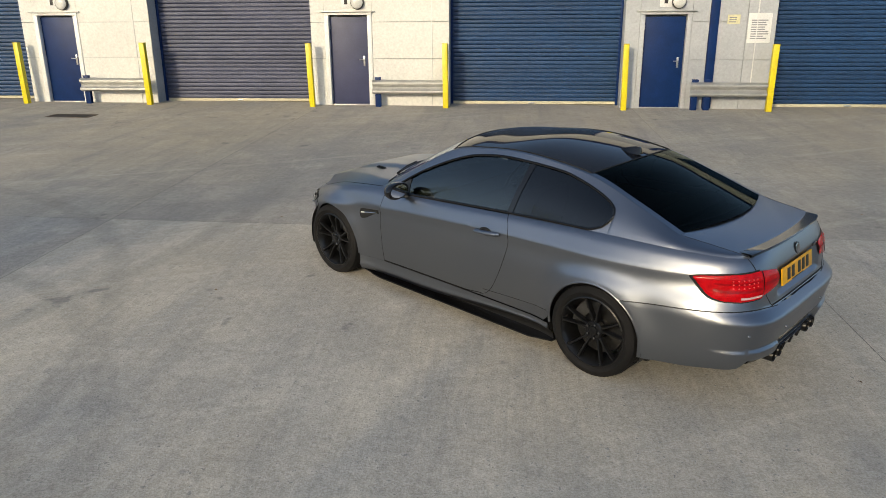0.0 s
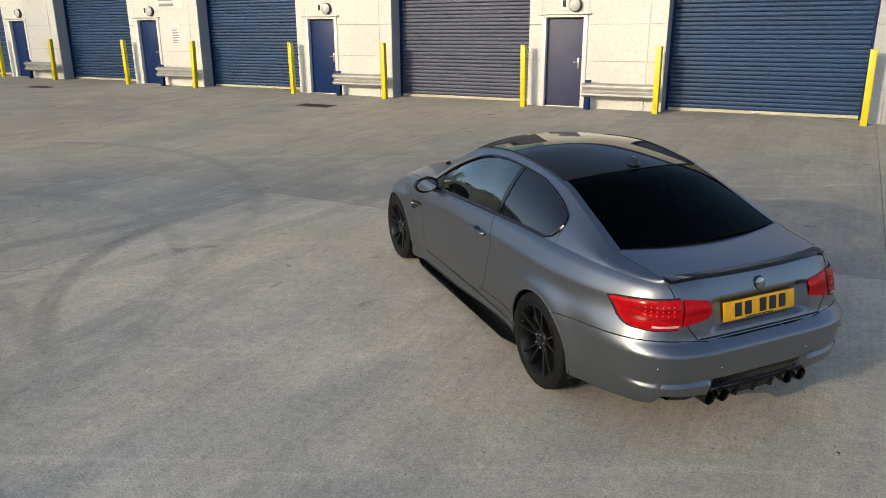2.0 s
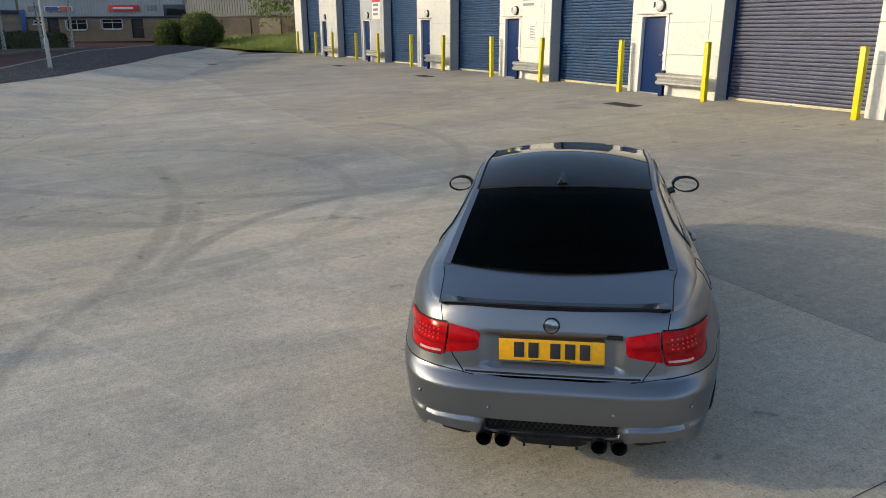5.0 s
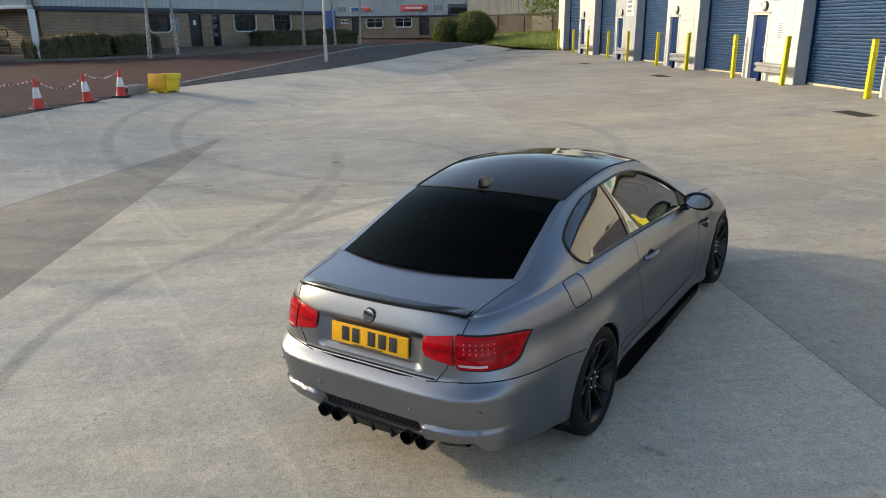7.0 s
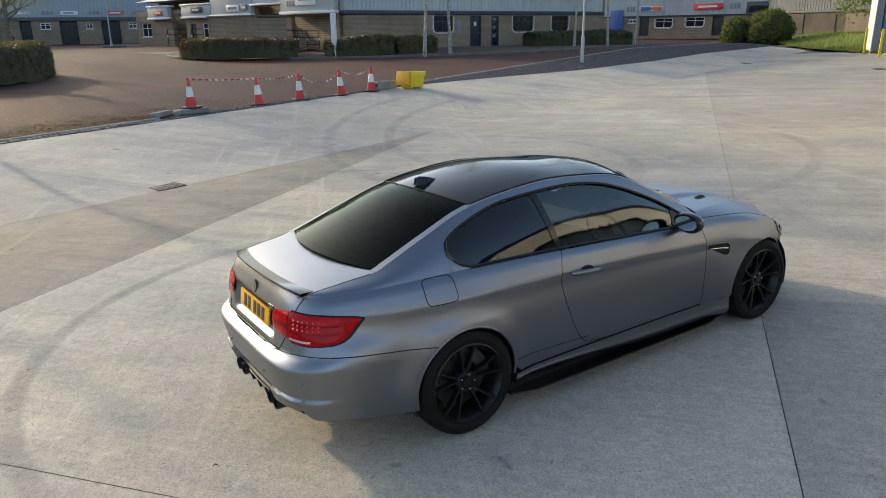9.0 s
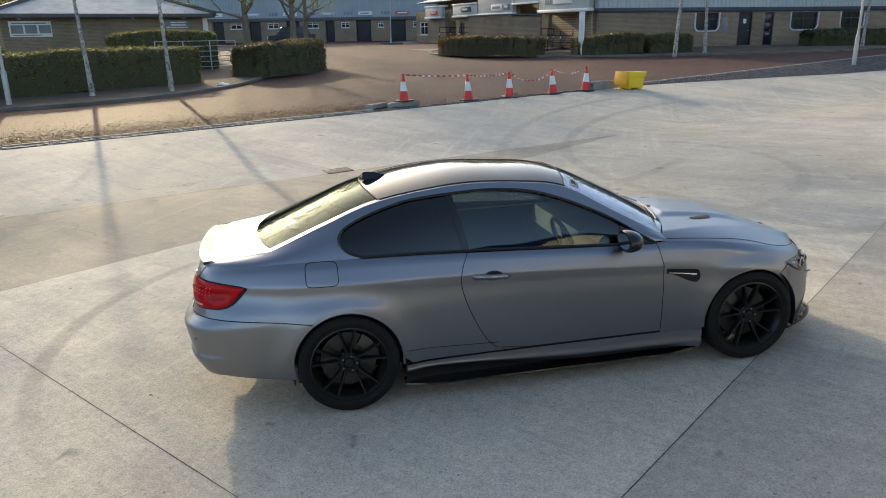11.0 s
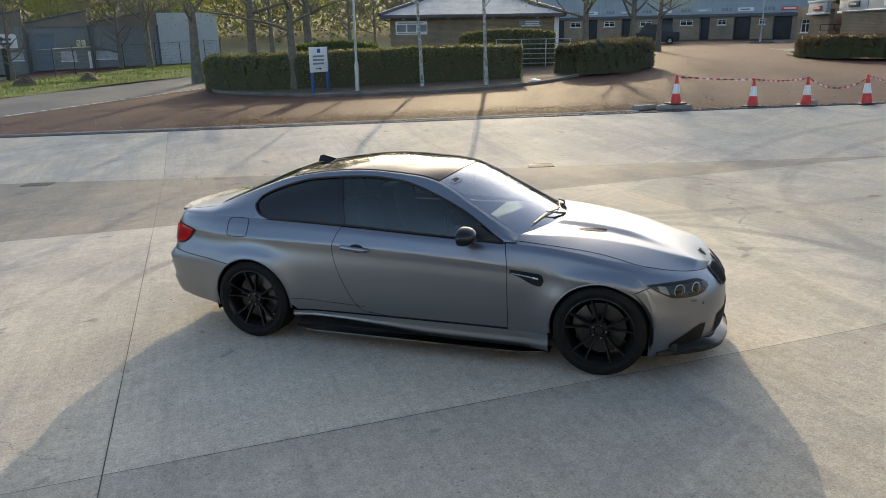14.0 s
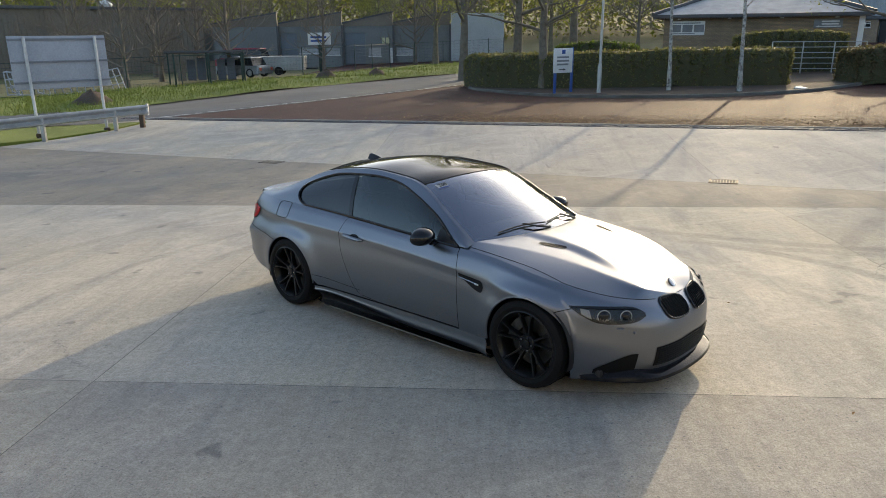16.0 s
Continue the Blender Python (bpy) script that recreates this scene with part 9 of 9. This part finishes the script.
rail = thing("metal_railing", frame_of((-13.6, -24.6), (-17.6, -24.2), land(-15.5, -24.5)), "pale galvanised railing along a path by the hedge", "railing")
for k in range(4):
    part("post", tubed([(1.4 * k, 0, -0.1), (1.4 * k, 0, 1.55)], 0.03, 6), M["galv"], rail)
for k in range(6):
    part("rail", tubed([(0, 0, 0.3 + 0.25 * k), (4.2, 0, 0.3 + 0.25 * k)], 0.022, 6), M["galv"], rail)

# industrial building beyond the wire fence
I0, I1 = (30.0, -57.5), (-1.0, -60.0)
bi = thing("industrial_building", frame_of(I0, I1), "grey-green industrial building with sloping parapets and tall doors", "building")
LI = 31.1
holes = [(9.5, 11.1, -0.6, 2.9), (11.3, 13.2, 1.0, 1.55), (13.9, 15.2, 0.85, 1.5), (15.7, 17.7, -0.6, 2.9), (18.0, 19.2, 0.7, 1.5), (20.1, 20.55, -0.6, 1.5), (20.7, 22.6, 0.8, 1.5)]
part("wall", pierced(3.0, 26.0, -0.9, 3.5, 0.3, holes), M["greencladding"], bi, "grey-green cladding", smooth=False)
part("wall", boxed((0, 0.6, -0.9), (LI, 14, 3.48)), M["greencladding"], bi, smooth=False)
part("wall", boxed((26.02, -0.3, -0.9), (LI, 0.55, 4.6)), M["cladgrey"], bi, "pale grey end block", smooth=False)
for a, b in ((3.0, 9.3), (9.45, 15.5), (15.6, 20.4), (20.5, 25.9)):
    part("parapet", prismed([(a, 3.505), (b, 3.505), (b, 4.72), (a, 3.72)], 0.35, pose(0, -0.12, 0)), M["browncladding"], bi, "brown-grey sloping parapet", smooth=False)
    part("coping", prismed([(a - 0.05, 3.725), (b + 0.05, 4.725), (b + 0.05, 4.86), (a - 0.05, 3.86)], 0.55, pose(0, -0.2, 0)), M["darkroof"], bi, "dark sloping coping", smooth=False)
    part("pier", boxed((b - 0.06, -0.35, -0.9), (b + 0.12, -0.005, 3.6)), M["darkroof"], bi, "dark pier", smooth=False)
for h in (holes[0], holes[3]):
    part("door", boxed((h[0] + 0.02, 0.15, h[2]), (h[1] - 0.02, 0.25, h[3] - 0.02)), M["cladblue"], bi, "tall blue-grey sliding door")
for h in (holes[1], holes[2], holes[4], holes[6]):
    w = part("window", boxed((h[0], 0.12, h[2]), (h[1], 0.16, h[3])), M["paleroof"], bi, "pale obscured window")
    part("frame", boxed((h[0] - 0.05, -0.03, h[2] - 0.08), (h[1] + 0.05, 0.1, h[2] - 0.004), 0.01), M["white"], w)
part("door", boxed((20.1, 0.02, -0.6), (20.5, 0.08, 1.45), 0.01), M["white"], bi, "narrow white door")
bm = bmesh.new()
for k in range(2):
    box(bm, (19.32 + 0.4 * k, -0.03, 1.85), (19.64 + 0.4 * k, -0.002, 2.42), 0.01)
part("number", bm, M["paleyellow"], bi, "pale yellow number as plain bars")
L0, L1 = (52.0, -37.0), (27.4, -57.0)
lw = thing("warehouse", frame_of(L0, L1), "long brown-grey warehouse wall with a dark coping", "building")
LL = 31.6
sheet_wall(lw, 0, LL, -0.9, 5.0, M["browncladding"], 0, 0.4, "weathered brown-grey ribbed cladding", 0.3)
part("wall", boxed((0, 0.32, -0.9), (LL, 12, 4.9)), M["browncladding"], lw, smooth=False)
part("coping", boxed((-0.2, -0.25, 5.004), (LL + 0.2, 12, 5.25), 0.02), M["darkroof"], lw, "dark coping")
for k in range(3):
    part("roof_vent", lathed([(0.001, 6.0), (0.5, 5.85), (0.6, 5.6), (0.4, 5.25)], steps=12, m=pose(6 + 9 * k, 4, 0)), M["white"], lw, "white domed roof vent")


# ---------- parked vehicles and clutter in the distance ----------
def far_vehicle(name, m, lg, wd, ht, mat, label, belt=0.55, nose=0.22, tail=0.06, cab0=0.18, cab1=0.88):
    t = thing(name, m, label, "car")
    sec = [(0.0, 0.30, 0.45), (0.02, 0.2, belt * 0.92), (nose, 0.18, belt), (0.5, 0.18, belt + 0.02), (0.97, 0.2, belt + 0.01), (1.0, 0.28, belt * 0.85)]
    bm = bmesh.new()
    rows = []
    for u, z0, z1 in sec:
        w = wd / 2 * (0.86 if u in (0.0, 1.0) else 1.0)
        x = (u - 0.5) * lg
        rows.append([bm.verts.new((x, yy, zz * ht if k in (2, 3, 4, 5) else z0 * 1.0)) for k, (yy, zz) in enumerate(((-w * 0.9, 0), (-w, 0), (-w, z1 * 0.75), (-w * 0.93, z1), (w * 0.93, z1), (w, z1 * 0.75), (w, 0), (w * 0.9, 0)))])
        for k, (yy, hh) in ((1, (-w, 0.06)), (6, (w, 0.06))):
            rows[-1][k].co.z = z0 + hh
    for r0, r1 in zip(rows, rows[1:]):
        for k in range(7):
            bm.faces.new((r0[k], r1[k], r1[k + 1], r0[k + 1]))
    bm.faces.new(rows[0])
    bm.faces.new(rows[-1][::-1])
    part("body", bm, mat, t, "painted body")
    b0, b1 = (cab0 - 0.5) * lg, (cab1 - 0.5) * lg
    def cabin(z0, z1, k0, k1, y0, y1):
        c = bmesh.new()
        lo = [(b0 + k0, -y0), (b1 - k0 * 0.5, -y0), (b1 - k0 * 0.5, y0), (b0 + k0, y0)]
        hi = [(b0 + k1, -y1), (b1 - k1 * 0.5, -y1), (b1 - k1 * 0.5, y1), (b0 + k1, y1)]
        a = [c.verts.new((x, y, z0)) for x, y in lo]
        b = [c.verts.new((x, y, z1)) for x, y in hi]
        c.faces.new(a[::-1])
        c.faces.new(b)
        for k in range(4):
            c.faces.new((a[k], a[(k + 1) % 4], b[(k + 1) % 4], b[k]))
        return c
    w = wd / 2
    part("glasshouse", cabin(belt * ht, ht * 0.95, 0.0, lg * 0.11, w * 0.92, w * 0.78), M["darkwin"], t, "dark car windows", smooth=False)
    part("car_roof", cabin(ht * 0.952, ht, lg * 0.11, lg * 0.14, w * 0.79, w * 0.7), mat, t, smooth=False)
    for u in (0.19, 0.81):
        for s in (-1, 1):
            wh = part("wheel", lathed([(0.001, 0.0), (0.2, 0.01), (0.22, 0.03)], "Y", 16, pose((u - 0.5) * lg, s * (w + 0.005), 0.33) @ Matrix.Diagonal((1, -s, 1, 1))), M["galv"], t, "grey wheel rim")
            part("tyre", lathed([(0.22, 0.0), (0.31, 0.0), (0.335, 0.03), (0.335, 0.18), (0.2, 0.2)], "Y", 16, pose((u - 0.5) * lg, s * (w + 0.004), 0.33) @ Matrix.Diagonal((1, -s, 1, 1))), M["rubber"], wh)
    for s in (-1, 1):
        part("headlight", boxed((-0.5 * lg - 0.01, s * w * 0.66 - 0.16, belt * ht * 0.68), (-0.5 * lg + 0.12, s * w * 0.66 + 0.16, belt * ht * 0.84), 0.03), M["diffuser"], t)
        part("tail_lamp", boxed((0.5 * lg - 0.1, s * w * 0.72 - 0.12, belt * ht * 0.6), (0.5 * lg + 0.015, s * w * 0.72 + 0.12, belt * ht * 0.85), 0.02), M["redsign"], t)
    return t


def gpose(x, y, rot, dz=0.0):
    return pose(x, y, land(x, y) + dz, 0, 0, rot)


far_vehicle("parked_car", gpose(-38.0, -45.4, 146), 4.3, 1.85, 1.68, M["ink"], "dark estate car parked by the far units", 0.6)
far_vehicle("parked_car", gpose(18.3, -40.6, 160), 4.3, 1.75, 1.42, M["silver"], "silver car parked behind the wire fence", 0.58)
far_vehicle("parked_van", gpose(22.6, -53.2, 175), 4.8, 1.9, 1.95, M["vanred"], "red van parked before the industrial building", 0.55, 0.15, 0.05, 0.1, 0.97)
tr = thing("box_trailer", gpose(15.6, -41.8, 8), "low white box trailer behind the wire fence", "trailer")
part("body", boxed((-1.7, -0.9, 0.35), (1.7, 0.9, 1.35), 0.04), M["trailer"], tr, "white trailer body")
part("drawbar", boxed((-2.6, -0.05, 0.4), (-1.7, 0.05, 0.5), 0.01), M["ink"], tr)
for s in (-1, 1):
    part("wheel", lathed([(0.001, 0.0), (0.3, 0.0), (0.32, 0.04), (0.32, 0.15), (0.2, 0.17)], "Y", 16, pose(0.2, s * 0.92, 0.32) @ Matrix.Diagonal((1, -s, 1, 1))), M["rubber"], tr)
hs = thing("board_sign", frame_of((14.2, -44.2), (12.4, -44.35), land(13.4, -44.2)), "white board sign with blue bars on a dark green post", "sign")
part("board", boxed((0.0, 0, 2.05), (1.75, 0.06, 2.95), 0.01), M["white"], hs)
part("post", boxed((0.75, 0.064, -0.2), (1.2, 0.2, 2.9), 0.02), M["fencegreen"], hs, "dark green post")
bm = bmesh.new()
bars(bm, 0.2, 1.6, 2.2, 2.75, 2, 0.006, 0.2, 5, pose(0, -0.001, 0))
part("lettering", bm, M["blue"], hs, "blue bars of lettering")

gate = thing("wire_gate", frame_of((17.94, -28.37), (15.09, -31.48), land(16.5, -30)), "dark green wire gate standing in the verge fence", "gate")
for x in (0, 2.1, 4.2):
    part("gate_post", boxed((x - 0.04, -0.04, -0.2), (x + 0.04, 0.04, 1.95), 0.008), M["fencegreen"], gate)
for z in (0.15, 1.85):
    part("gate_rail", tubed([(0, 0, z), (4.2, 0, z)], 0.03, 6), M["fencegreen"], gate)

_r = random.Random(14)
for i in range(9):                                         # stacks of white frames
    x, y = 21.6 + 0.95 * i + _r.uniform(-0.3, 0.3), -27.8 - _r.uniform(0, 2.0) + 0.45 * i
    t = thing("frame_rack", pose(x, y, land(x, y) + 0.02, _r.uniform(-16, -6), _r.uniform(-12, 12), _r.uniform(-40, 40)), "weathered white metal rack leaning behind the fence", "rack", "racks behind the fence")
    w, h = _r.uniform(0.8, 1.3), _r.uniform(0.9, 1.5)
    for a, b in (((0, 0), (0, h)), ((w, 0), (w, h)), ((0, 0.05), (w, 0.05)), ((0, h), (w, h)), ((0, h * 0.35), (w, h * 0.35)), ((0, h * 0.68), (w, h * 0.68)), ((w / 2, 0), (w / 2, h))):
        part("bar", tubed([(a[0], 0, a[1]), (b[0], 0, b[1])], 0.035, 5), M["boardback"], t)
sh = thing("lean_to_shelter", frame_of((22.0, -36.5), (17.4, -38.5), land(20, -37)), "low dark shelter with sheet material stacked beneath", "shelter")
part("roof", boxed((-0.2, -0.6, 1.85), (5.2, 2.2, 2.0), 0.02, pose(0, 0, 0, -2, 0, 0)), M["darkroof"], sh, "dark shelter roof")
for x in (0, 2.5, 4.9):
    part("post", boxed((x - 0.05, -0.4, -0.2), (x + 0.05, -0.3, 1.86), 0.01), M["fencegreen"], sh)
for k in range(6):
    t = thing("sheet_stack", frame_of((21.6 - 0.62 * k, -36.9 - 0.25 * k), (20.9 - 0.62 * k, -37.2 - 0.25 * k), land(20, -37)), "grey sheet leaning under the shelter", "sheet", "leaning sheets under the shelter")
    part("sheet", boxed((0, 0, 0.02), (0.55, 0.05, 1.35 + 0.1 * (k % 3)), 0.008, pose(0, 0, 0, -14, 0, 0)), M["darkroof"] if k % 3 else M["browncladding"], t)

# ---------- small things on the ground ----------
tagged(poly_sheet("parking_area", [(-33.0, -23.2), (-35.2, -28.0), (-43.5, -40.5), (-56, -47.5), (-53, -39), (-48.5, -37.5), (-40, -22.5), (-36.5, -21)], M["asphalt"], 0.014),
       "grey asphalt parking area before the small offices", "parking area", kind="structure")
island("bed_lamp", [(-42.0, -38.0), (-41.2, -36.8), (-42.0, -35.4), (-43.0, -36.8)], "small kerbed island round a lamp post")
lamp_post(-42.1, -36.8, 7.0, "slim grey lamp post on a small kerbed island", 0.8)

_r = random.Random(31)
vs, fs = [], []
for i in range(150):
    x, y = _r.uniform(-14, 12), _r.uniform(-4, 16)
    if (x - 0.0) ** 2 + (y - 6.0) ** 2 < 6.5:
        continue
    a, s = _r.uniform(0, 6.28), _r.uniform(0.007, 0.024)
    z = land(x, y) + 0.006
    d, e = Vector((math.cos(a), math.sin(a), 0.1)), Vector((-math.sin(a), math.cos(a), 0.15))
    k = len(vs)
    p = Vector((x, y, z))
    vs += [p - d * s, p + e * s * 0.5 + Vector((0, 0, 0.006)), p + d * s * 1.1, p - e * s * 0.4 + Vector((0, 0, 0.008))]
    fs.append((k, k + 1, k + 2, k + 3))
tagged(put("yard_litter", mesh_from("yard_litter", vs, fs, False), M["leaf_litter"]), "dry leaves and crumbs scattered over the concrete", "leaves", kind="stuff")

bag = thing("plastic_bag", pose(-11.87, -16.47, land(-11.87, -16.47) + 0.02), "crumpled white plastic bag at the hedge end", "litter")
bm = bmesh.new()
bmesh.ops.create_icosphere(bm, subdivisions=3, radius=0.2)
for v in bm.verts:
    j = 1 + 0.45 * noise.noise(v.co * 9)
    v.co = Vector((v.co.x * j * 1.3, v.co.y * j, max(0.0, v.co.z * 0.5 * j + 0.06)))
part("film", bm, M["white"], bag, "crumpled thin film")
